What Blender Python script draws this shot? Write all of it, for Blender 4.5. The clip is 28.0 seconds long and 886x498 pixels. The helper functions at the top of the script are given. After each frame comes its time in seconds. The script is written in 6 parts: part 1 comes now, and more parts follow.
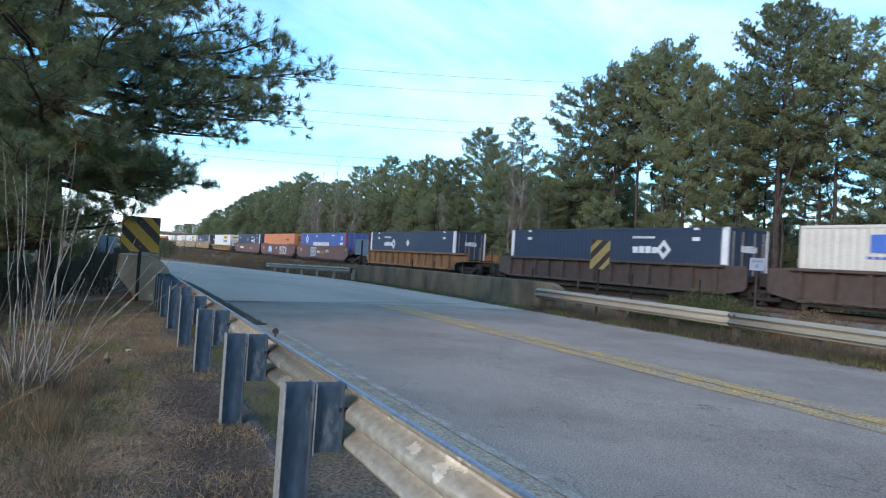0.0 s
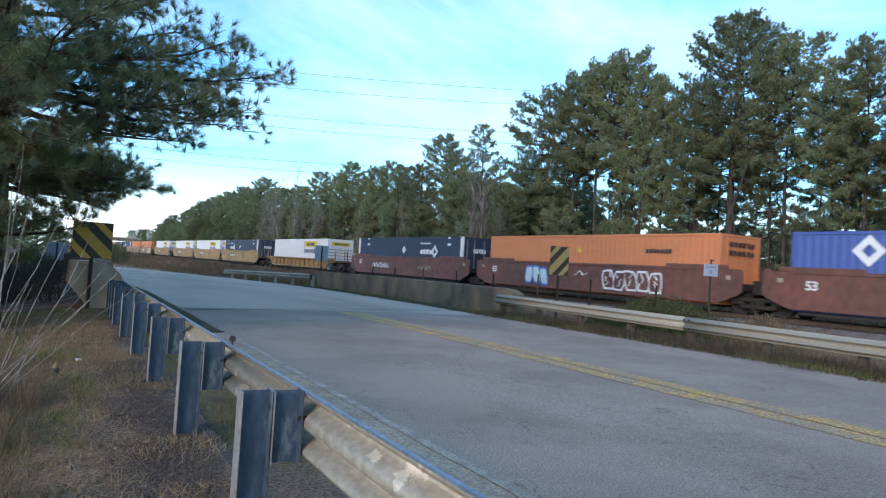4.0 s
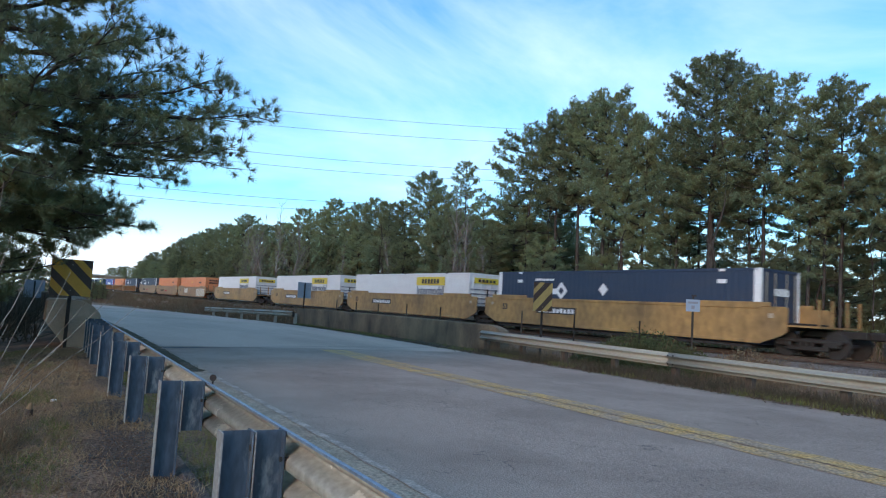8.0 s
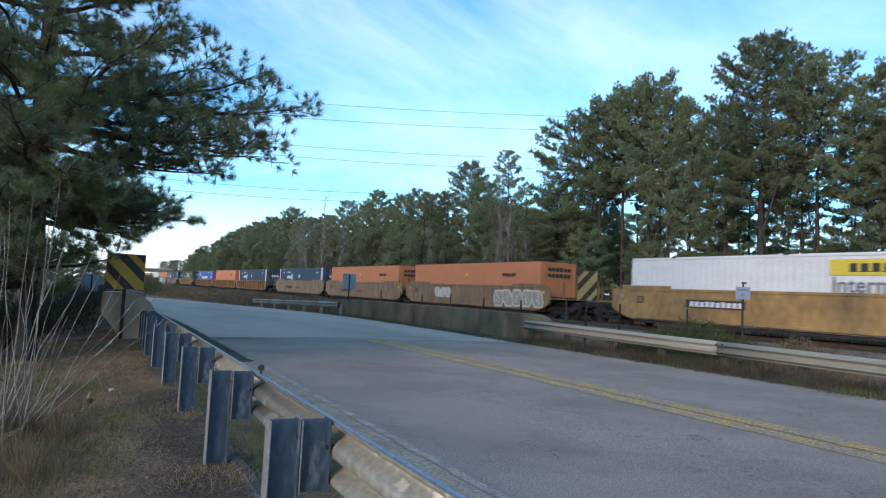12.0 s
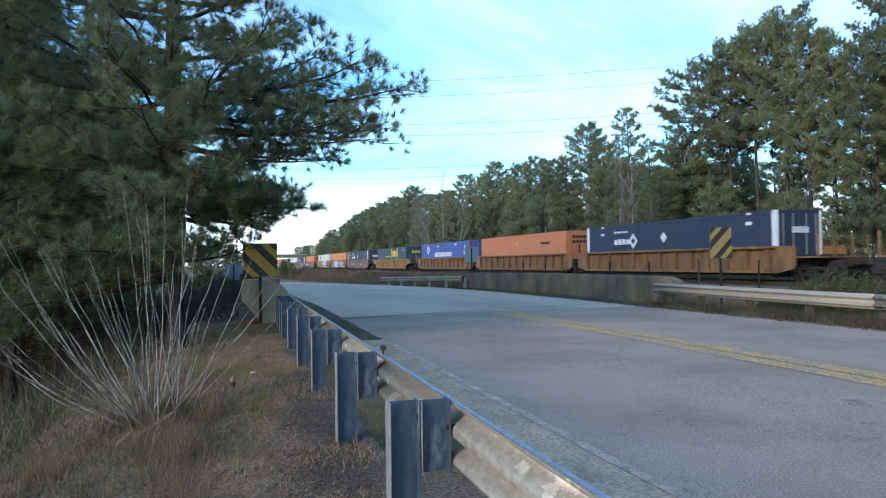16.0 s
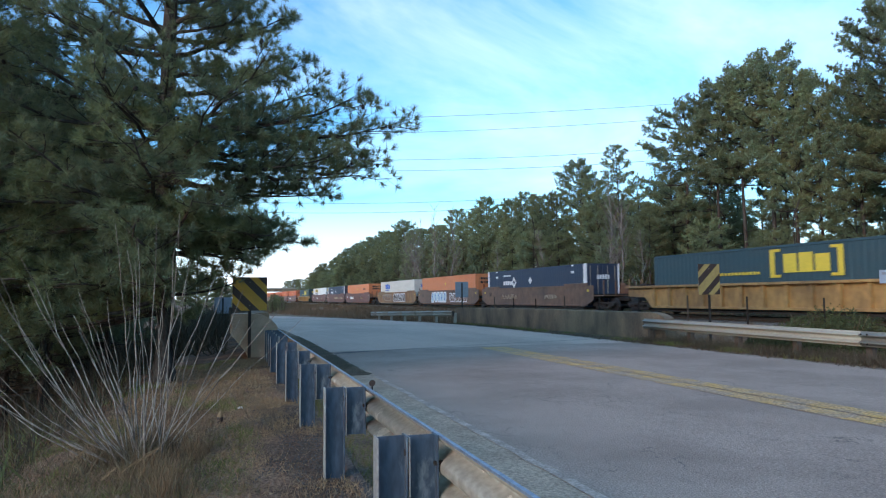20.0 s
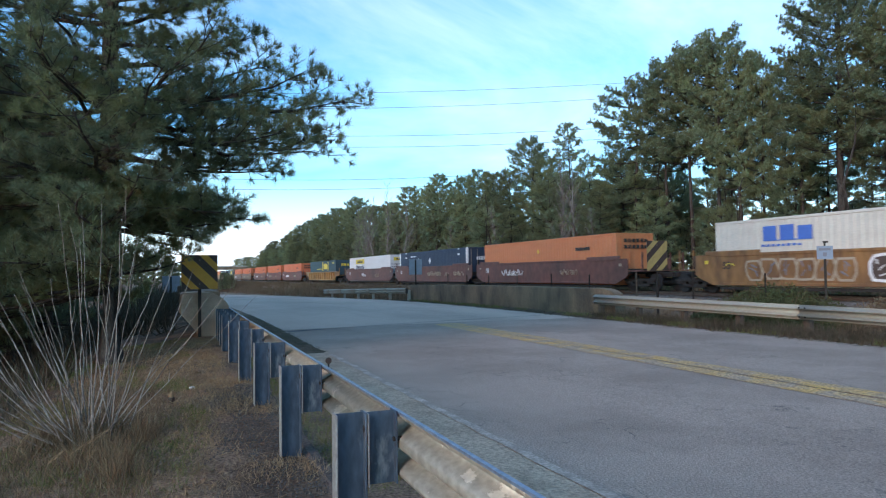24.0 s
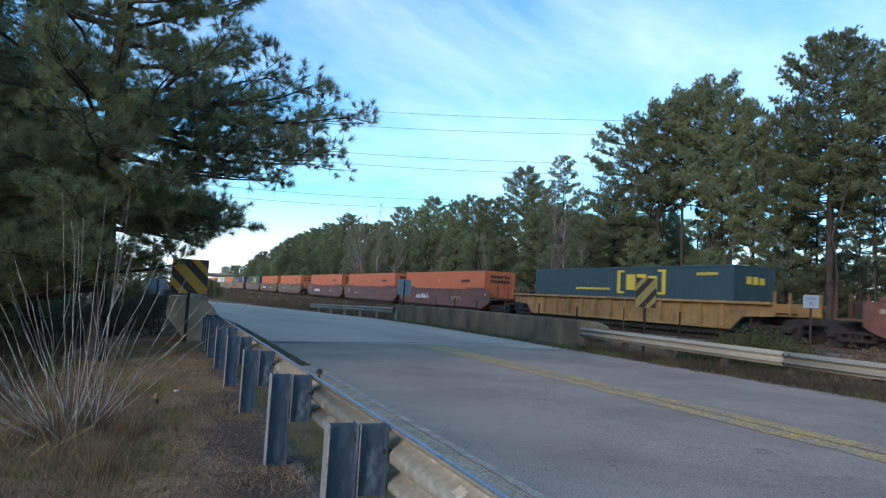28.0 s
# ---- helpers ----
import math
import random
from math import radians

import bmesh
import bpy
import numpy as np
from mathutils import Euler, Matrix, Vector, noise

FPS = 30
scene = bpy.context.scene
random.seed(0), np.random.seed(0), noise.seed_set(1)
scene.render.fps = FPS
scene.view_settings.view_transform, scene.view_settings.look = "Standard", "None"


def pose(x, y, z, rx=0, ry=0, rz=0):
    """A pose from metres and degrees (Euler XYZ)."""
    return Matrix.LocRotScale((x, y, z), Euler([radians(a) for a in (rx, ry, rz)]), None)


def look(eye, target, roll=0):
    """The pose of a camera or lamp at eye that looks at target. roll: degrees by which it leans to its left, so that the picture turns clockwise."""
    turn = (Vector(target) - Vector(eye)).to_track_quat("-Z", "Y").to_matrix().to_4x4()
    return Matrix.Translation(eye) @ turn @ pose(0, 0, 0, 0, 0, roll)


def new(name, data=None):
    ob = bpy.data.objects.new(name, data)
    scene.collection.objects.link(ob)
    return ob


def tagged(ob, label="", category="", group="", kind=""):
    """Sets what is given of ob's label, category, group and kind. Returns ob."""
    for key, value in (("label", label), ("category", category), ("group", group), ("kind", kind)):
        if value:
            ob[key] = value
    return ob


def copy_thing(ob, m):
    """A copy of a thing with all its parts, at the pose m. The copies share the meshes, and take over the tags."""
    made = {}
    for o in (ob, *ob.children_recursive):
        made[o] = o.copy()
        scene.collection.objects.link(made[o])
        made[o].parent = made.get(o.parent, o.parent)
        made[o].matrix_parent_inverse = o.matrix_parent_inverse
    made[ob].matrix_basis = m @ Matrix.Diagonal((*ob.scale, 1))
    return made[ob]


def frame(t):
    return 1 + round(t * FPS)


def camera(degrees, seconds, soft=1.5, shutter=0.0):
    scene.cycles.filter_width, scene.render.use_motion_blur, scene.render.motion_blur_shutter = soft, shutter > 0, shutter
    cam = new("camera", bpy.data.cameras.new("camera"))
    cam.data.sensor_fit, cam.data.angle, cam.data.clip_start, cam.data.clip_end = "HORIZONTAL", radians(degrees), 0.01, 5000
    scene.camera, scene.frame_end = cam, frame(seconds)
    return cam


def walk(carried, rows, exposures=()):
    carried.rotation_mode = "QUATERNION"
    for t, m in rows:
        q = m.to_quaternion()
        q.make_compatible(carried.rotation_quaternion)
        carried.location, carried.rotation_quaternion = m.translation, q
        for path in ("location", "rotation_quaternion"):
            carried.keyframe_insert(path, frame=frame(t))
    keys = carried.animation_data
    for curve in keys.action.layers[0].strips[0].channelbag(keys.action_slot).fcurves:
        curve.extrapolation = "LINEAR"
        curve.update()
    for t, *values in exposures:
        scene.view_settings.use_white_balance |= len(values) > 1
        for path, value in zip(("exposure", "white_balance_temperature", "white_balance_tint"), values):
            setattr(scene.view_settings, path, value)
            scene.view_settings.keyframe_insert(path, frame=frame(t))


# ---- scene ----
cam = camera(66.0, 28.0, soft=1.15, shutter=0.25)
PATH = [
    (0, (-1.083, -3.315, 1.34), (-0.217, -1.513, 1.373), 3.7),
    (0.5, (-1.081, -3.315, 1.34), (-0.234, -1.504, 1.378), 3.8),
    (1, (-1.079, -3.304, 1.339), (-0.235, -1.491, 1.38), 3.7),
    (1.5, (-1.075, -3.297, 1.336), (-0.211, -1.494, 1.382), 3.6),
    (2, (-1.074, -3.298, 1.339), (-0.175, -1.512, 1.385), 3.5),
    (2.5, (-1.077, -3.312, 1.342), (-0.146, -1.543, 1.389), 3.5),
    (3, (-1.076, -3.294, 1.337), (-0.124, -1.536, 1.385), 3.5),
    (3.5, (-1.079, -3.308, 1.338), (-0.118, -1.554, 1.391), 3.6),
    (5.5, (-1.075, -3.296, 1.336), (-0.087, -1.56, 1.436), 3.6),
    (6, (-1.081, -3.298, 1.338), (-0.086, -1.567, 1.464), 3.7),
    (6.5, (-1.079, -3.305, 1.34), (-0.086, -1.575, 1.487), 3.8),
    (7, (-1.081, -3.301, 1.337), (-0.086, -1.573, 1.498), 3.8),
    (7.5, (-1.081, -3.309, 1.339), (-0.084, -1.584, 1.506), 3.7),
    (8, (-1.079, -3.304, 1.339), (-0.079, -1.58, 1.507), 3.4),
    (8.5, (-1.08, -3.301, 1.337), (-0.083, -1.575, 1.503), 3.3),
    (9, (-1.08, -3.31, 1.34), (-0.091, -1.58, 1.504), 3.4),
    (9.5, (-1.082, -3.308, 1.339), (-0.104, -1.572, 1.504), 3.5),
    (10, (-1.08, -3.31, 1.339), (-0.11, -1.569, 1.504), 3.5),
    (10.5, (-1.085, -3.32, 1.34), (-0.121, -1.575, 1.502), 3.5),
    (11, (-1.08, -3.311, 1.337), (-0.126, -1.56, 1.499), 3.6),
    (11.5, (-1.078, -3.31, 1.339), (-0.14, -1.551, 1.492), 3.2),
    (12, (-1.075, -3.321, 1.34), (-0.183, -1.535, 1.472), 2.9),
    (12.5, (-1.035, -3.298, 1.351), (-0.204, -1.48, 1.427), 2.3),
    (13, (-0.971, -3.294, 1.38), (-0.378, -1.384, 1.394), 0.4),
    (13.5, (-0.952, -3.304, 1.389), (-0.561, -1.343, 1.438), -1.8),
    (15.5, (-0.957, -3.228, 1.363), (-0.379, -1.313, 1.391), -1.2),
    (16, (-0.966, -3.235, 1.363), (-0.402, -1.317, 1.403), -0.8),
    (16.5, (-0.966, -3.249, 1.366), (-0.409, -1.329, 1.429), -0.8),
    (17, (-0.966, -3.242, 1.363), (-0.4, -1.325, 1.446), -0.2),
    (17.5, (-0.971, -3.247, 1.363), (-0.365, -1.344, 1.463), -0.5),
    (18, (-0.973, -3.262, 1.37), (-0.357, -1.363, 1.485), -0.5),
    (18.5, (-0.961, -3.232, 1.362), (-0.347, -1.332, 1.488), -0.4),
    (19, (-0.972, -3.248, 1.363), (-0.365, -1.346, 1.494), -0.5),
    (19.5, (-0.97, -3.236, 1.361), (-0.372, -1.333, 1.497), -0.6),
    (20, (-0.974, -3.292, 1.369), (-0.384, -1.386, 1.51), -0.5),
    (20.5, (-0.979, -3.261, 1.364), (-0.39, -1.355, 1.508), -0.8),
    (22.5, (-1.005, -3.28, 1.361), (-0.336, -1.399, 1.476), 0.0),
    (23, (-0.985, -3.256, 1.365), (-0.292, -1.383, 1.469), -0.3),
    (23.5, (-0.978, -3.247, 1.363), (-0.27, -1.379, 1.452), -0.8),
    (24, (-0.996, -3.276, 1.366), (-0.276, -1.412, 1.439), -0.8),
    (24.5, (-1.034, -3.279, 1.355), (-0.301, -1.42, 1.433), 0.0),
    (25, (-1.063, -3.29, 1.344), (-0.32, -1.437, 1.463), 1.5),
    (25.5, (-1.084, -3.31, 1.338), (-0.34, -1.461, 1.502), 2.5),
    (26, (-1.087, -3.312, 1.343), (-0.348, -1.464, 1.538), 2.7),
    (26.5, (-1.081, -3.3, 1.341), (-0.349, -1.451, 1.556), 2.5),
    (27, (-1.081, -3.299, 1.338), (-0.345, -1.451, 1.547), 2.4),
    (27.5, (-1.083, -3.306, 1.337), (-0.34, -1.456, 1.493), 2.6),
    (28, (-1.085, -3.306, 1.339), (-0.339, -1.455, 1.48), 3.3),
]
walk(cam, [(t, look(eye, target, roll)) for t, eye, target, roll in PATH], exposures=[(t, e, 8000, 46) for t, e in ((0, 0.95), (3.5, 0.90), (6, 0.73), (8, 0.57), (11, 0.55), (13, 0.80), (16, 1.03), (20, 0.77), (25, 0.71), (26, 0.64), (28, 0.58))])

# ---- light ----
world = bpy.data.worlds.new("sky")
scene.world = world
world.use_nodes = True
wn, wl = world.node_tree.nodes, world.node_tree.links
wn.clear()
SUN_EL, SUN_AZ = 17.0, 240.0  # degrees; azimuth clockwise from +y
sky = wn.new("ShaderNodeTexSky")
sky.sky_type = "NISHITA"
sky.sun_disc = False
sky.sun_elevation, sky.sun_rotation = radians(SUN_EL), radians(SUN_AZ)
sky.air_density, sky.dust_density, sky.ozone_density = 1.0, 0.6, 1.6
tc = wn.new("ShaderNodeTexCoord")
mp = wn.new("ShaderNodeMapping")
mp.inputs["Scale"].default_value = (1.0, 0.6, 2.2)
mp.inputs["Rotation"].default_value = (0.0, radians(8), radians(35))
cn = wn.new("ShaderNodeTexNoise")
cn.inputs["Scale"].default_value = 1.7
cn.inputs["Detail"].default_value = 7
cn.inputs["Roughness"].default_value = 0.58
cn.inputs["Distortion"].default_value = 0.7
cr = wn.new("ShaderNodeValToRGB")
cr.color_ramp.elements[0].position, cr.color_ramp.elements[1].position = 0.47, 0.86
cr.color_ramp.elements[0].color, cr.color_ramp.elements[1].color = (0.0, 0.0, 0.0, 1), (0.66, 0.66, 0.66, 1)
# thicker veil of cloud low over the horizon
sx = wn.new("ShaderNodeSeparateXYZ")
lowr = wn.new("ShaderNodeMapRange")
lowr.inputs["From Min"].default_value, lowr.inputs["From Max"].default_value = 0.03, 0.15
lowr.inputs["To Min"].default_value, lowr.inputs["To Max"].default_value = 0.92, 0.0
mx = wn.new("ShaderNodeMath")
mx.operation = "MAXIMUM"
mix = wn.new("ShaderNodeMix")
mix.data_type = "RGBA"
mix.inputs["B"].default_value = (4.5, 7.9, 9.1, 1)
tint = wn.new("ShaderNodeMix")
tint.data_type, tint.blend_type = "RGBA", "MULTIPLY"
tint.inputs["Factor"].default_value = 1.0
tint.inputs["B"].default_value = (0.185, 1.17, 1.56, 1)
bg = wn.new("ShaderNodeBackground")
bg.inputs["Strength"].default_value = 0.14
out = wn.new("ShaderNodeOutputWorld")
wl.new(tc.outputs["Generated"], mp.inputs["Vector"])
wl.new(mp.outputs["Vector"], cn.inputs["Vector"])
wl.new(cn.outputs["Fac"], cr.inputs["Fac"])
wl.new(tc.outputs["Generated"], sx.inputs[0])
wl.new(sx.outputs["Z"], lowr.inputs["Value"])
wl.new(cr.outputs["Color"], mx.inputs[0])
wl.new(lowr.outputs["Result"], mx.inputs[1])
wl.new(mx.outputs[0], mix.inputs["Factor"])
wl.new(sky.outputs["Color"], tint.inputs["A"])
wl.new(tint.outputs["Result"], mix.inputs["A"])
wl.new(mix.outputs["Result"], bg.inputs["Color"])
wl.new(bg.outputs["Background"], out.inputs["Surface"])

sun = new("sun", bpy.data.lights.new("sun", "SUN"))
sun.data.energy, sun.data.angle, sun.data.color = 1.1, radians(25), (1.0, 0.87, 0.76)
sd = Vector((math.sin(radians(SUN_AZ)) * math.cos(radians(SUN_EL)), math.cos(radians(SUN_AZ)) * math.cos(radians(SUN_EL)), math.sin(radians(SUN_EL))))
sun.matrix_world = look(sd * 100, (0, 0, 0))
sun.location = sd * 100


# ---- materials ----
def mat(name, color, rough=0.8, metal=0.0, vary=0.25, scale=6.0, color2=None, fine=60.0, bump=0.15, patch=(0.42, 0.62), coord="Object", stretch=(1, 1, 1), island=0.0, spec=0.5, trans=0.0):
    """Colour varied by a coarse patch noise (towards color2) and a fine grain, with bump from the grain."""
    m = bpy.data.materials.new(name)
    m.use_nodes = True
    n, l = m.node_tree.nodes, m.node_tree.links
    b = n["Principled BSDF"]
    c2 = color2 or tuple(max(0.0, c * (1 - vary)) for c in color)
    t = n.new("ShaderNodeTexCoord")
    mp = n.new("ShaderNodeMapping")
    mp.inputs["Scale"].default_value = stretch
    l.new(t.outputs[coord], mp.inputs["Vector"])
    n1 = n.new("ShaderNodeTexNoise")
    n1.inputs["Scale"].default_value, n1.inputs["Detail"].default_value, n1.inputs["Roughness"].default_value = scale, 6, 0.62
    l.new(mp.outputs["Vector"], n1.inputs["Vector"])
    r1 = n.new("ShaderNodeValToRGB")
    r1.color_ramp.elements[0].position, r1.color_ramp.elements[1].position = patch
    r1.color_ramp.elements[0].color, r1.color_ramp.elements[1].color = (*color, 1), (*c2, 1)
    l.new(n1.outputs["Fac"], r1.inputs["Fac"])
    n2 = n.new("ShaderNodeTexNoise")
    n2.inputs["Scale"].default_value, n2.inputs["Detail"].default_value = fine, 3
    l.new(mp.outputs["Vector"], n2.inputs["Vector"])
    mr = n.new("ShaderNodeMapRange")
    mr.inputs["From Min"].default_value, mr.inputs["From Max"].default_value = 0.3, 0.7
    mr.inputs["To Min"].default_value, mr.inputs["To Max"].default_value = 1 - vary, 1 + vary
    l.new(n2.outputs["Fac"], mr.inputs["Value"])
    mu = n.new("ShaderNodeMix")
    mu.data_type, mu.blend_type = "RGBA", "MULTIPLY"
    mu.inputs["Factor"].default_value = 1.0
    l.new(r1.outputs["Color"], mu.inputs["A"])
    if island:
        g = n.new("ShaderNodeNewGeometry")
        oi = n.new("ShaderNodeObjectInfo")
        ad = n.new("ShaderNodeMath")
        ad.operation = "ADD"
        l.new(g.outputs["Random Per Island"], ad.inputs[0])
        l.new(oi.outputs["Random"], ad.inputs[1])
        m3 = n.new("ShaderNodeMapRange")
        m3.inputs["From Max"].default_value = 2.0
        m3.inputs["To Min"].default_value, m3.inputs["To Max"].default_value = 1 - island, 1 + island
        l.new(ad.outputs[0], m3.inputs["Value"])
        m4 = n.new("ShaderNodeMath")
        m4.operation = "MULTIPLY"
        l.new(mr.outputs["Result"], m4.inputs[0])
        l.new(m3.outputs["Result"], m4.inputs[1])
        l.new(m4.outputs[0], mu.inputs["B"])
    else:
        l.new(mr.outputs["Result"], mu.inputs["B"])
    l.new(mu.outputs["Result"], b.inputs["Base Color"])
    b.inputs["Roughness"].default_value, b.inputs["Metallic"].default_value = rough, metal
    b.inputs["Specular IOR Level"].default_value = spec
    if bump:
        bp = n.new("ShaderNodeBump")
        bp.inputs["Strength"].default_value, bp.inputs["Distance"].default_value = bump, 0.02
        l.new(n2.outputs["Fac"], bp.inputs["Height"])
        l.new(bp.outputs["Normal"], b.inputs["Normal"])
    if trans:
        tb = n.new("ShaderNodeBsdfTranslucent")
        ms = n.new("ShaderNodeMixShader")
        ms.inputs["Fac"].default_value = trans
        l.new(b.inputs["Base Color"].links[0].from_socket, tb.inputs["Color"])
        l.new(b.outputs["BSDF"], ms.inputs[1])
        l.new(tb.outputs["BSDF"], ms.inputs[2])
        l.new(ms.outputs["Shader"], n["Material Output"].inputs["Surface"])
    return m


M_ground = mat("leaf_litter_ground", (0.29, 0.172, 0.112), 0.95, vary=0.6, scale=0.9, color2=(0.135, 0.10, 0.075), fine=40, bump=1.0, spec=0.12)
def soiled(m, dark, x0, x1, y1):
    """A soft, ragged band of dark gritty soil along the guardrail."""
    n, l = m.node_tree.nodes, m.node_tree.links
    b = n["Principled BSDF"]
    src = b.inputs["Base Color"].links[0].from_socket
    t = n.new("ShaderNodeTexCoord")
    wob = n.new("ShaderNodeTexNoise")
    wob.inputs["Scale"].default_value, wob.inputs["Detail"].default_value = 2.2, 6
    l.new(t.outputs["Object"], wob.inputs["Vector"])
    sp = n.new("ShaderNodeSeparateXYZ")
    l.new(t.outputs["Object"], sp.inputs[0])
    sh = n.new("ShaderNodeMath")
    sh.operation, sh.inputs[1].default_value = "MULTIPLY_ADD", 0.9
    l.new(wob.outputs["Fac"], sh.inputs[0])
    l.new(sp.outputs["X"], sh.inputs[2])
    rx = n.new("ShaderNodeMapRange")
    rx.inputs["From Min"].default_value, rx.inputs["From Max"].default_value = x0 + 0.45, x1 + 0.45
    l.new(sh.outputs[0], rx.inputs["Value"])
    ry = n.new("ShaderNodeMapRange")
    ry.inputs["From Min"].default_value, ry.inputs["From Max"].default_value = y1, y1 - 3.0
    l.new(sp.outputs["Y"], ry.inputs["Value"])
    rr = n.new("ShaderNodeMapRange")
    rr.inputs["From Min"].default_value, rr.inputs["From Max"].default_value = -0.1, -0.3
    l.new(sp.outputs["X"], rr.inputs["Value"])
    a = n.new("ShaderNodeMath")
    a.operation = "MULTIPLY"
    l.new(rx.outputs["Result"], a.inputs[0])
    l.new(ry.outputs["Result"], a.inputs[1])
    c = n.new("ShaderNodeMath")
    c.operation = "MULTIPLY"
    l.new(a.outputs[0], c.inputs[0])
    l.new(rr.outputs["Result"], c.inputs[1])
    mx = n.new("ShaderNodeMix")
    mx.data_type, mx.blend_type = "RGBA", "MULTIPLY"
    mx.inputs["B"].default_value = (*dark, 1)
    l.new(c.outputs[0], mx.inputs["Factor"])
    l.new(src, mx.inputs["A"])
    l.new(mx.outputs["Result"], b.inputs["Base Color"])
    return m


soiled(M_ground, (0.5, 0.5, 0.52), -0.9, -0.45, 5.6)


def cracked(m, scale, width, dark, stretch=(1, 1, 1)):
    """Thin dark wandering cracks, in patches, over a material's colour."""
    n, l = m.node_tree.nodes, m.node_tree.links
    b = n["Principled BSDF"]
    src = b.inputs["Base Color"].links[0].from_socket
    t = n.new("ShaderNodeTexCoord")
    mp = n.new("ShaderNodeMapping")
    mp.inputs["Scale"].default_value = stretch
    l.new(t.outputs["Object"], mp.inputs["Vector"])
    wob = n.new("ShaderNodeTexNoise")
    wob.inputs["Scale"].default_value, wob.inputs["Detail"].default_value = scale * 2.5, 4
    l.new(mp.outputs["Vector"], wob.inputs["Vector"])
    add = n.new("ShaderNodeMix")
    add.data_type, add.blend_type = "RGBA", "ADD"
    add.inputs["Factor"].default_value = 0.35
    l.new(mp.outputs["Vector"], add.inputs["A"])
    l.new(wob.outputs["Color"], add.inputs["B"])
    v = n.new("ShaderNodeTexVoronoi")
    v.feature = "DISTANCE_TO_EDGE"
    v.inputs["Scale"].default_value = scale
    l.new(add.outputs["Result"], v.inputs["Vector"])
    e = n.new("ShaderNodeMapRange")
    e.inputs["From Min"].default_value, e.inputs["From Max"].default_value = 0.0, width
    e.inputs["To Min"].default_value, e.inputs["To Max"].default_value = 1.0, 0.0
    l.new(v.outputs["Distance"], e.inputs["Value"])
    pn = n.new("ShaderNodeTexNoise")
    pn.inputs["Scale"].default_value = 0.9
    l.new(t.outputs["Object"], pn.inputs["Vector"])
    pr = n.new("ShaderNodeMapRange")
    pr.inputs["From Min"].default_value, pr.inputs["From Max"].default_value = 0.47, 0.62
    l.new(pn.outputs["Fac"], pr.inputs["Value"])
    mm = n.new("ShaderNodeMath")
    mm.operation = "MULTIPLY"
    l.new(e.outputs["Result"], mm.inputs[0])
    l.new(pr.outputs["Result"], mm.inputs[1])
    mx = n.new("ShaderNodeMix")
    mx.data_type = "RGBA"
    mx.inputs["B"].default_value = (*dark, 1)
    l.new(mm.outputs[0], mx.inputs["Factor"])
    l.new(src, mx.inputs["A"])
    l.new(mx.outputs["Result"], b.inputs["Base Color"])
    return m


M_asphalt = cracked(mat("worn_asphalt", (0.455, 0.320, 0.250), 0.92, vary=0.34, scale=0.4, color2=(0.35, 0.244, 0.190), fine=60, bump=0.5, spec=0.12), 2.1, 0.016, (0.17, 0.135, 0.115), (1, 0.5, 1))
M_deck = mat("bridge_deck_asphalt", (0.62, 0.43, 0.332), 0.92, vary=0.25, scale=0.3, color2=(0.50, 0.345, 0.265), fine=75, bump=0.25, spec=0.12, stretch=(1, 0.3, 1))
M_yellow = mat("faded_yellow_paint", (0.70, 0.375, 0.135), 0.85, vary=0.5, scale=2.6, color2=(0.46, 0.305, 0.205), fine=28, bump=0.3, patch=(0.36, 0.60), spec=0.12)
M_white = mat("worn_white_paint", (0.62, 0.47, 0.38), 0.85, vary=0.3, scale=3.5, color2=(0.41, 0.30, 0.24), fine=40, bump=0.2, patch=(0.34, 0.58), spec=0.12)
M_gutter = mat("gravelly_road_edge", (0.55, 0.375, 0.268), 0.95, vary=0.3, scale=2.0, color2=(0.43, 0.29, 0.207), fine=34, bump=1.0, spec=0.12)
M_conc = mat("weathered_concrete", (0.31, 0.205, 0.132), 0.9, vary=0.25, scale=1.0, color2=(0.13, 0.098, 0.074), fine=45, bump=0.35, patch=(0.38, 0.66), stretch=(1, 1, 0.5), spec=0.12)
# the same concrete raised in tone: light on the end block is painted in
M_conc_lit = mat("lit_weathered_concrete", (0.50, 0.36, 0.265), 0.9, vary=0.2, scale=2.0, color2=(0.34, 0.26, 0.19), fine=45, bump=0.35, patch=(0.42, 0.7), spec=0.12)
M_galv = mat("galvanised_steel", (0.31, 0.295, 0.24), 0.6, 0.1, vary=0.10, scale=2.0, color2=(0.32, 0.275, 0.21), fine=30, bump=0.05, stretch=(1, 0.4, 1))
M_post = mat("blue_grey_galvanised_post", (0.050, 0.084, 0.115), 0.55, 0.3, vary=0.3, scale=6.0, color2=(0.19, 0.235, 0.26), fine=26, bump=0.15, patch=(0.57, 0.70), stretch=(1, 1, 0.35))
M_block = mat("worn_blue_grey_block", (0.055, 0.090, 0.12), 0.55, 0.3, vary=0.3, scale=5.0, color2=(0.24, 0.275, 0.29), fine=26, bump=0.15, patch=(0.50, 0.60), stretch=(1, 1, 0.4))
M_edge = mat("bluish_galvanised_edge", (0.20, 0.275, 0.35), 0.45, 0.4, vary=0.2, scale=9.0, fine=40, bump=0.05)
# light on the posts' left flanges, put into the steel's colour
M_flange_lit = mat("lit_galvanised_flange", (0.36, 0.35, 0.33), 0.5, 0.4, vary=0.2, scale=9.0, fine=40, bump=0.05)
M_signy = mat("sign_yellow", (0.68, 0.315, 0.03), 0.5, vary=0.08, scale=5, fine=40, bump=0)
M_signy_dull = mat("dull_sign_yellow", (0.40, 0.265, 0.09), 0.6, vary=0.2, scale=5, fine=40, bump=0)
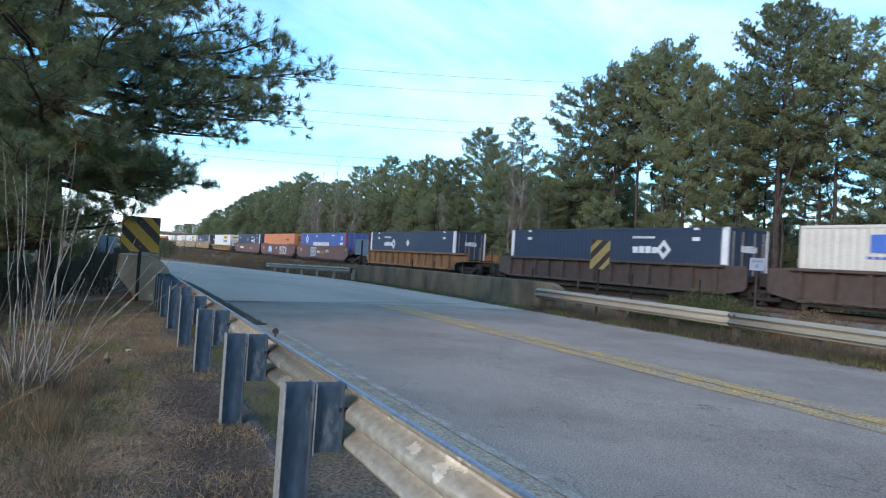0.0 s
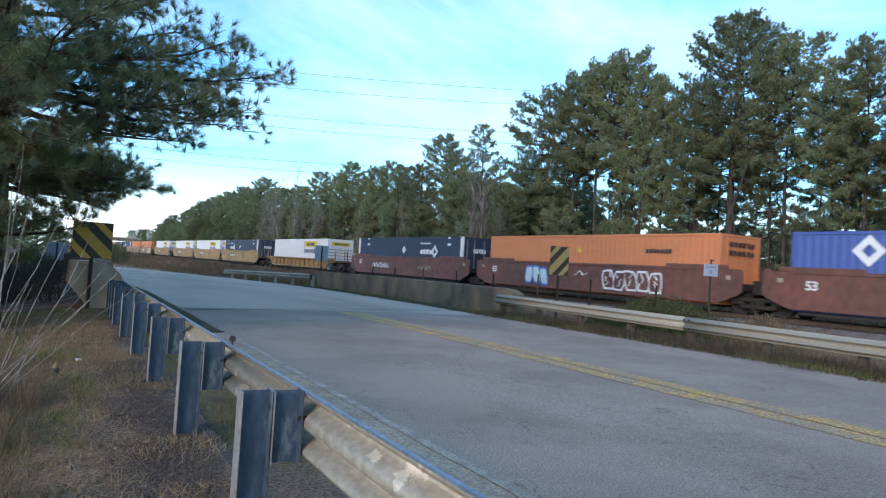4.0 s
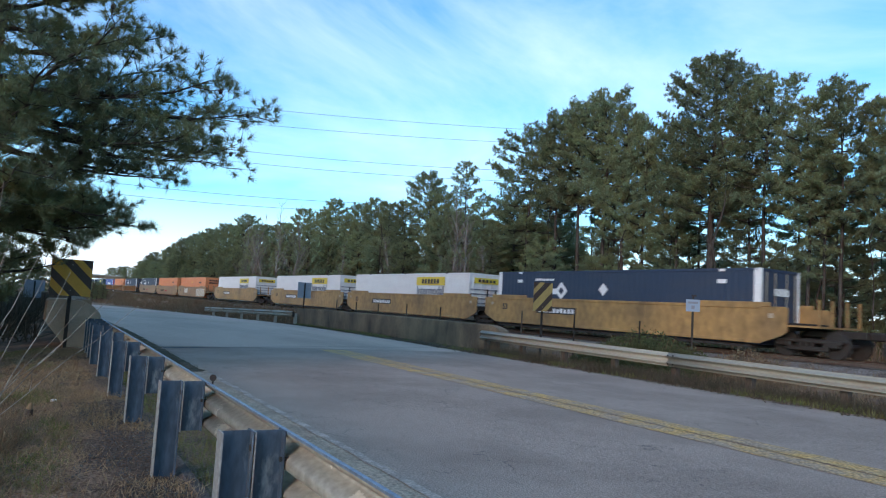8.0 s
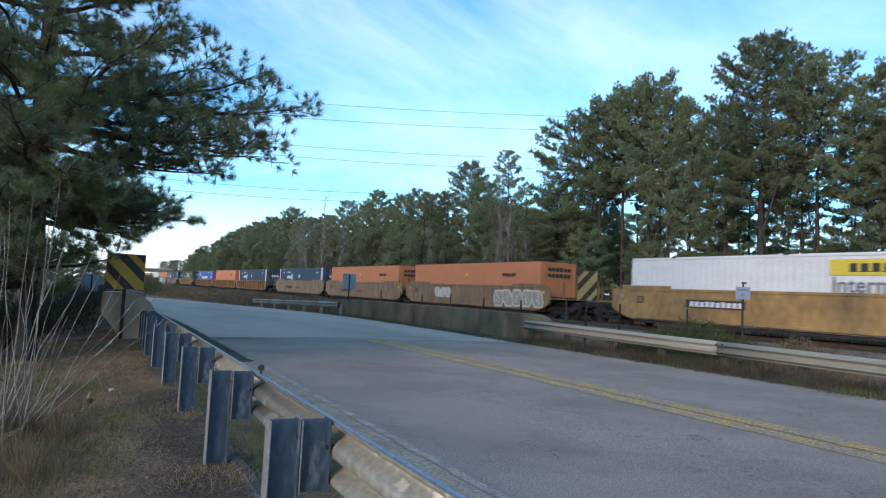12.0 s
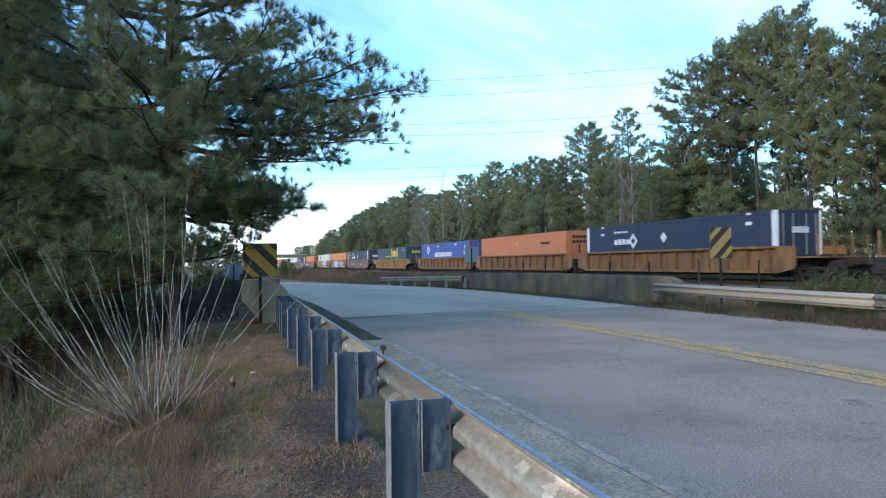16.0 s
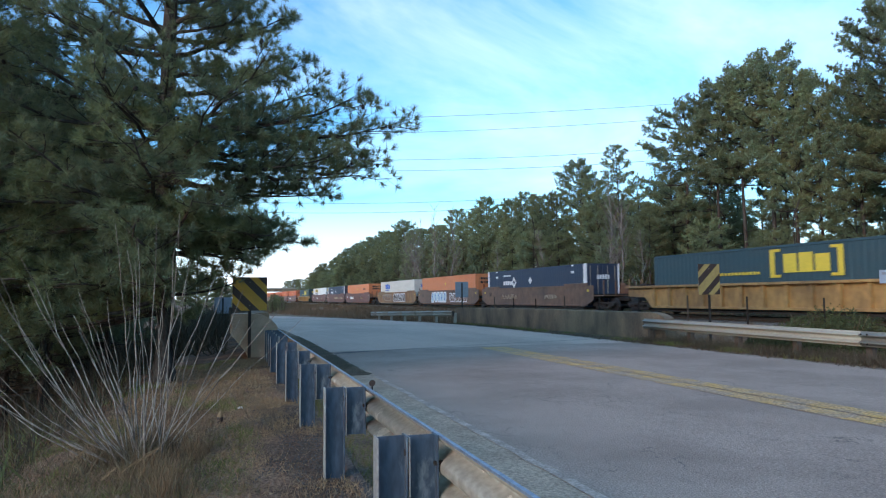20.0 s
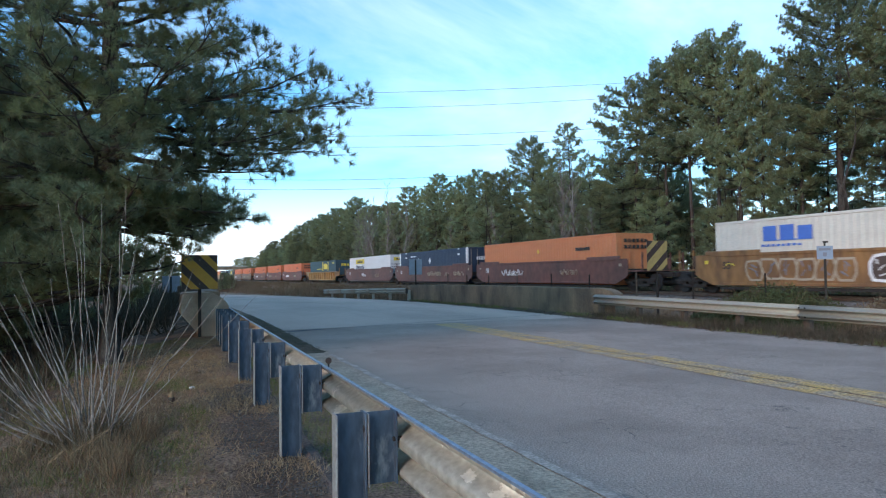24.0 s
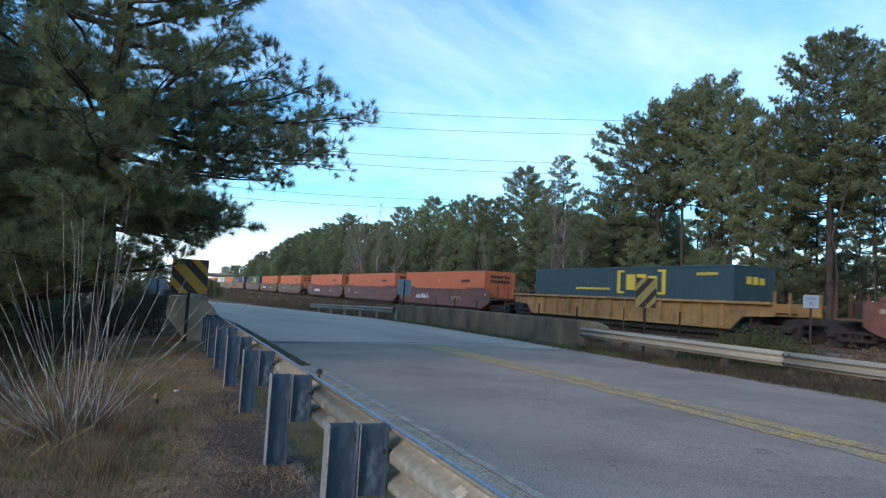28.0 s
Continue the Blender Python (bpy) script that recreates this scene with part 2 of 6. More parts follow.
M_signk = mat("sign_black", (0.052, 0.027, 0.018), 0.5, vary=0.15, scale=5, fine=40, bump=0)
M_signback = mat("sign_back_aluminium", (0.26, 0.31, 0.34), 0.5, 0.4, vary=0.1, scale=5, fine=30, bump=0)
M_steel = mat("dark_rusted_steel", (0.042, 0.034, 0.028), 0.75, 0.3, vary=0.3, scale=4, fine=40, bump=0.2)
M_wheel = mat("wheel_steel", (0.045, 0.038, 0.034), 0.6, 0.3, vary=0.2, scale=6, fine=40, bump=0.05)
M_rail = mat("rail_steel", (0.16, 0.11, 0.085), 0.5, 0.5, vary=0.2, scale=3, fine=30, bump=0.05)
M_ballast = mat("railway_ballast", (0.20, 0.17, 0.15), 0.95, vary=0.5, scale=1.5, color2=(0.13, 0.10, 0.08), fine=16, bump=1.0, spec=0.12)
M_bark = mat("pine_bark", (0.085, 0.068, 0.058), 0.95, vary=0.4, scale=5, color2=(0.045, 0.036, 0.031), fine=25, bump=0.8, stretch=(1, 1, 0.35), spec=0.1)
M_bark2 = mat("pale_bark", (0.22, 0.19, 0.165), 0.95, vary=0.3, scale=5, fine=25, bump=0.5, stretch=(1, 1, 0.35))
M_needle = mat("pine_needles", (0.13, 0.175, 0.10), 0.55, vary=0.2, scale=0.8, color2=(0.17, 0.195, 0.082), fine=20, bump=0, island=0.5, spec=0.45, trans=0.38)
# paler than the near needles: distance haze is put into this colour
M_needle_haze = mat("pine_needles_far_hazed", (0.20, 0.25, 0.145), 0.65, vary=0.2, scale=0.25, color2=(0.25, 0.262, 0.12), fine=6, bump=0, island=0.5, spec=0.35, trans=0.4)
M_brush = mat("winter_brush", (0.235, 0.155, 0.10), 0.95, vary=0.3, scale=1.0, color2=(0.155, 0.118, 0.07), fine=10, bump=0, island=0.4, spec=0.1, trans=0.2)
# darker winter brush: the wood's shade in its colour; also plain dark litter
M_shade = mat("dark_litter_and_shaded_brush", (0.135, 0.104, 0.075), 0.95, vary=0.3, scale=1.0, color2=(0.095, 0.08, 0.05), fine=10, bump=0, island=0.45, spec=0.1, trans=0.25)
M_verge = mat("brown_verge_dirt", (0.17, 0.115, 0.078), 0.95, vary=0.5, scale=2.0, color2=(0.10, 0.075, 0.05), fine=40, bump=0.9, spec=0.12)
M_kerb = mat("dark_asphalt_kerb", (0.15, 0.118, 0.10), 0.95, vary=0.4, scale=3, fine=40, bump=0.8, spec=0.12)
M_soil = mat("dark_shoulder_soil", (0.085, 0.07, 0.042), 0.95, vary=0.5, scale=2.0, color2=(0.16, 0.11, 0.075), fine=60, bump=0.9, spec=0.12)
M_beam = mat("peeling_guardrail_paint", (0.33, 0.285, 0.225), 0.5, 0.2, vary=0.2, scale=5.0, color2=(0.58, 0.50, 0.40), fine=30, bump=0.1, patch=(0.60, 0.625), stretch=(1, 0.6, 1))
M_leafg = mat("green_undergrowth", (0.095, 0.12, 0.05), 0.8, vary=0.25, scale=1.2, color2=(0.13, 0.135, 0.06), fine=14, bump=0, island=0.5, spec=0.2, trans=0.35)
M_dry = mat("dry_grass", (0.36, 0.235, 0.135), 0.9, vary=0.2, scale=2.0, color2=(0.25, 0.165, 0.10), fine=20, bump=0, island=0.5, spec=0.1, trans=0.3)
M_grassg = mat("green_grass", (0.12, 0.15, 0.045), 0.85, vary=0.2, scale=2.0, color2=(0.19, 0.165, 0.075), fine=20, bump=0, island=0.45, spec=0.15, trans=0.35)
M_cane = mat("dry_weed_cane", (0.31, 0.255, 0.205), 0.8, vary=0.35, scale=4, color2=(0.10, 0.078, 0.06), fine=40, bump=0.1, patch=(0.45, 0.6), island=0.4)
M_gravel = mat("dark_gravel", (0.10, 0.09, 0.082), 0.95, vary=0.3, scale=8, fine=60, bump=0.2, island=0.5)
M_timber = mat("weathered_brown_timber", (0.12, 0.088, 0.066), 0.9, vary=0.3, scale=4, color2=(0.07, 0.055, 0.043), fine=30, bump=0.4, stretch=(1, 1, 0.4))
M_cable = mat("power_cable", (0.10, 0.12, 0.14), 0.7, vary=0.1, bump=0)


# ---- mesh tools ----
def ob_from(name, verts, faces, material, parent=None, label="", smooth=False):
    me = bpy.data.meshes.new(name)
    me.from_pydata([tuple(v) for v in verts], [], [tuple(f) for f in faces])
    if material:
        me.materials.append(material)
    if smooth:
        me.polygons.foreach_set("use_smooth", [True] * len(me.polygons))
    me.update()
    ob = new(name, me)
    if parent:
        ob.parent = parent
    if label:
        tagged(ob, label)
    return ob


def part(name, bm, material, parent=None, label="", smooth=False):
    me = bpy.data.meshes.new(name)
    bm.to_mesh(me)
    bm.free()
    if material:
        me.materials.append(material)
    if smooth:
        me.polygons.foreach_set("use_smooth", [True] * len(me.polygons))
    ob = new(name, me)
    if parent:
        ob.parent = parent
    if label:
        tagged(ob, label)
    return ob


def shared(name, me, parent, loc=(0, 0, 0), rot=(0, 0, 0), label=""):
    ob = new(name, me)
    ob.parent = parent
    ob.matrix_basis = pose(*loc, *rot)
    if label:
        tagged(ob, label)
    return ob


def empty(name, m=None):
    ob = new(name)
    if m is not None:
        ob.matrix_basis = m
    return ob


def add_box(bm, x0, x1, y0, y1, z0, z1, bevel=0.0, turn=None):
    """A box between the given planes, with bevelled edges."""
    r = bmesh.ops.create_cube(bm, size=1.0)
    vs = r["verts"]
    for v in vs:
        v.co = Vector(((x0 + x1) / 2 + v.co.x * (x1 - x0), (y0 + y1) / 2 + v.co.y * (y1 - y0), (z0 + z1) / 2 + v.co.z * (z1 - z0)))
    if bevel:
        es = list({e for v in vs for e in v.link_edges})
        r = bmesh.ops.bevel(bm, geom=es, offset=bevel, segments=1, affect="EDGES")
        vs = list({v for v in vs if v.is_valid} | set(r["verts"]))
    if turn is not None:
        bmesh.ops.transform(bm, matrix=turn, verts=vs)
    return vs


def add_cyl(bm, p, q, r0, r1=None, seg=10):
    """A capped, tapered rod from p to q."""
    p, q = Vector(p), Vector(q)
    r1 = r0 if r1 is None else r1
    d = (q - p)
    m = Matrix.Translation((p + q) / 2) @ d.to_track_quat("Z", "Y").to_matrix().to_4x4()
    bmesh.ops.create_cone(bm, cap_ends=True, segments=seg, radius1=r0, radius2=r1, depth=d.length, matrix=m)


def boxes(*specs):
    bm = bmesh.new()
    for s in specs:
        add_box(bm, *s)
    return bm


def sweep(profile, path, closed=True):
    """Verts and faces of a (across, up) profile carried along a list of (x, y, z)."""
    vs, fs, n = [], [], len(profile)
    for i, p in enumerate(path):
        a, b = Vector(path[max(i - 1, 0)]), Vector(path[min(i + 1, len(path) - 1)])
        d = b - a
        across = Vector((d.y, -d.x, 0)).normalized()
        for u, w in profile:
            vs.append(Vector(p) + across * u + Vector((0, 0, w)))
    for i in range(len(path) - 1):
        for k in range(n if closed else n - 1):
            j = (k + 1) % n
            fs.append((i * n + k, i * n + j, (i + 1) * n + j, (i + 1) * n + k))
    if closed:
        fs.append(tuple(range(n))[::-1])
        fs.append(tuple(range((len(path) - 1) * n, len(path) * n)))
    return vs, fs


def smooth01(a, b, x):
    t = min(1.0, max(0.0, (x - a) / (b - a)))
    return t * t * (3 - 2 * t)


# ---- the plan ----
TH, TRACK, RAIL_Z = 2.25, 24.05, 0.30
TN = Vector((math.cos(radians(TH)), math.sin(radians(TH)), 0))
TD = Vector((-math.sin(radians(TH)), math.cos(radians(TH)), 0))


def on_track(s, off=0.0, z=0.0):
    p = TN * (TRACK + off) + TD * s
    return Vector((p.x, p.y, z))


def road_x(y):
    """The middle of the road, which bends to the left past the bridge."""
    return 5.8 if y < 16 else 5.8 - 0.0011 * (y - 16) ** 2 if y < 130 else 5.8 - 0.0011 * 114**2 - 0.2508 * (y - 130)


def road_z(y):
    """The road falls away gently past the bridge."""
    return 0.0 if y < 22 else -0.0005 * (y - 22) ** 2 if y < 37 else -0.1125 - 0.015 * (y - 37) if y < 160 else -1.9575


def ground_z(x, y):
    u = x - road_x(y)
    zr = road_z(y)
    off = x * TN.x + y * TN.y - TRACK
    z = zr - 0.03
    if u < -5.6:
        z = zr - 0.03 + 0.085 * smooth01(-5.6, -6.0, u) - 0.12 * smooth01(-6.4, -7.5, u) - 2.4 * smooth01(-7.5, -13.0, u)
    elif u > 4.4:
        z = zr - 0.02 - 0.28 * smooth01(4.6, 8.0, u)
    k = smooth01(-11.0, -3.2, off)
    z = z * (1 - k) + (-0.08) * k
    if off > 3:
        z = -0.08 - 0.5 * smooth01(3, 8, off) + 1.6 * smooth01(14, 60, off)
    bump = noise.noise((x * 0.35, y * 0.35, 0.0)) * 0.07 + noise.noise((x * 1.7, y * 1.7, 3.0)) * 0.025
    free = (smooth01(5.3, 6.2, -u) if u < 0 else smooth01(4.8, 5.8, u)) * smooth01(2.6, 4.5, abs(off))
    return z + bump * free


def axis(stops):
    """Grid lines from (start, end, step) spans."""
    out = []
    for a, b, st in stops:
        n = max(1, round((b - a) / st))
        out += [a + (b - a) * i / n for i in range(n)]
    return out + [stops[-1][1]]


gx = axis([(-2500, -400, 350), (-400, -60, 34), (-60, -14, 4), (-14, -6, 0.8), (-6, 0, 0.25), (0, 12, 0.8), (12, 30, 0.7), (30, 70, 3), (70, 300, 23), (300, 2500, 400)])
gy = axis([(-2000, -200, 300), (-200, -20, 18), (-20, -4, 1.6), (-4, 14, 0.3), (14, 44, 0.8), (44, 140, 4), (140, 420, 14), (420, 3500, 300)])
nx = len(gx)
gv = [(x, y, ground_z(x, y)) for y in gy for x in gx]
gf = [(j * nx + i, j * nx + i + 1, (j + 1) * nx + i + 1, (j + 1) * nx + i) for j in range(len(gy) - 1) for i in range(nx - 1)]
ground = ob_from("ground", gv, gf, M_ground, smooth=True)
tagged(ground, "brown leaf litter and thin winter grass beside the road", "ground", kind="structure")


# ---- road ----
def strip(name, u0, u1, ys, lift, material, label, parent=None, wob=0.0, rough_left=0.0):
    vs, fs = [], []
    n = max(2, int((u1 - u0) / 0.8) + 1)
    for y in ys:
        for i in range(n):
            u = u0 + (u1 - u0) * i / (n - 1)
            w = wob * noise.noise((y * 1.3, u * 0.5, 7.0)) + rough_left * noise.noise((y * 3.1, 2.0, 9.0)) * (1 if i in (0, n - 1) else 0)
            x = road_x(y) + u + w
            vs.append((x, y, road_z(y) + lift - 0.02 * abs(u) / 4.4))
    for j in range(len(ys) - 1):
        for i in range(n - 1):
            fs.append((j * n + i, j * n + i + 1, (j + 1) * n + i + 1, (j + 1) * n + i))
    ob = ob_from(name, vs, fs, material, parent, smooth=True)
    tagged(ob, label, name.replace("_", " "), kind="structure")
    return ob


JOINT_Y = 14.6
near_ys = axis([(-60, -8, 4), (-8, JOINT_Y, 0.3)])
far_ys = axis([(JOINT_Y, 50, 0.6), (50, 260, 3)])
strip("road", -4.4, 4.7, near_ys, 0.0, M_asphalt, "grey worn asphalt two-lane road with fine cracks", rough_left=0.05)
strip("bridge_deck", -4.4, 4.7, far_ys, 0.002, M_deck, "paler asphalt deck of the road bridge and road beyond")
strip("road_edge", -5.2, -4.3, axis([(-60, -8, 4), (-8, 9.6, 0.25)]), 0.010, M_gutter, "gravelly pale crumbling edge of the road", rough_left=0.10)
for k, u in enumerate((-0.36, 0.03)):
    strip("centre_line", u, u + 0.355, axis([(-60, -8, 4), (-8, 14.2, 0.15)]), 0.006, M_yellow, "faded yellow double centre line on asphalt", wob=0.02, rough_left=0.04)
strip("shoulder_soil", -5.75, -4.36, axis([(8.9, 22.5, 0.25)]), 0.012, M_soil, "dark mossy soil between the guardrail and the bridge deck", rough_left=0.12)
strip("verge_soil", 4.62, 5.85, axis([(14.2, 33, 0.3)]), 0.014, M_verge, "brown dirt and litter between deck and parapet", rough_left=0.14)
strip("edge_line", -4.39, -4.30, axis([(-30, -8, 4), (-8, 8.6, 0.12)]), 0.016, M_white, "worn white edge line", wob=0.02, rough_left=0.03)

# dark joint between road and deck, running a little askew
vs, fs = [], []
for i in range(41):
    x = 1.5 + i * 0.21
    y = 14.0 + 0.27 * (x - 1.5) + 0.05 * noise.noise((x * 2, 0, 5))
    w = 0.035 + 0.03 * noise.noise((x * 3, 4, 0)) + (0.10 if i < 5 else 0)
    z = 0.007 - 0.02 * abs(x - 5.8) / 4.4
    vs += [(x, y - w, z), (x, y + w, z)]
    if i:
        fs.append((2 * i - 2, 2 * i, 2 * i + 1, 2 * i - 1))
tagged(ob_from("expansion_joint", vs, fs, mat("tar_joint", (0.10, 0.095, 0.09), 0.9, vary=0.3, scale=4, fine=60)), "dark tarred joint between road and bridge deck", "joint", kind="structure")

# ---- track ----
def along(s0, s1, off, z, n=40):
    return [on_track(s0 + (s1 - s0) * i / n, off, z) for i in range(n + 1)]


prof = [(-2.9, -0.25), (-1.65, 0.11), (1.65, 0.11), (2.9, -0.35)]
vs, fs = sweep(prof, along(-220, 420, 0, 0, 160), closed=False)
tagged(ob_from("track_ballast", vs, fs, M_ballast), "grey-brown crushed stone ballast of the railway", "ballast", kind="structure")
tie = boxes((-1.3, 1.3, -0.115, 0.115, -0.05, 0.13, 0.012))
tie_me = bpy.data.meshes.new("sleeper")
tie.to_mesh(tie_me)
tie.free()
tie_me.materials.append(mat("creosoted_timber", (0.09, 0.07, 0.055), 0.9, vary=0.35, scale=4, fine=30, bump=0.5, stretch=(0.3, 1, 1)))
bed = bpy.data.objects["track_ballast"]
for k in range(260):
    p = on_track(-24 + k * 0.52)
    shared("sleeper", tie_me, bed, (p.x, p.y, 0.0), (0, 0, TH))
rail_prof = [(-0.07, -0.17), (0.07, -0.17), (0.02, -0.13), (0.02, -0.04), (0.036, -0.03), (0.036, 0), (-0.036, 0), (-0.036, -0.03), (-0.02, -0.04), (-0.02, -0.13)]
for o in (-0.753, 0.753):
    vs, fs = sweep(rail_prof, along(-220, 420, o, RAIL_Z, 20))
    tagged(ob_from("rail", vs, fs, M_rail), "brown steel rail on timber sleepers", "rail", "rails", "structure")

# ---- train ----
def paint(name, color, dirty=(0.10, 0.075, 0.055), amount=0.3, rough=0.55, scale=0.9, stretch=(1, 0.5, 1.6), grit=False):
    m = mat(name, color, rough, vary=0.22 if grit else 0.07, scale=scale, color2=tuple(c * (1 - amount) + d * amount for c, d in zip(color, dirty)), fine=5 if grit else 14, bump=0.03, patch=(0.36, 0.66) if grit else (0.45, 0.75), stretch=stretch)
    return m


P = {
    "orange": paint("orange_container_paint", (0.70, 0.215, 0.085), amount=0.14),
    "redorange": paint("red_orange_container_paint", (0.66, 0.150, 0.058), amount=0.14),
    "navy": paint("navy_container_paint", (0.022, 0.042, 0.074), amount=0.2),
    "slate": paint("dark_slate_container_paint", (0.028, 0.050, 0.082), amount=0.2),
    "white": paint("white_container_paint", (0.70, 0.69, 0.66), amount=0.12),
    "cream": paint("cream_container_paint", (0.62, 0.58, 0.50), amount=0.15),
    "green": paint("dark_teal_container_paint", (0.022, 0.066, 0.078), amount=0.18),
    "blue": paint("blue_container_paint", (0.05, 0.115, 0.33), amount=0.12),
    "car_yellow": paint("yellow_car_paint", (0.43, 0.23, 0.08), dirty=(0.055, 0.042, 0.036), amount=0.55, scale=0.9, stretch=(1, 0.7, 0.6), grit=True),
    "car_tan": paint("faded_tan_car_paint", (0.36, 0.19, 0.085), dirty=(0.10, 0.06, 0.04), amount=0.7, scale=1.3, stretch=(1, 1.0, 0.4), grit=True),
    "car_rust": paint("orange_rust_car_paint", (0.33, 0.15, 0.052), dirty=(0.1, 0.052, 0.034), amount=0.75, scale=1.3, stretch=(1, 1.0, 0.4), grit=True),
    "car_dark": paint("sooty_dark_brown_car_paint", (0.095, 0.06, 0.047), dirty=(0.055, 0.042, 0.036), amount=0.5, scale=0.9, stretch=(1, 0.7, 0.6), grit=True),
    "car_brown": paint("rust_brown_car_paint", (0.20, 0.10, 0.06), dirty=(0.055, 0.042, 0.036), amount=0.6, scale=0.9, stretch=(1, 0.7, 0.6), grit=True),
    "car_red": paint("red_oxide_car_paint", (0.20, 0.070, 0.050), dirty=(0.055, 0.042, 0.036), amount=0.6, scale=0.9, stretch=(1, 0.7, 0.6), grit=True),
    "mark_white": paint("white_marking", (0.75, 0.75, 0.74), amount=0.1),
    "mark_yellow": paint("yellow_marking", (0.75, 0.52, 0.06), amount=0.1),
    "mark_blue": paint("blue_marking", (0.04, 0.16, 0.50), amount=0.1),
    "mark_red": paint("red_marking", (0.50, 0.03, 0.045), amount=0.1),
    "mark_dark": paint("dark_marking", (0.04, 0.035, 0.03), amount=0.1),
    "mark_grey": paint("grey_lettering", (0.16, 0.17, 0.20), amount=0.1),
    "mark_tan": paint("faded_tan_spray_paint", (0.42, 0.33, 0.24), amount=0.2),
    "mark_steel": paint("grey_blue_spray_paint", (0.20, 0.27, 0.31), amount=0.2),
    "mark_cyan": paint("pale_cyan_spray_paint", (0.42, 0.62, 0.66), amount=0.15),
}
CL, CW, CH, CZ = 16.15, 2.6, 2.9, 0.32  # container; its floor over the rail


def corrugated(bm, x, y0, y1, z0, z1, pitch, depth, face):
    """One container side with upright corrugations; face is -1 or 1, the way it looks."""
    n = int((y1 - y0) / pitch)
    ys, k = [], (y1 - y0) / n
    for i in range(n):
        a = y0 + i * k
        ys += [(a, 0), (a + 0.38 * k, 0), (a + 0.5 * k, depth), (a + 0.88 * k, depth)]
    ys.append((y1, 0))
    lo = [bm.verts.new((x - face * d, y, z0)) for y, d in ys]
    hi = [bm.verts.new((x - face * d, y, z1)) for y, d in ys]
    for i in range(len(ys) - 1):
        q = (lo[i], hi[i], hi[i + 1], lo[i + 1])
        bm.faces.new(q if face < 0 else q[::-1])


def text_mesh(body, size):
    cu = bpy.data.curves.new("lettering", "FONT")
    cu.body, cu.size, cu.extrude, cu.offset = body, size, 0.004, 0.012
    cu.align_x, cu.align_y = "CENTER", "CENTER"
    t = bpy.data.objects.new("lettering", cu)
    scene.collection.objects.link(t)
    bpy.context.view_layer.update()
    me = bpy.data.meshes.new_from_object(t.evaluated_get(bpy.context.evaluated_depsgraph_get()))
    bpy.data.objects.remove(t)
    me.materials.clear()
    return me


TXT = {}


def lettering(body, size, key, parent, y, z, x=-CW / 2 - 0.012, name="lettering"):
    k = (body, size, key)
    if k not in TXT:
        TXT[k] = text_mesh(body, size)
        TXT[k].materials.append(P[key])
    return shared(name, TXT[k], parent, (x, y, z), (90, 0, -90))


def plaque(parent, name, key, y0, y1, z0, z1, x=-CW / 2 - 0.008, label=""):
    return part(name, boxes((x - 0.006, x + 0.006, y0, y1, z0, z1)), P[key], parent, label)


def comb(y0, y1, z0, z1, n, gap, x, seed):
    """A row of n upright bars joined by a thin foot, as one flat piece."""
    bm, rnd = bmesh.new(), random.Random(seed)
    w, foot = (y1 - y0) / n, (z1 - z0) * 0.06
    up = []
    for i in range(n):
        h = (z1 - z0) * rnd.uniform(0.84, 1.0)
        a, e = y0 + i * w, y0 + (i + 1 - gap) * w
        up += [(a, z0 + h), (e, z0 + h)]
        if i < n - 1:
            up += [(e, z0 + foot), (a + w, z0 + foot)]
    pts = [(y0, z0)] + up + [(y0 + (n - gap) * w, z0)]
    f = bm.faces.new([bm.verts.new((x, y, z)) for y, z in pts])
    r = bmesh.ops.extrude_face_region(bm, geom=[f])
    bmesh.ops.translate(bm, vec=(0.008, 0, 0), verts=[v for v in r["geom"] if isinstance(v, bmesh.types.BMVert)])
    bmesh.ops.recalc_face_normals(bm, faces=bm.faces[:])
    return bm


def bars(parent, name, key, y0, y1, z0, z1, n, gap=0.25, x=-CW / 2 - 0.014, seed=1, label=""):
    """A row of plain upright bars in place of a word."""
    return part(name, comb(y0, y1, z0, z1, n, gap, x, seed), P[key], parent, label)


def diamond(parent, key, y, z, r, x=-CW / 2 - 0.012, hole=0.0):
    bm = bmesh.new()
    for rot in range(4):
        a, b = radians(90 * rot), radians(90 * rot + 90)
        p = [(x, y + r * math.cos(a), z + r * math.sin(a)), (x, y + r * math.cos(b), z + r * math.sin(b)),
             (x, y + hole * math.cos(b), z + hole * math.sin(b)), (x, y + hole * math.cos(a), z + hole * math.sin(a))]
        if hole:
            bm.faces.new([bm.verts.new(q) for q in p])
        else:
            bm.faces.new([bm.verts.new(q) for q in (p[0], p[1], (x, y, z))])
    r = bmesh.ops.extrude_face_region(bm, geom=bm.faces[:])
    bmesh.ops.translate(bm, vec=(0.01, 0, 0), verts=[v for v in r["geom"] if isinstance(v, bmesh.types.BMVert)])
    bmesh.ops.recalc_face_normals(bm, faces=bm.faces[:])
    return part("diamond_mark", bm, P[key], parent)


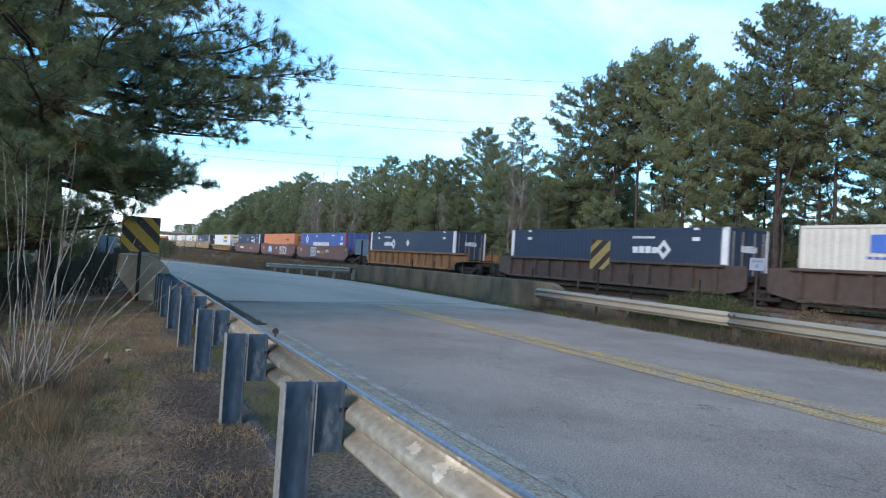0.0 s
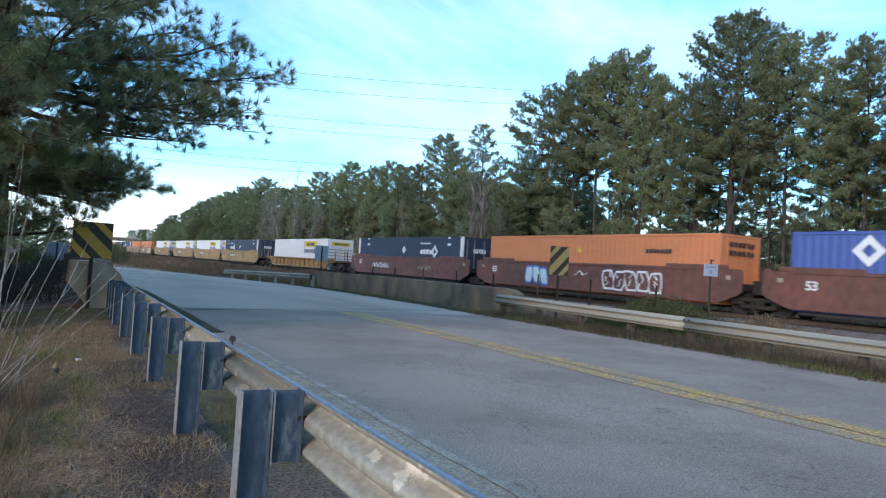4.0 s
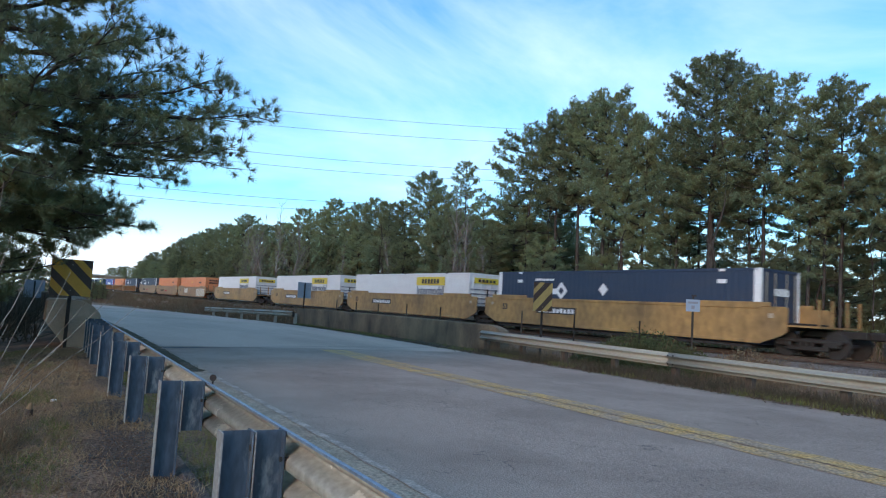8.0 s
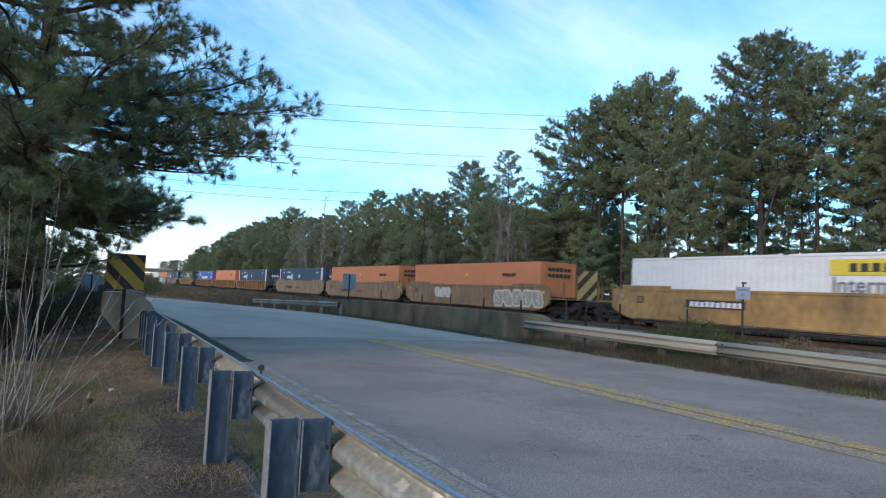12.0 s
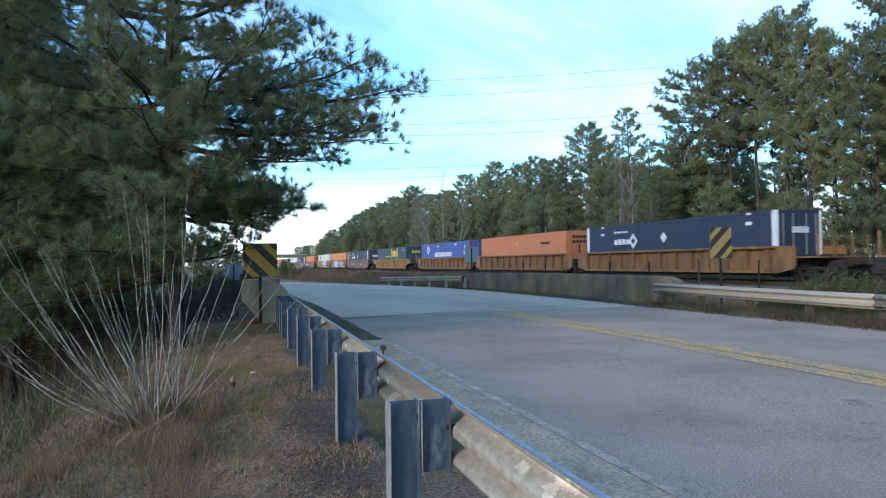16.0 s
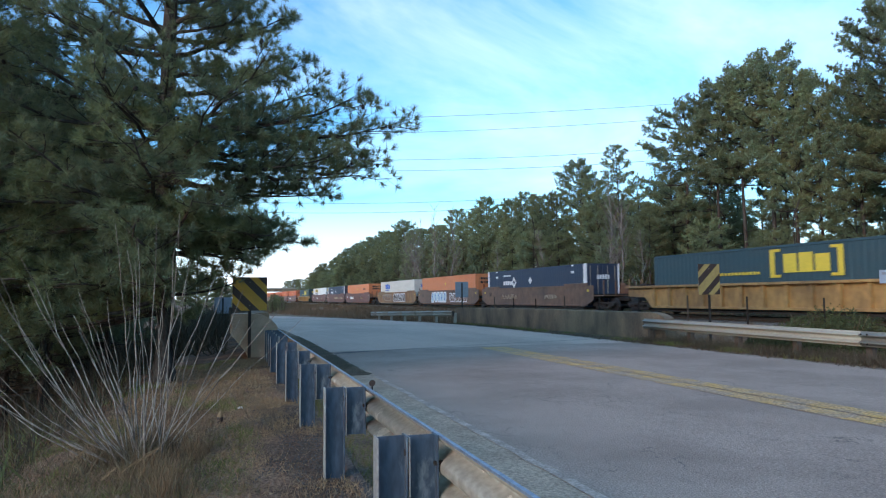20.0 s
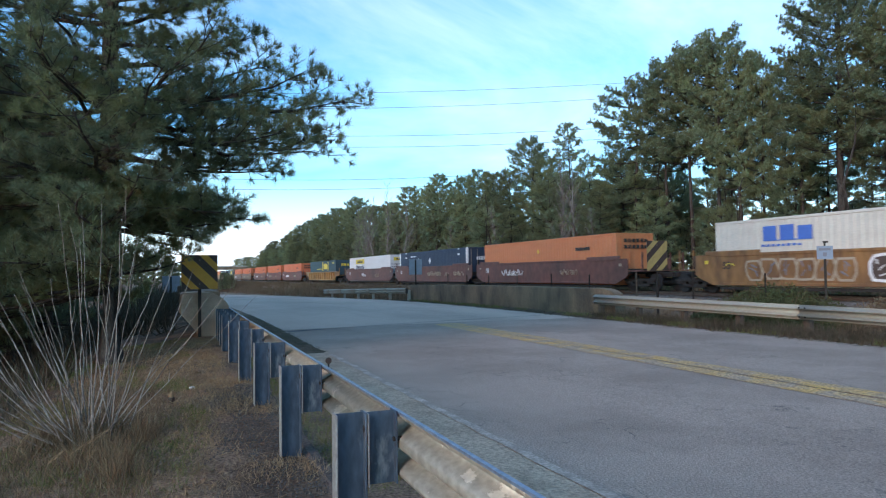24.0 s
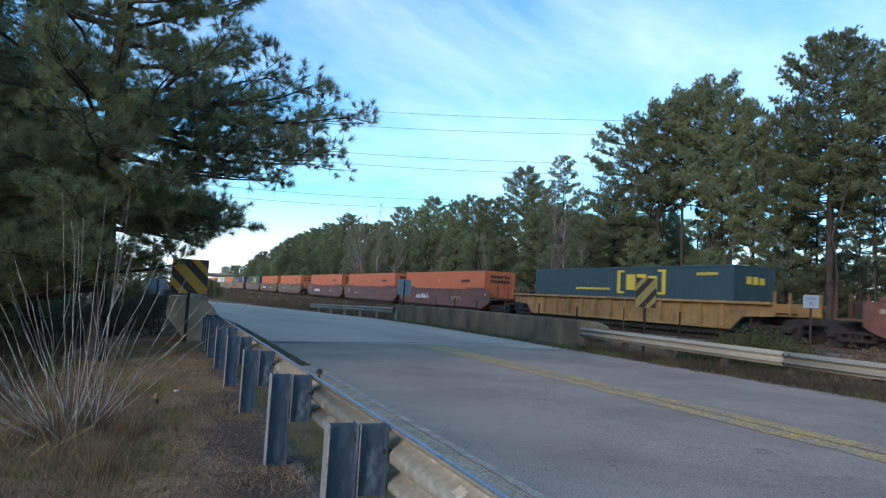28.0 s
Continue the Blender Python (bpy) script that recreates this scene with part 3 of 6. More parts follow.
def container(kind, y0=-5.2):
    """A 53-foot container; y runs towards the rear of the train, the seen side looks to -x."""
    main = {"orange": "orange", "redorange": "redorange", "navy": "navy", "navyf": "navy", "slate": "slate", "jb": "white", "csxw": "cream", "green": "green", "blue": "blue", "plain": "white"}[kind]
    words = {"orange": "plain orange corrugated steel shipping container", "redorange": "deep red-orange corrugated steel shipping container", "navy": "navy blue shipping container with white end posts and diamonds", "navyf": "navy blue shipping container with a white name mark near its front", "slate": "dark slate blue shipping container with white marks",
             "jb": "white shipping container with yellow panel and grey lettering", "csxw": "cream white shipping container with blue marks", "green": "dark teal shipping container with yellow marks",
             "blue": "bright blue shipping container with white marks and red ends", "plain": "plain white shipping container"}[kind]
    c = empty("shipping_container")
    tagged(c, words, "shipping container", "containers on the train")
    h = CL / 2
    w = CW / 2
    z0, z1 = CZ, CZ + CH
    bm = bmesh.new()
    corrugated(bm, -w + 0.02, -h + 0.16, h - 0.16, z0 + 0.16, z1 - 0.11, 0.31, 0.010 if main in ("navy", "slate", "green") else 0.016, -1)
    part("side_wall", bm, P[main], c)
    bm = bmesh.new()
    corrugated(bm, w - 0.02, -h + 0.16, h - 0.16, z0 + 0.16, z1 - 0.11, 0.31, 0.035, 1)
    part("side_wall", bm, P[main], c)
    part("roof", boxes((-w + 0.03, w - 0.03, -h + 0.05, h - 0.05, z1 - 0.06, z1 - 0.02)), P[main], c)
    part("floor_frame", boxes((-w, w, -h, h, z0, z0 + 0.16, 0.015)), P[main], c)
    for x in (-w, w - 0.09):
        part("top_rail", boxes((x, x + 0.09, -h + 0.14, h - 0.14, z1 - 0.115, z1, 0.012)), P[main], c)
    bm = boxes((-w + 0.03, w - 0.03, h - 0.09, h - 0.03, z0 + 0.1, z1 - 0.08))
    part("rear_wall", bm, P[main], c)
    endc = {"navy": "navy", "navyf": "navy", "slate": "slate", "jb": "white", "csxw": "cream"}.get(kind, main)
    e = part("door", boxes((-w + 0.1, -0.01, -h + 0.02, -h + 0.08, z0 + 0.16, z1 - 0.1, 0.01)), P[endc], c)
    for x in (-0.95, -0.38):
        bm = bmesh.new()
        add_cyl(bm, (x, -h - 0.015, z0 + 0.2), (x, -h - 0.015, z1 - 0.15), 0.022, seg=6)
        part("lock_rod", bm, M_galv if kind in ("navy", "navyf", "slate", "blue") else P[main], e)
    e = part("door", boxes((0.01, w - 0.1, -h + 0.02, -h + 0.08, z0 + 0.16, z1 - 0.1, 0.01)), P[endc], c)
    for x in (0.38, 0.95):
        bm = bmesh.new()
        add_cyl(bm, (x, -h - 0.015, z0 + 0.2), (x, -h - 0.015, z1 - 0.15), 0.022, seg=6)
        part("lock_rod", bm, M_galv if kind in ("navy", "navyf", "slate", "blue") else P[main], e)
    part("door_header", boxes((-w + 0.1, w - 0.1, -h, -h + 0.1, z1 - 0.11, z1, 0.01)), P[endc], c)
    post = {"navy": "mark_white", "navyf": "mark_white", "slate": "mark_white", "blue": "mark_red"}.get(kind, main)
    for x in (-w, w - 0.12):
        for y, k in ((-h, post), (h - 0.16, post if kind != "blue" else main)):
            part("corner_post", boxes((x, x + 0.12, y, y + (0.30 if post != main else 0.16), z0 + 0.1, z1 - 0.0, 0.012)), P[k], c)
    if kind in ("navy", "navyf", "slate"):
        yn = -4.15 if kind == "navyf" else 3.3
        bars(c, "name_mark", "mark_white", yn, yn + 1.7, 2.02, 2.36, 4, gap=0.18)
        diamond(c, "mark_white", yn - 0.38, 2.2, 0.46, hole=0.2)
        diamond(c, "mark_white", 0.0, 2.3, 0.3)
        for y in (6.25, -6.4):
            plaque(c, "placard", "mark_white", y - 0.2, y + 0.2, 2.62, 2.78)
            plaque(c, "placard", "mark_white", y - 0.14, y + 0.14, z1 - 0.12, z1 - 0.02, x=-w - 0.012)
        bars(c, "number_mark", "mark_white", yn + 0.2, yn + 1.7, 2.72, 2.84, 9, seed=4)
        bars(c, "end_mark", "mark_white", -0.5, 0.5, 2.2, 2.5, 5, x=-w - 0.012).matrix_basis = pose(0, -h + w - 0.02, 0, 0, 0, 90)
    if kind == "jb":
        p = plaque(c, "name_panel", "mark_yellow", y0 - 0.1, y0 + 3.5, 2.42, 2.98, label="yellow name panel with dark bars")
        part("dark_mark", comb(y0 + 0.6, y0 + 2.9, 2.53, 2.84, 6, 0.3, -w - 0.022, 5), P["mark_dark"], p)
        lettering("Intermodal", 0.78, "mark_grey", c, y0 + 1.7, 2.05)
        q = part("end_panel", boxes((-0.95, 0.95, -h - 0.03, -h - 0.012, 2.6, 2.95)), P["mark_yellow"], c, "yellow-green panel on the doors")
        part("dark_mark", comb(-0.7, 0.7, 2.68, 2.86, 5, 0.3, -w - 0.026, 5), P["mark_dark"], q).matrix_basis = pose(0, -h + w - 0.012, 0, 0, 0, 90)
        for i in range(4):
            part("door_rib", boxes((-w + 0.12, w - 0.12, -h - 0.03, -h + 0.02, 1.35 + i * 0.28, 1.41 + i * 0.28)), P["mark_grey"], c)
        for y in (-5.5, 0, 5.5):
            part("lifting_lug", boxes((-w - 0.02, -w + 0.08, y - 0.1, y + 0.1, z1 - 0.04, z1 + 0.05)), P["mark_dark"], c)
    if kind == "csxw":
        bars(c, "name_mark", "mark_blue", 3.1, 5.6, 2.25, 2.9, 3, gap=0.2)
        bars(c, "small_mark", "mark_blue", 3.6, 5.6, 2.02, 2.12, 8, gap=0.3)
        bars(c, "end_mark", "mark_blue", -0.6, 0.6, 2.3, 2.7, 3, x=-w - 0.012).matrix_basis = pose(0, -h + w - 0.02, 0, 0, 0, 90)
    if kind == "green":
        for y, s in ((-0.35, 1), (-3.8, -1)):
            b = bmesh.new()
            add_box(b, -w - 0.018, -w - 0.006, y - 0.13, y + 0.13, 1.8, 3.05)
            add_box(b, -w - 0.018, -w - 0.006, min(y, y - s * 0.45), max(y, y - s * 0.45), 2.93, 3.05)
            add_box(b, -w - 0.018, -w - 0.006, min(y, y - s * 0.45), max(y, y - s * 0.45), 1.8, 1.92)
            part("bracket_mark", b, P["mark_yellow"], c)
        bars(c, "name_mark", "mark_yellow", -3.3, -0.85, 2.0, 2.85, 3, gap=0.14)
        bars(c, "small_mark", "mark_yellow", 0.4, 3.6, 1.98, 2.12, 14, gap=0.3)
        bars(c, "small_mark", "mark_yellow", -7.2, -5.9, 2.75, 2.9, 6, gap=0.3)
        bars(c, "end_mark", "mark_yellow", -0.6, 0.6, 2.4, 2.75, 3, x=-w - 0.012).matrix_basis = pose(0, -h + w - 0.02, 0, 0, 0, 90)
    if kind == "blue":
        bars(c, "name_mark", "mark_white", -2.7, 3.1, 1.74, 2.25, 14, gap=0.22, seed=3)
        diamond(c, "mark_white", 5.5, 2.55, 0.55, hole=0.24)
        for y in (-6.75,):
            lettering("53", 0.55, "mark_white", c, y, 2.6)
            plaque(c, "placard", "mark_white", y - 0.4, y + 0.4, 1.85, 2.2)
        plaque(c, "placard", "mark_white", -4.4, -3.5, 2.9, 3.0)
        plaque(c, "placard", "mark_white", 1.6, 2.1, 2.8, 2.95)
        part("red_end", boxes((-w + 0.02, w - 0.02, -h - 0.012, -h + 0.0, z0 + 0.1, z0 + 0.5)), P["mark_red"], c)
    if kind in ("orange", "redorange"):
        bars(c, "number_mark", "mark_dark", -5.6, -4.1, 2.35, 2.55, 7, gap=0.2, seed=2)
        diamond(c, "mark_yellow", 0.2, 2.45, 0.16)
        for z in (2.35, 2.7):
            bars(c, "end_mark", "mark_dark", -0.85, 0.85, z, z + 0.22, 6, gap=0.25, x=-w - 0.012).matrix_basis = pose(0, -h + w - 0.02, 0, 0, 0, 90)
    return c


# -- well cars
MESH = {}


def cached(key, maker):
    if key not in MESH:
        bm, m, sm = maker()
        me = bpy.data.meshes.new(key[0])
        bm.to_mesh(me)
        bm.free()
        me.materials.append(m)
        if sm:
            me.polygons.foreach_set("use_smooth", [True] * len(me.polygons))
        MESH[key] = me
    return MESH[key]


def wheel_bm():
    bm = bmesh.new()
    add_cyl(bm, (-0.07, 0, 0), (0.07, 0, 0), 0.46, 0.45, 20)
    add_cyl(bm, (0.05, 0, 0), (0.085, 0, 0), 0.485, 0.485, 20)
    add_cyl(bm, (-0.12, 0, 0), (-0.06, 0, 0), 0.14, 0.16, 12)
    return bm, M_wheel, False


def truck_frame_bm():
    bm = bmesh.new()
    add_box(bm, -0.12, 0.12, -1.25, 1.25, 0.52, 0.66, 0.03)
    add_box(bm, -0.13, 0.13, -0.62, 0.62, 0.24, 0.4, 0.03)
    for y in (-0.66, 0.66):
        add_box(bm, -0.1, 0.1, y - 0.09, y + 0.09, 0.26, 0.6, 0.02)
    for y in (-0.95, 0.95):
        add_box(bm, -0.14, 0.14, y - 0.19, y + 0.19, 0.38, 0.6, 0.04)
    for y in (-0.22, 0, 0.22):
        add_cyl(bm, (-0.08, y, 0.38), (-0.08, y, 0.54), 0.08, seg=8)
    return bm, M_steel, False


def truck(parent, y):
    """A bogie: two side frames, a bolster, two axles and four wheels."""
    t = part("truck", boxes((-1.0, 1.0, y - 0.2, y + 0.2, 0.42, 0.68, 0.03)), M_steel, parent)
    for x in (-1.0, 1.0):
        shared("side_frame", cached(("side_frame",), truck_frame_bm), t, (x, y, 0), (0, 0, 0 if x < 0 else 180))
    for a in (-0.9, 0.9):
        bm = bmesh.new()
        add_cyl(bm, (-0.8, y + a, 0.46), (0.8, y + a, 0.46), 0.085, seg=8)
        part("axle", bm, M_wheel, t)
        for x in (-0.76, 0.76):
            shared("wheel", cached(("wheel",), wheel_bm), t, (x, y + a, 0.46), (0, 0, 0 if x < 0 else 180))
    return t


def well_car(style, color, front_end, rear_end, seed):
    """One well of a container car; style smooth, ribbed or low. y runs to the rear."""
    words = {"car_yellow": "dusty yellow steel", "car_tan": "faded tan steel", "car_rust": "orange-brown rusty steel", "car_brown": "rust-brown steel", "car_dark": "sooty dark brown steel", "car_red": "red-oxide steel"}[color]
    c = empty("well_car")
    tagged(c, words + " railway well car with " + {"smooth": "smooth sides", "ribbed": "ribbed sides", "low": "low ribbed sides"}[style], "railway car", "cars of the train")
    m = P[color]
    h = CL / 2
    top = {"smooth": 1.76, "ribbed": 1.58, "low": 1.28}[style]
    bot = 0.38
    w = 1.46
    long = style != "smooth" and front_end and rear_end
    for s in (-1, 1):
        def side():
            bm = bmesh.new()
            x0, x1 = (-w, -w + 0.05) if s < 0 else (w - 0.05, w)
            # side web with sloping ends
            b = h + (2.25 if long else 1.15)
            k = (0.86, 0.25, 0.70) if style == "smooth" else (0.72, 0.12, 0.58)
            if long:
                k = (1.02, 1.55, 0.96)
            pts = [(-b, top - 0.06), (-b, k[0]), (-b + k[1], k[2]), (-h - 0.06, bot), (h + 0.06, bot), (b - k[1], k[2]), (b, k[0]), (b, top - 0.06), (b - 0.1, top), (-b + 0.1, top)]
            lo = [bm.verts.new((x0, y, z)) for y, z in pts]
            hi = [bm.verts.new((x1, y, z)) for y, z in pts]
            bm.faces.new(lo)
            bm.faces.new(hi[::-1])
            for i in range(len(pts)):
                j = (i + 1) % len(pts)
                bm.faces.new((lo[j], lo[i], hi[i], hi[j]))
            bmesh.ops.recalc_face_normals(bm, faces=bm.faces[:])
            xo = -w - 0.16 if s < 0 else w - 0.02
            deep = 0.18
            if style == "smooth":
                xo = -w - 0.03 if s < 0 else w - 0.09
                deep = 0.12
            over = 0.0 if style == "smooth" else 0.07
            reach = b if long else h + 0.1
            add_box(bm, xo - (over if s < 0 else 0), xo + deep + (over if s > 0 else 0), -reach, reach, top - 0.09, top + 0.03, 0.012)
            add_box(bm, xo, xo + deep, -h + 0.5, h - 0.5, bot, bot + 0.12, 0.012)
            if style != "smooth":
                n = 13
                for i in range(n):
                    y = -h + 0.3 + (2 * h - 0.6) * i / (n - 1)
                    add_box(bm, xo, xo + deep, y - 0.08, y + 0.08, bot + 0.12, top - 0.1)
            return bm, m, False
        shared("side_sill", cached(("side_sill", style, color, s, long), side), c)
        if style == "smooth":
            for e in (-1, 1):
                xo = -w - 0.03 if s < 0 else w - 0.05
                y0, y1 = sorted((e * (h + 0.5), e * (h - 2.6)))
                shared("raised_end_sill", cached(("raised_end_sill", color, s, e), lambda: (boxes((xo, xo + 0.08, y0, y1, 1.74, 1.92, 0.03)), m, False)), c)
    shared("well_floor", cached(("well_floor",), lambda: (boxes((-1.4, 1.4, -h + 0.3, h - 0.3, 0.2, 0.3)), M_steel, False)), c)
    for e, is_end in ((-1, front_end), (1, rear_end)):
        y1 = e * (h + 1.1)
        yl = sorted((y1, e * (h + 0.2)))
        # sill and drawbar in dark steel: shade and grime between cars as colour
        part("end_sill", boxes((-w + 0.05, w - 0.05, yl[0], yl[1], 0.92, 1.2, 0.02)), M_steel, c)
        reach = e * (h + (3.3 if is_end else 1.55))
        yc = sorted((y1, reach))
        part("drawbar", boxes((-0.25, 0.25, yc[0], yc[1], 0.74, 1.0, 0.03)), M_steel, c)
        if is_end:
            truck(c, e * (h + 1.65))
            p = part("end_platform", boxes((-w + 0.05, w - 0.05, *sorted((e * (h + 2.3), e * (h + 1.15))), 1.05, 1.12)), m, c)
            for x in (-w + 0.08, -0.5, 0.5, w - 0.08):
                bm = bmesh.new()
                yy = e * (h + 2.25)
                add_box(bm, x - 0.035, x + 0.035, yy - 0.035, yy + 0.035, 1.1, 2.05)
                part("hand_rail_post", bm, m, p)
            part("coupler", boxes((-0.16, 0.16, *sorted((e * (h + 3.3), e * (h + 3.62))), 0.72, 1.02, 0.05)), M_steel, c)
            if e > 0:
                part("brake_box", boxes((-0.9, 0.2, h + 1.3, h + 1.9, 1.12, 1.75, 0.04)), M_steel, c)
        elif e > 0:
            truck(c, h + 1.55)
            part("articulation_frame", boxes((-0.9, 0.9, h + 1.15, h + 1.95, 0.78, 1.35, 0.04)), M_steel, c)
            for x in (-1.2, -0.6, 0.6, 1.2):
                part("hand_rail_post", boxes((x - 0.03, x + 0.03, h + 1.3, h + 1.36, 1.1, 2.2)), M_steel, c)
    return c


def graffiti(c, key, y0, y1, z0, z1, seed):
    """Sprayed loops along a car side, as thin tubes flattened on it."""
    rnd = random.Random(seed)
    cu = bpy.data.curves.new("spray_mark", "CURVE")
    cu.dimensions, cu.bevel_depth, cu.bevel_resolution = "3D", 0.018, 0
    sp = cu.splines.new("NURBS")
    n = max(8, int((y1 - y0) / 0.055))
    sp.points.add(n - 1)
    for j in range(n):
        yc = y0 + (y1 - y0) * j / (n - 1)
        zz = z0 + (z1 - z0) * (0.5 + 0.5 * math.sin(j * 1.9 + seed)) * rnd.uniform(0.6, 1.0)
        sp.points[j].co = (-1.505, yc + 0.22 * math.cos(j * 1.3) + rnd.uniform(-0.12, 0.12), zz, 1)
    cu.materials.append(P[key])
    t = bpy.data.objects.new("spray_mark", cu)
    scene.collection.objects.link(t)
    bpy.context.view_layer.update()
    me = bpy.data.meshes.new_from_object(t.evaluated_get(bpy.context.evaluated_depsgraph_get()))
    bpy.data.objects.remove(t)
    ob = new("spray_mark", me)
    ob.parent = c
    return ob


# rear end of each container along the track at the start, its kind, the car under it, and whether the car ends in front and behind
TRAIN = [
    (-6.9, "orange", "smooth", "car_red", 1, 0), (16.1, "csxw", "ribbed", "car_dark", 1, 0), (35.5, "navyf", "ribbed", "car_dark", 0, 1), (59.2, "slate", "ribbed", "car_rust", 1, 1),
    (82.3, "blue", "smooth", "car_red", 1, 0), (101.6, "orange", "smooth", "car_red", 0, 0), (120.9, "navyf", "smooth", "car_red", 0, 1),
    (144.3, "jb", "low", "car_yellow", 1, 1),
    (167.5, "navy", "smooth", "car_yellow", 1, 0), (186.8, "jb", "smooth", "car_yellow", 0, 0), (206.1, "jb", "smooth", "car_yellow", 0, 1),
    (229.5, "jb", "smooth", "car_yellow", 1, 1),
    (252.9, "orange", "smooth", "car_tan", 1, 0), (272.1, "orange", "smooth", "car_tan", 0, 0), (291.3, "slate", "smooth", "car_tan", 0, 1),
    (314.7, "navy", "ribbed", "car_rust", 1, 0), (333.9, "orange", "ribbed", "car_rust", 0, 0), (353.1, "blue", "ribbed", "car_rust", 0, 1),
    (376.4, "green", "ribbed", "car_yellow", 1, 1),
    (399.8, "navy", "smooth", "car_brown", 1, 0), (419.1, "orange", "smooth", "car_brown", 0, 0), (438.4, "csxw", "smooth", "car_rust", 0, 1),
    (461.8, "orange", "smooth", "car_red", 1, 0), (481.1, "navy", "smooth", "car_red", 0, 0), (500.4, "jb", "smooth", "car_red", 0, 1),
    (523.7, "green", "ribbed", "car_yellow", 1, 1),
    (547.0, "redorange", "smooth", "car_red", 1, 0), (566.3, "redorange", "smooth", "car_red", 0, 0), (585.6, "redorange", "smooth", "car_red", 0, 1),
    (608.9, "redorange", "smooth", "car_brown", 1, 0), (628.2, "redorange", "smooth", "car_brown", 0, 0), (647.5, "green", "smooth", "car_brown", 0, 1),
    (670.8, "navy", "smooth", "car_tan", 1, 0), (690.0, "orange", "smooth", "car_tan", 0, 0), (709.2, "jb", "smooth", "car_tan", 0, 1),
    (732.5, "orange", "smooth", "car_red", 1, 0), (751.7, "navy", "smooth", "car_red", 0, 0), (770.9, "orange", "smooth", "car_red", 0, 1),
]
def bubble_letters(c, y0, y1, z0, z1, n):
    """Two rows of fat rounded spray-paint letters: pale fill with a white outline."""
    rnd = random.Random(8)
    for r in range(2):
        for k in range(n):
            y, z = y1 - (y1 - y0) * (k + 0.5) / n, z0 + (z1 - z0) * (r * 0.5 + 0.25)
            ry, rz = (y1 - y0) / n * 0.56, (z1 - z0) * 0.26
            for name, f, x, key in (("outline", 1.0, -1.498, "mark_white"), ("fill", 0.8, -1.503, "mark_steel")):
                bm = bmesh.new()
                vs = [bm.verts.new((x, y + ry * f * math.cos(q * 0.45) * rnd.uniform(0.85, 1.1), z + rz * f * math.sin(q * 0.45) * rnd.uniform(0.85, 1.1))) for q in range(14)]
                fc = bm.faces.new(vs)
                g = bmesh.ops.extrude_face_region(bm, geom=[fc])
                bmesh.ops.translate(bm, vec=(0.004, 0, 0), verts=[v for v in g["geom"] if isinstance(v, bmesh.types.BMVert)])
                bmesh.ops.recalc_face_normals(bm, faces=bm.faces[:])
                letter = part("spray_letter" if name == "outline" else name, bm, P[key], c if name == "outline" else letter)


def wild_letters(c, y0, y1, z0, z1, n, keys, seed):
    """Tall jagged spray-paint letters: outline, fill and inner strokes."""
    rnd = random.Random(seed)
    w = (y1 - y0) / n
    for k in range(n):
        yc, zc = y1 - w * (k + 0.5), (z0 + z1) / 2 + rnd.uniform(-0.04, 0.04)
        ring = [(math.cos(q * math.pi / 5 + 0.3) * rnd.uniform(0.8, 1.12), math.sin(q * math.pi / 5 + 0.3) * rnd.uniform(0.85, 1.08)) for q in range(10)]
        ring = [(max(-1, min(1, a * 1.35)), max(-1, min(1, b * 1.3))) for a, b in ring]
        lean = rnd.uniform(-0.12, 0.2)
        letter = None
        for name, f, x, key in (("spray_letter", 1.0, -1.497, keys[0]), ("fill", 0.8, -1.502, keys[1])):
            bm = bmesh.new()
            fc = bm.faces.new([bm.verts.new((x, yc + (a * f * 0.54 + lean * b) * w, zc + b * f * (z1 - z0) / 2)) for a, b in ring])
            g = bmesh.ops.extrude_face_region(bm, geom=[fc])
            bmesh.ops.translate(bm, vec=(0.004, 0, 0), verts=[v for v in g["geom"] if isinstance(v, bmesh.types.BMVert)])
            bmesh.ops.recalc_face_normals(bm, faces=bm.faces[:])
            ob = part(name, bm, P[key], letter or c)
            letter = letter or ob
        bm = bmesh.new()
        for q in range(3):
            a0, a1 = rnd.uniform(-0.25, 0.25), rnd.uniform(-0.3, 0.3)
            b0 = -0.55 + 0.4 * q
            add_cyl(bm, (-1.504, yc + a0 * w, zc + b0 * (z1 - z0) / 2), (-1.504, yc + a1 * w, zc + (b0 + rnd.uniform(0.3, 0.6)) * (z1 - z0) / 2), 0.03, seg=5)
        part("inner_stroke", bm, P[keys[2]], letter)


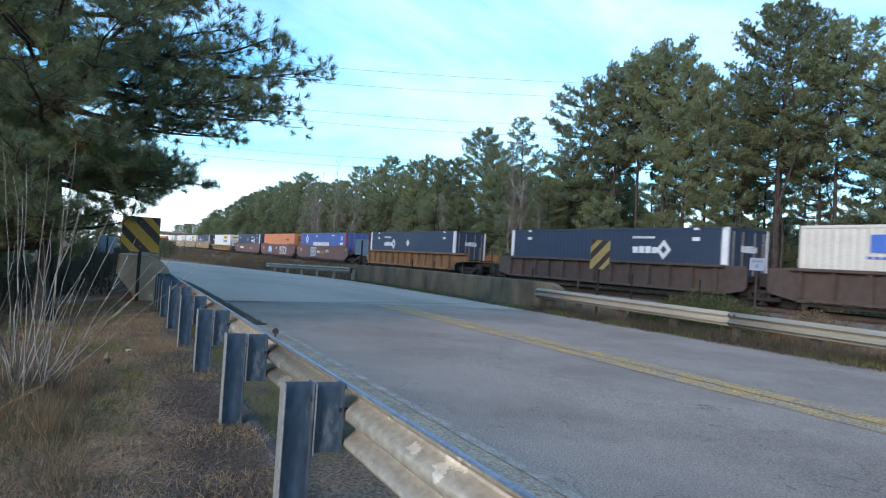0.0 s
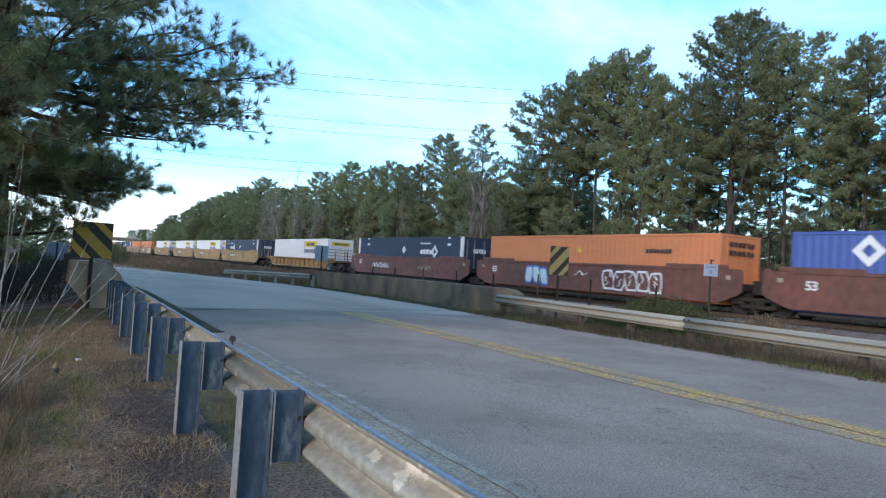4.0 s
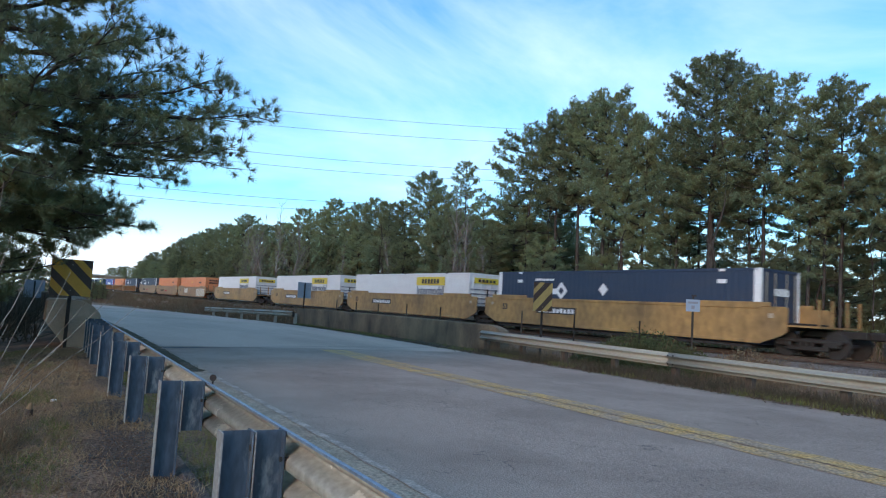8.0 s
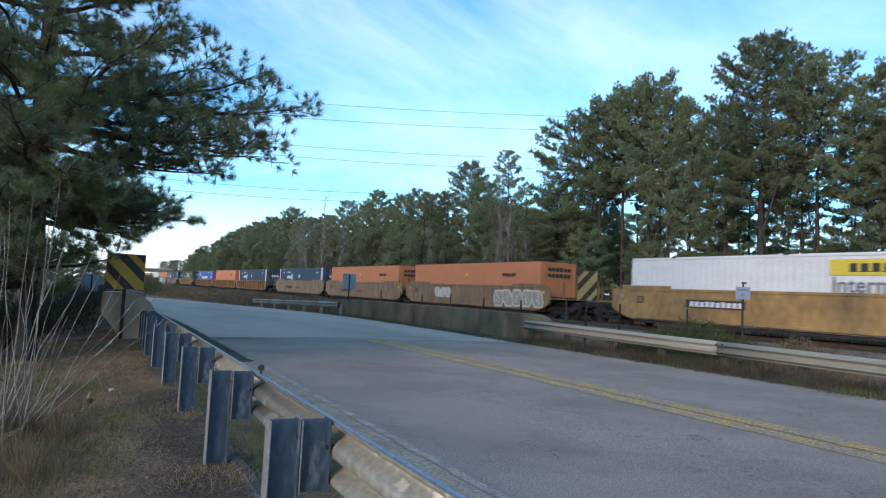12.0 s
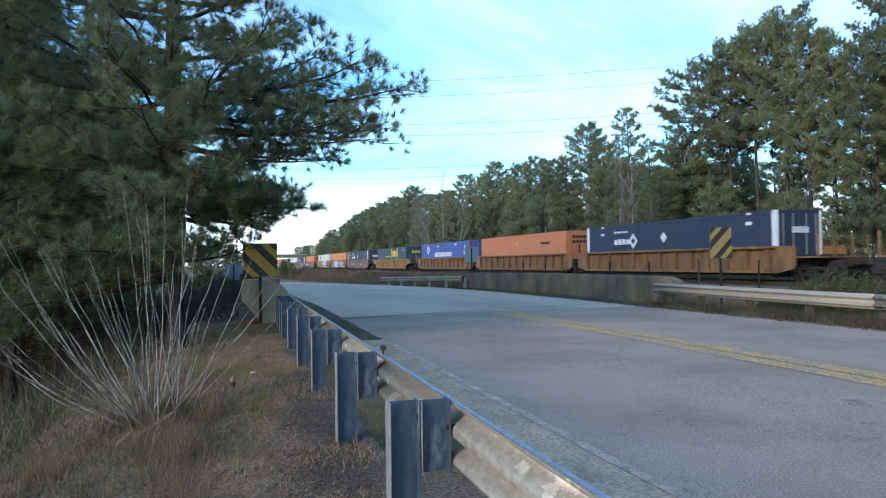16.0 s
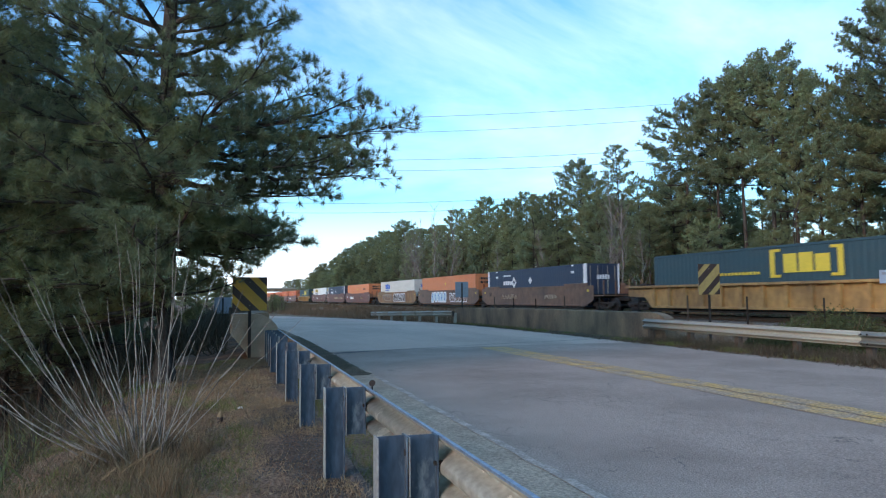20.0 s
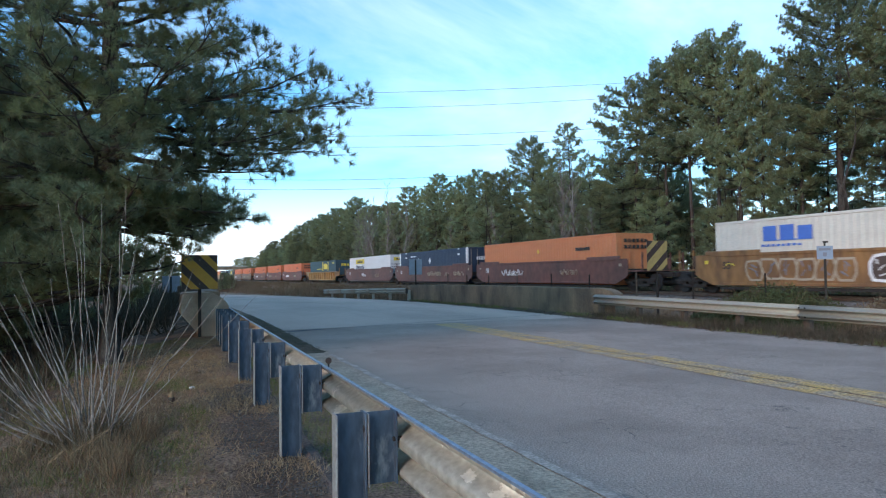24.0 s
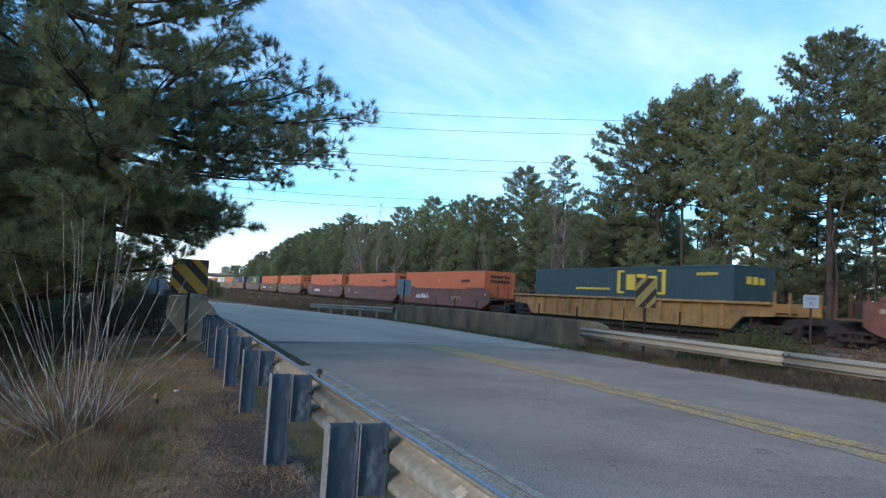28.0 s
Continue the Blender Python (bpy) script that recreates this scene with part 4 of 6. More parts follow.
MOVING = []
made = {}
for i, (s, kind, style, color, fe, re) in enumerate(TRAIN):
    variant = (kind, 1.65 if s == 500.4 else -5.2)  # the name panel of one white box sits towards its rear
    if variant in made:
        box = copy_thing(made[variant], pose(0, 0, 0))
    else:
        box = made[variant] = container(*variant)
    car = well_car(style, color, fe, re, i)
    if style == "smooth":
        if s == 82.3:
            bubble_letters(car, 1.2, 3.3, 0.55, 1.6, 4)
            part("tan_mark", comb(-1.9, 0.2, 0.92, 1.25, 4, 0.2, -1.495, 5), P["car_yellow"], car)
            graffiti(car, "mark_white", -3.3, -2.3, 1.0, 1.5, 3)
            graffiti(car, "mark_white", -0.2, 0.8, 0.9, 1.4, 6)
        elif s == 419.1:
            wild_letters(car, -0.6, 4.2, 0.5, 1.62, 5, ("mark_white", "mark_cyan", "mark_blue"), 3)
            wild_letters(car, -6.4, -1.6, 0.6, 1.5, 6, ("mark_white", "car_brown", "mark_white"), 9)
        elif s == 438.4:
            wild_letters(car, -4.8, 0.7, 0.55, 1.6, 5, ("mark_white", "car_dark", "mark_white"), 12)
            wild_letters(car, 1.2, 6.2, 0.6, 1.5, 6, ("mark_tan", "car_rust", "mark_grey"), 21)
            graffiti(car, "mark_yellow", 6.9, 7.4, 1.2, 1.5, 7)
        elif s == 101.6:
            wild_letters(car, 2.4, 4.3, 0.55, 1.55, 3, ("mark_blue", "mark_cyan", "mark_white"), 5)
            wild_letters(car, -5.3, -1.7, 0.55, 1.5, 5, ("mark_white", "car_red", "mark_white"), 6)
            graffiti(car, "mark_white", -0.6, 0.3, 1.1, 1.5, 4)
        elif s == 481.1:
            for k, (a, b) in enumerate(((-1.2, 0.2), (-2.2, -0.8), (-3.0, -1.8), (-6.7, -5.6), (-7.6, -6.5))):
                graffiti(car, "mark_tan", a, b, 0.8, 1.5, 41 + k)
            graffiti(car, "mark_tan", -4.6, -3.9, 0.8, 1.4, 12)
        elif s == 500.4:
            graffiti(car, "mark_white", 1.2, 2.1, 0.85, 1.45, 15)
            graffiti(car, "mark_white", 0.3, 1.3, 0.8, 1.35, 16)
            graffiti(car, "mark_tan", -4.5, -3.3, 0.7, 1.4, 17)
        elif color in ("car_red", "car_brown") and s > 0:
            graffiti(car, ("mark_white", "mark_tan")[i % 2], 2.0, 5.0, 0.75, 1.5, i)
            graffiti(car, "mark_tan", -4.5, -2.6, 0.8, 1.4, i + 50)
        if s == 252.9:
            wild_letters(car, -8.6, -3.6, 0.5, 1.55, 5, ("cream", "mark_tan", "cream"), 31)
            wild_letters(car, 2.0, 4.3, 0.85, 1.55, 3, ("cream", "cream", "mark_tan"), 33)
        elif color == "car_tan":
            graffiti(car, "mark_red", -1.0, 0.4, 0.8, 1.2, i)
            graffiti(car, "mark_dark", 2.0, 4.4, 0.8, 1.3, i + 4)
        for y in (-8.6, 8.5):
            plaque(car, "reflector_patch", "mark_yellow" if color in ("car_brown", "car_rust", "car_tan", "car_dark") else "mark_tan", y - 0.10, y + 0.10, 1.34, 1.5, x=-1.475)
        for y in (-5.4, -2.7, 0.0, 2.7, 5.4):
            shared("seam", cached(("seam", color), lambda: (boxes((-1.466, -1.455, -0.012, 0.012, 0.52, 1.64)), P[color], False)), car, (0, y, 0))
        lettering("53", 0.45, "mark_white" if color == "car_red" else "mark_dark", car, 7.3, 1.25, x=-1.475)
        if color == "car_yellow":
            pl = plaque(car, "number_panel", "mark_dark", 1.6, 4.6, 1.0, 1.35, x=-1.475)
            part("white_mark", comb(1.75, 4.45, 1.06, 1.29, 10, 0.35, -1.492, 9), P["mark_white"], pl)
    MOVING.append((box, s - CL / 2))
    MOVING.append((car, s - CL / 2))


def travelled(t):
    """Metres that the train has run at t seconds."""
    return 17.352 * t + 0.01466 * (t - 14) ** 2


def motions():
    for ob, s in MOVING:
        rows = []
        for t in (0, 3.5, 7, 10.5, 14, 17.5, 21, 24.5, 28):
            p = on_track(s - travelled(t))
            rows.append((t, pose(p.x, p.y, RAIL_Z, 0, 0, TH)))
        walk(ob, rows)


# ---- guardrails ----
W_PROF = [(0.083 * math.sin(math.pi * i / 12) ** 4 if 0 < i < 24 else 0.0, -0.31 * i / 24) for i in range(25)]


def w_beam(name, path, face, label, material=M_galv, step=2):
    """Corrugated rail lengths whose top edge runs along path, each lapped over the next; ridges look to the side face."""
    k = 0
    while k < len(path) - 1:
        seg = path[k : k + step + 1]
        seg = [Vector(p) for p in seg]
        plain = [v.copy() for v in seg]
        d = (seg[-1] - seg[-2]).normalized()
        lap = 0.003 * (1 if (k // step) % 2 else 0) * face
        if k + step + 1 < len(path):
            seg[-1] = seg[-1] + d * 0.16
        front = [(face * u + lap, w) for u, w in W_PROF]
        back = [(face * (u - 0.006) + lap, w) for u, w in W_PROF][::-1]
        vs, fs = sweep(front + back, seg)
        ob = tagged(ob_from(name, vs, fs, material, smooth=True), label, "guardrail", "lengths of guardrail")
        if material is M_beam:
            vs, fs = sweep([(-0.009, -0.006), (0.010, -0.006), (0.010, 0.006), (-0.009, 0.006)], plain)
            ob_from("top_edge", vs, fs, M_edge, ob)
        if k + step + 1 < len(path):
            across = Vector((d.y, -d.x, 0)) * face
            for z in (-0.06, -0.25):
                for q in (0.06, 0.2):
                    p = Vector(path[k + step]) + d * q + across * 0.075 + Vector((0, 0, z))
                    bm = bmesh.new()
                    add_cyl(bm, p, p + across * 0.022, 0.016, seg=6)
                    part("splice_bolt", bm, M_steel, ob)
        k += step


def h_piece(name, x0, x1, y, z0, z1, parent, face=M_post):
    """Post or block: a blue-grey web seen broadside and its flange edges, the left one painted as lit."""
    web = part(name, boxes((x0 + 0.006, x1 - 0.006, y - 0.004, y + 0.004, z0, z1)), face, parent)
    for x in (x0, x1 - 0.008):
        part("flange", boxes((x, x + 0.008, y - 0.05, y + 0.05, z0, z1, 0.001)), M_flange_lit if x == x0 else M_post, web)
    return web


w_beam("guardrail_beam", [(0.012 + (0.0 if y < 9 else 0.012 * (y - 9)), y, 0.69 + (0.0 if y < 6 else -0.004 * (y - 6))) for y in [-13.3 + 1.905 * k for k in range(15)]], 1, "weathered W-beam guardrail length with peeling paint along the road", M_beam)
post_ys = [-1.905 * k for k in range(1, 7)] + [0.0, 1.905, 3.81, 5.715, 7.62, 9.525, 10.5, 11.43, 12.4]
for y in sorted(post_ys):
    p = empty("guardrail_post", pose(0, y, 0))
    dx = 0.0 if y < 9 else 0.012 * (y - 9)
    lift = 0.70 - (0.0 if y < 6 else 0.004 * (y - 6))
    tagged(p, "blue-grey galvanised steel guardrail post with block", "guardrail post", "posts of the guardrail")
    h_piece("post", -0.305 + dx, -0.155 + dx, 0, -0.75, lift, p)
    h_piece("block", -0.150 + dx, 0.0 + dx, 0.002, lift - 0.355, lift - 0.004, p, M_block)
    bm = bmesh.new()
    add_cyl(bm, (-0.02 + dx, -0.03, lift - 0.14), (0.06 + dx, -0.03, lift - 0.14), 0.012, seg=6)
    part("bolt", bm, M_steel, p)
    bm = bmesh.new()
    add_cyl(bm, (-0.165 + dx, -0.02, lift - 0.08), (-0.14 + dx, -0.02, lift - 0.08), 0.018, seg=6)
    part("bolt", bm, M_steel, p)

# right-hand rail, flaring away and sinking a little towards the near side
RR = [(11.2, 15.1, 0.66)] + [(11.2, 15.1 - 1.905 * k, 0.66 - 0.012 * min(k, 6)) for k in range(1, 14)]
w_beam("guardrail_beam", RR, 1, "pale galvanised W-beam guardrail beside the railway", M_galv, 4)
for a, b in zip(RR, RR[1:]):
    p = empty("guardrail_post", pose(a[0], a[1], a[2]))
    tagged(p, "weathered timber-brown guardrail post behind the beam", "guardrail post", "posts of the far guardrail")
    part("post", boxes((0.17, 0.32, -0.075, 0.075, -1.0, -0.04, 0.012)), M_timber, p)
    part("block", boxes((0.01, 0.165, -0.075, 0.075, -0.31, -0.03, 0.012)), M_timber, p)
# the rail beyond the bridge on the far side
FR = [(road_x(y) + 5.05 - 0.02 * (y - 33), y, road_z(y) + 0.68 - 0.006 * (y - 33)) for y in axis([(32.4, 48.9, 1.5)])]
w_beam("guardrail_beam", FR, -1, "short galvanised guardrail beyond the bridge", M_galv)
for a in FR[::2]:
    p = empty("guardrail_post", pose(*a))
    tagged(p, "steel guardrail post beyond the bridge", "guardrail post", "posts of the short guardrail")
    part("post", boxes((0.1, 0.25, -0.07, 0.07, -0.95, -0.12, 0.012)), M_galv, p)
    part("block", boxes((0.005, 0.1, -0.07, 0.07, -0.32, -0.03)), M_steel, p)

# ---- bridge parapets ----
def wall_run(name, path, thick, z0, z1, label, bevel=0.03):
    pr = [(-thick / 2, z0), (thick / 2, z0), (thick / 2, z1 - bevel), (thick / 2 - bevel, z1), (-thick / 2 + bevel, z1), (-thick / 2, z1 - bevel)]
    vs, fs = sweep(pr, path)
    ob = ob_from(name, vs, fs, M_conc)
    return tagged(ob, label, "parapet", kind="structure")


def par_r(y):
    return 11.75 - 0.0019 * max(0, y - 15) ** 2


wall_run("parapet", [(par_r(y), y, road_z(y)) for y in axis([(15.6, 33, 0.8)])], 0.32, -0.4, 0.84, "long weathered concrete bridge parapet beside the road")
# rounded end block sloping down to the rail
bm = bmesh.new()
pts = [(15.6, 0.84), (15.3, 0.835), (15.0, 0.80), (14.75, 0.74), (14.6, 0.66), (14.55, -0.4), (15.6, -0.4)]
lo = [bm.verts.new((11.59, y, z)) for y, z in pts]
hi = [bm.verts.new((11.91, y, z)) for y, z in pts]
bm.faces.new(lo)
bm.faces.new(hi[::-1])
for i in range(len(pts)):
    j = (i + 1) % len(pts)
    bm.faces.new((lo[j], lo[i], hi[i], hi[j]))
bmesh.ops.recalc_face_normals(bm, faces=bm.faces[:])
tagged(part("parapet_end", bm, M_conc), "rounded concrete end of the bridge parapet", "parapet", kind="structure")


def par_l(y):
    return -0.28 - 0.0014 * max(0, y - 13) ** 2


# left parapet: a beam on short posts over a kerb, with a solid end block
LP = [(par_l(y), y, road_z(y)) for y in axis([(14.3, 34, 0.9)])]
wall_run("parapet", LP, 0.42, 0.20, 1.02, "concrete rail of the bridge on short posts")
wall_run("kerb", LP, 0.6, -0.6, 0.08, "concrete deck edge under the rail", 0.02)
for y in axis([(15.6, 33.5, 2.2)]):
    tagged(part("parapet_post", boxes((par_l(y) - 0.15, par_l(y) + 0.15, y - 0.14, y + 0.14, road_z(y) + 0.0, road_z(y) + 0.22)), M_conc), "short concrete post under the bridge rail", "parapet post", kind="structure")
bm = bmesh.new()
pts = [(-0.60, -0.5), (0.10, -0.5), (0.10, 0.62), (0.02, 0.78), (-0.10, 0.90), (-0.26, 0.99), (-0.55, 1.03), (-0.92, 1.02), (-0.96, 0.98), (-0.98, 0.55), (-0.60, 0.08)]
lo = [bm.verts.new((x, 13.2, z)) for x, z in pts]
hi = [bm.verts.new((x - 0.03, 14.35, z)) for x, z in pts]
bm.faces.new(lo)
bm.faces.new(hi[::-1])
for i in range(len(pts)):
    j = (i + 1) % len(pts)
    bm.faces.new((lo[j], lo[i], hi[i], hi[j]))
bmesh.ops.recalc_face_normals(bm, faces=bm.faces[:])
tagged(part("parapet_end", bm, M_conc_lit), "solid sloping concrete end block of the bridge rail", "parapet", kind="structure")
tagged(part("wing_wall", boxes((-1.75, -0.55, 13.3, 13.65, -2.2, -0.12, 0.03)), M_conc), "low concrete wing wall of the bridge", "wing wall", kind="structure")


# ---- signs ----
def striped(parent, w, h, rise, yellow):
    """Diagonal black and yellow stripes clipped to a plate in the xz plane; rise +1 climbs to the right."""
    face = part("sign_face", boxes((-w / 2, w / 2, -0.004, 0.0, 0, h)), yellow, parent, "yellow face with black diagonal stripes")
    unit_w = (w + h) / 2
    for a, b in ((0.0, 0.25), (0.50, 0.78), (1.18, 1.48), (1.72, 2.0)):
        a, b = a * unit_w, b * unit_w

        def along_cut(c):
            # points of the line u + v = c inside the plate (u across, v up)
            u0 = max(0, c - h)
            u1 = min(w, c)
            return (u0, c - u0), (u1, c - u1)
        (p0, p1), (q0, q1) = along_cut(a), along_cut(b)
        poly = [p0] + ([(0.0, h)] if a < h < b else []) + [q0, q1] + ([(w, 0.0)] if a < w < b else []) + [p1]
        clean = []
        for q in poly:
            if not clean or (abs(q[0] - clean[-1][0]) + abs(q[1] - clean[-1][1])) > 1e-4:
                clean.append(q)
        if len(clean) < 3:
            continue
        bm = bmesh.new()
        vs = [bm.verts.new(((u - w / 2) * (1 if rise < 0 else -1), -0.0065, v)) for u, v in clean]
        f = bm.faces.new(vs)
        r = bmesh.ops.extrude_face_region(bm, geom=[f])
        bmesh.ops.translate(bm, vec=(0, 0.002, 0), verts=[v for v in r["geom"] if isinstance(v, bmesh.types.BMVert)])
        bmesh.ops.recalc_face_normals(bm, faces=bm.faces[:])
        part("stripe", bm, M_signk, face)


def channel_post(parent, z0, z1, y=0.03, material=M_steel):
    bm = boxes((-0.035, 0.035, y, y + 0.006, z0, z1), (-0.035, -0.029, y, y + 0.03, z0, z1), (0.029, 0.035, y, y + 0.03, z0, z1))
    return part("sign_post", bm, material, parent)


def marker_sign(name, x, y, z_bottom, z_ground, w, h, rz, rise, label, back=False):
    s = empty(name, pose(x, y, z_bottom, 0, 0, rz))
    tagged(s, label, "road sign")
    part("sign_plate", boxes((-w / 2, w / 2, 0.0, 0.004, 0, h)), M_signback, s)
    if not back:
        striped(s, w, h, rise, M_signy if w > h * 0.9 else M_signy_dull)
    channel_post(s, z_ground - z_bottom, h * 0.9 if not back else h * 0.95, 0.006 if not back else -0.04)
    bm = bmesh.new()
    for z in (h * 0.15, h * 0.85):
        add_cyl(bm, (0, -0.012, z), (0, 0.012, z), 0.012, seg=6)
    part("bolt", bm, M_galv, s)
    return s


marker_sign("object_marker", -0.575, 13.1, 1.10, -0.3, 0.77, 0.77, 2, -1, "square black and yellow striped hazard marker on a dark steel post")
marker_sign("object_marker", 13.2, 14.55, 1.38, -0.5, 0.75, 0.95, -4, 1, "tall black and yellow striped hazard marker behind the guardrail")
marker_sign("object_marker", 11.55, 33.6, 1.35, -0.6, 0.78, 0.88, 0, 1, "grey back of a hazard marker at the end of the parapet", True)
marker_sign("object_marker", -1.42, 35.0, 0.60, -1.2, 0.86, 0.86, 0, 1, "pale grey back of a hazard marker beyond the bridge", True)
# small blue-and-white sign by the track
s = empty("milepost_sign", pose(17.44, 12.0, 1.66, 0, 0, -42))
tagged(s, "small pale blue sign on a thin steel post by the track", "sign")
part("sign_plate", boxes((-0.22, 0.22, 0, 0.006, 0, 0.40)), paint("pale_blue_sign", (0.19, 0.265, 0.34), amount=0.1), s)
part("dark_mark", boxes((-0.16, 0.16, -0.006, 0.0, 0.26, 0.33), (-0.05, 0.05, -0.006, 0.0, 0.08, 0.2)), P["mark_grey"], s)
part("bracket", boxes((-0.025, 0.025, -0.02, 0.02, 0.40, 0.52), (-0.05, 0.10, -0.02, 0.02, 0.50, 0.55)), M_steel, s)
channel_post(s, -2.0, 0.4, 0.008)
for k, y in enumerate((34.8, 31.9, 29.0, 25.8, 22.6, 19.66, 16.7, 14.0, 11.3)):
    p = empty("fence_post", pose(14.0 + 0.06 * max(0, 16 - y), y, 0))
    tagged(p, "thin rusty steel fence post behind the parapet", "fence post", "old fence posts")
    bm = boxes((-0.03, 0.03, -0.006, 0.006, -0.7, 1.36 - 0.05 * (k % 3)), (-0.006, 0.006, -0.03, 0.0, -0.7, 1.36 - 0.05 * (k % 3)))
    part("post", bm, M_steel if k % 3 else M_timber, p)


# round reflector on the rail
rf = empty("reflector", pose(0.05, 1.86, 0.69))
tagged(rf, "small dark round reflector standing on the guardrail", "reflector")
bm = bmesh.new()
add_cyl(bm, (0, -0.006, 0.035), (0, 0.006, 0.035), 0.024, seg=14)
part("disc", bm, M_signk, rf)
part("stem", boxes((-0.006, 0.006, -0.004, 0.004, -0.03, 0.03)), M_steel, rf)

# ---- plants: tools ----
def tri_mesh(name, v, material):
    """A mesh of loose triangles from an array of corners."""
    me = bpy.data.meshes.new(name)
    n = len(v) // 3
    me.vertices.add(len(v))
    me.vertices.foreach_set("co", v.astype(np.float32).ravel())
    me.loops.add(len(v))
    me.loops.foreach_set("vertex_index", np.arange(len(v), dtype=np.int32))
    me.polygons.add(n)
    me.polygons.foreach_set("loop_start", np.arange(0, len(v), 3, dtype=np.int32))
    me.polygons.foreach_set("loop_total", np.full(n, 3, dtype=np.int32))
    me.materials.append(material)
    me.update(calc_edges=True)
    return me


def unit(a):
    return a / (np.linalg.norm(a, axis=-1, keepdims=True) + 1e-9)


def spikes(base, d, length, width, rng):
    """One thin triangle from each base along d."""
    side = unit(np.cross(d, rng.normal(0, 1, d.shape))) * (width / 2)
    return np.stack([base - side, base + side, base + d * length], 1).reshape(-1, 3)


def limb_rods(bm, pts, r0, r1, seg=5):
    """A tapered tube through points."""
    rings = []
    for i, p in enumerate(pts):
        a, b = Vector(pts[max(i - 1, 0)]), Vector(pts[min(i + 1, len(pts) - 1)])
        q = (b - a).to_track_quat("Z", "Y")
        r = r0 + (r1 - r0) * i / (len(pts) - 1)
        rings.append([bm.verts.new(Vector(p) + q @ Vector((r * math.cos(2 * math.pi * k / seg), r * math.sin(2 * math.pi * k / seg), 0))) for k in range(seg)])
    for a, b in zip(rings, rings[1:]):
        for k in range(seg):
            bm.faces.new((a[k], a[(k + 1) % seg], b[(k + 1) % seg], b[k]))
    bm.faces.new(rings[-1])


def tufts(twigs, needles, length, width, rng, fwd=0.75, spread=0.62, up=0.22, back=0.5):
    """Needles that burst from the end of each twig: rows of (base, end)."""
    t = np.array([(*a, *b) for a, b in twigs])
    a, b = t[:, :3], t[:, 3:]
    ax = unit(b - a)
    u = np.repeat(np.arange(len(t)), needles)
    base = b[u] - ax[u] * (length * back * rng.uniform(0, 1, (len(u), 1)))
    d = unit(ax[u] * fwd + rng.normal(0, spread, base.shape) + np.array([0, 0, up]))
    return spikes(base, d, length * rng.uniform(0.65, 1.1, (len(u), 1)), width, rng)


def twig_mesh(twigs, width, rng, material):
    """The bare wood of the twigs."""
    t = np.array([(*a, *b) for a, b in twigs])
    a, b = t[:, :3], t[:, 3:]
    return tri_mesh("twig_work", spikes(a, unit(b - a), np.linalg.norm(b - a, axis=1)[:, None], width, rng), material)


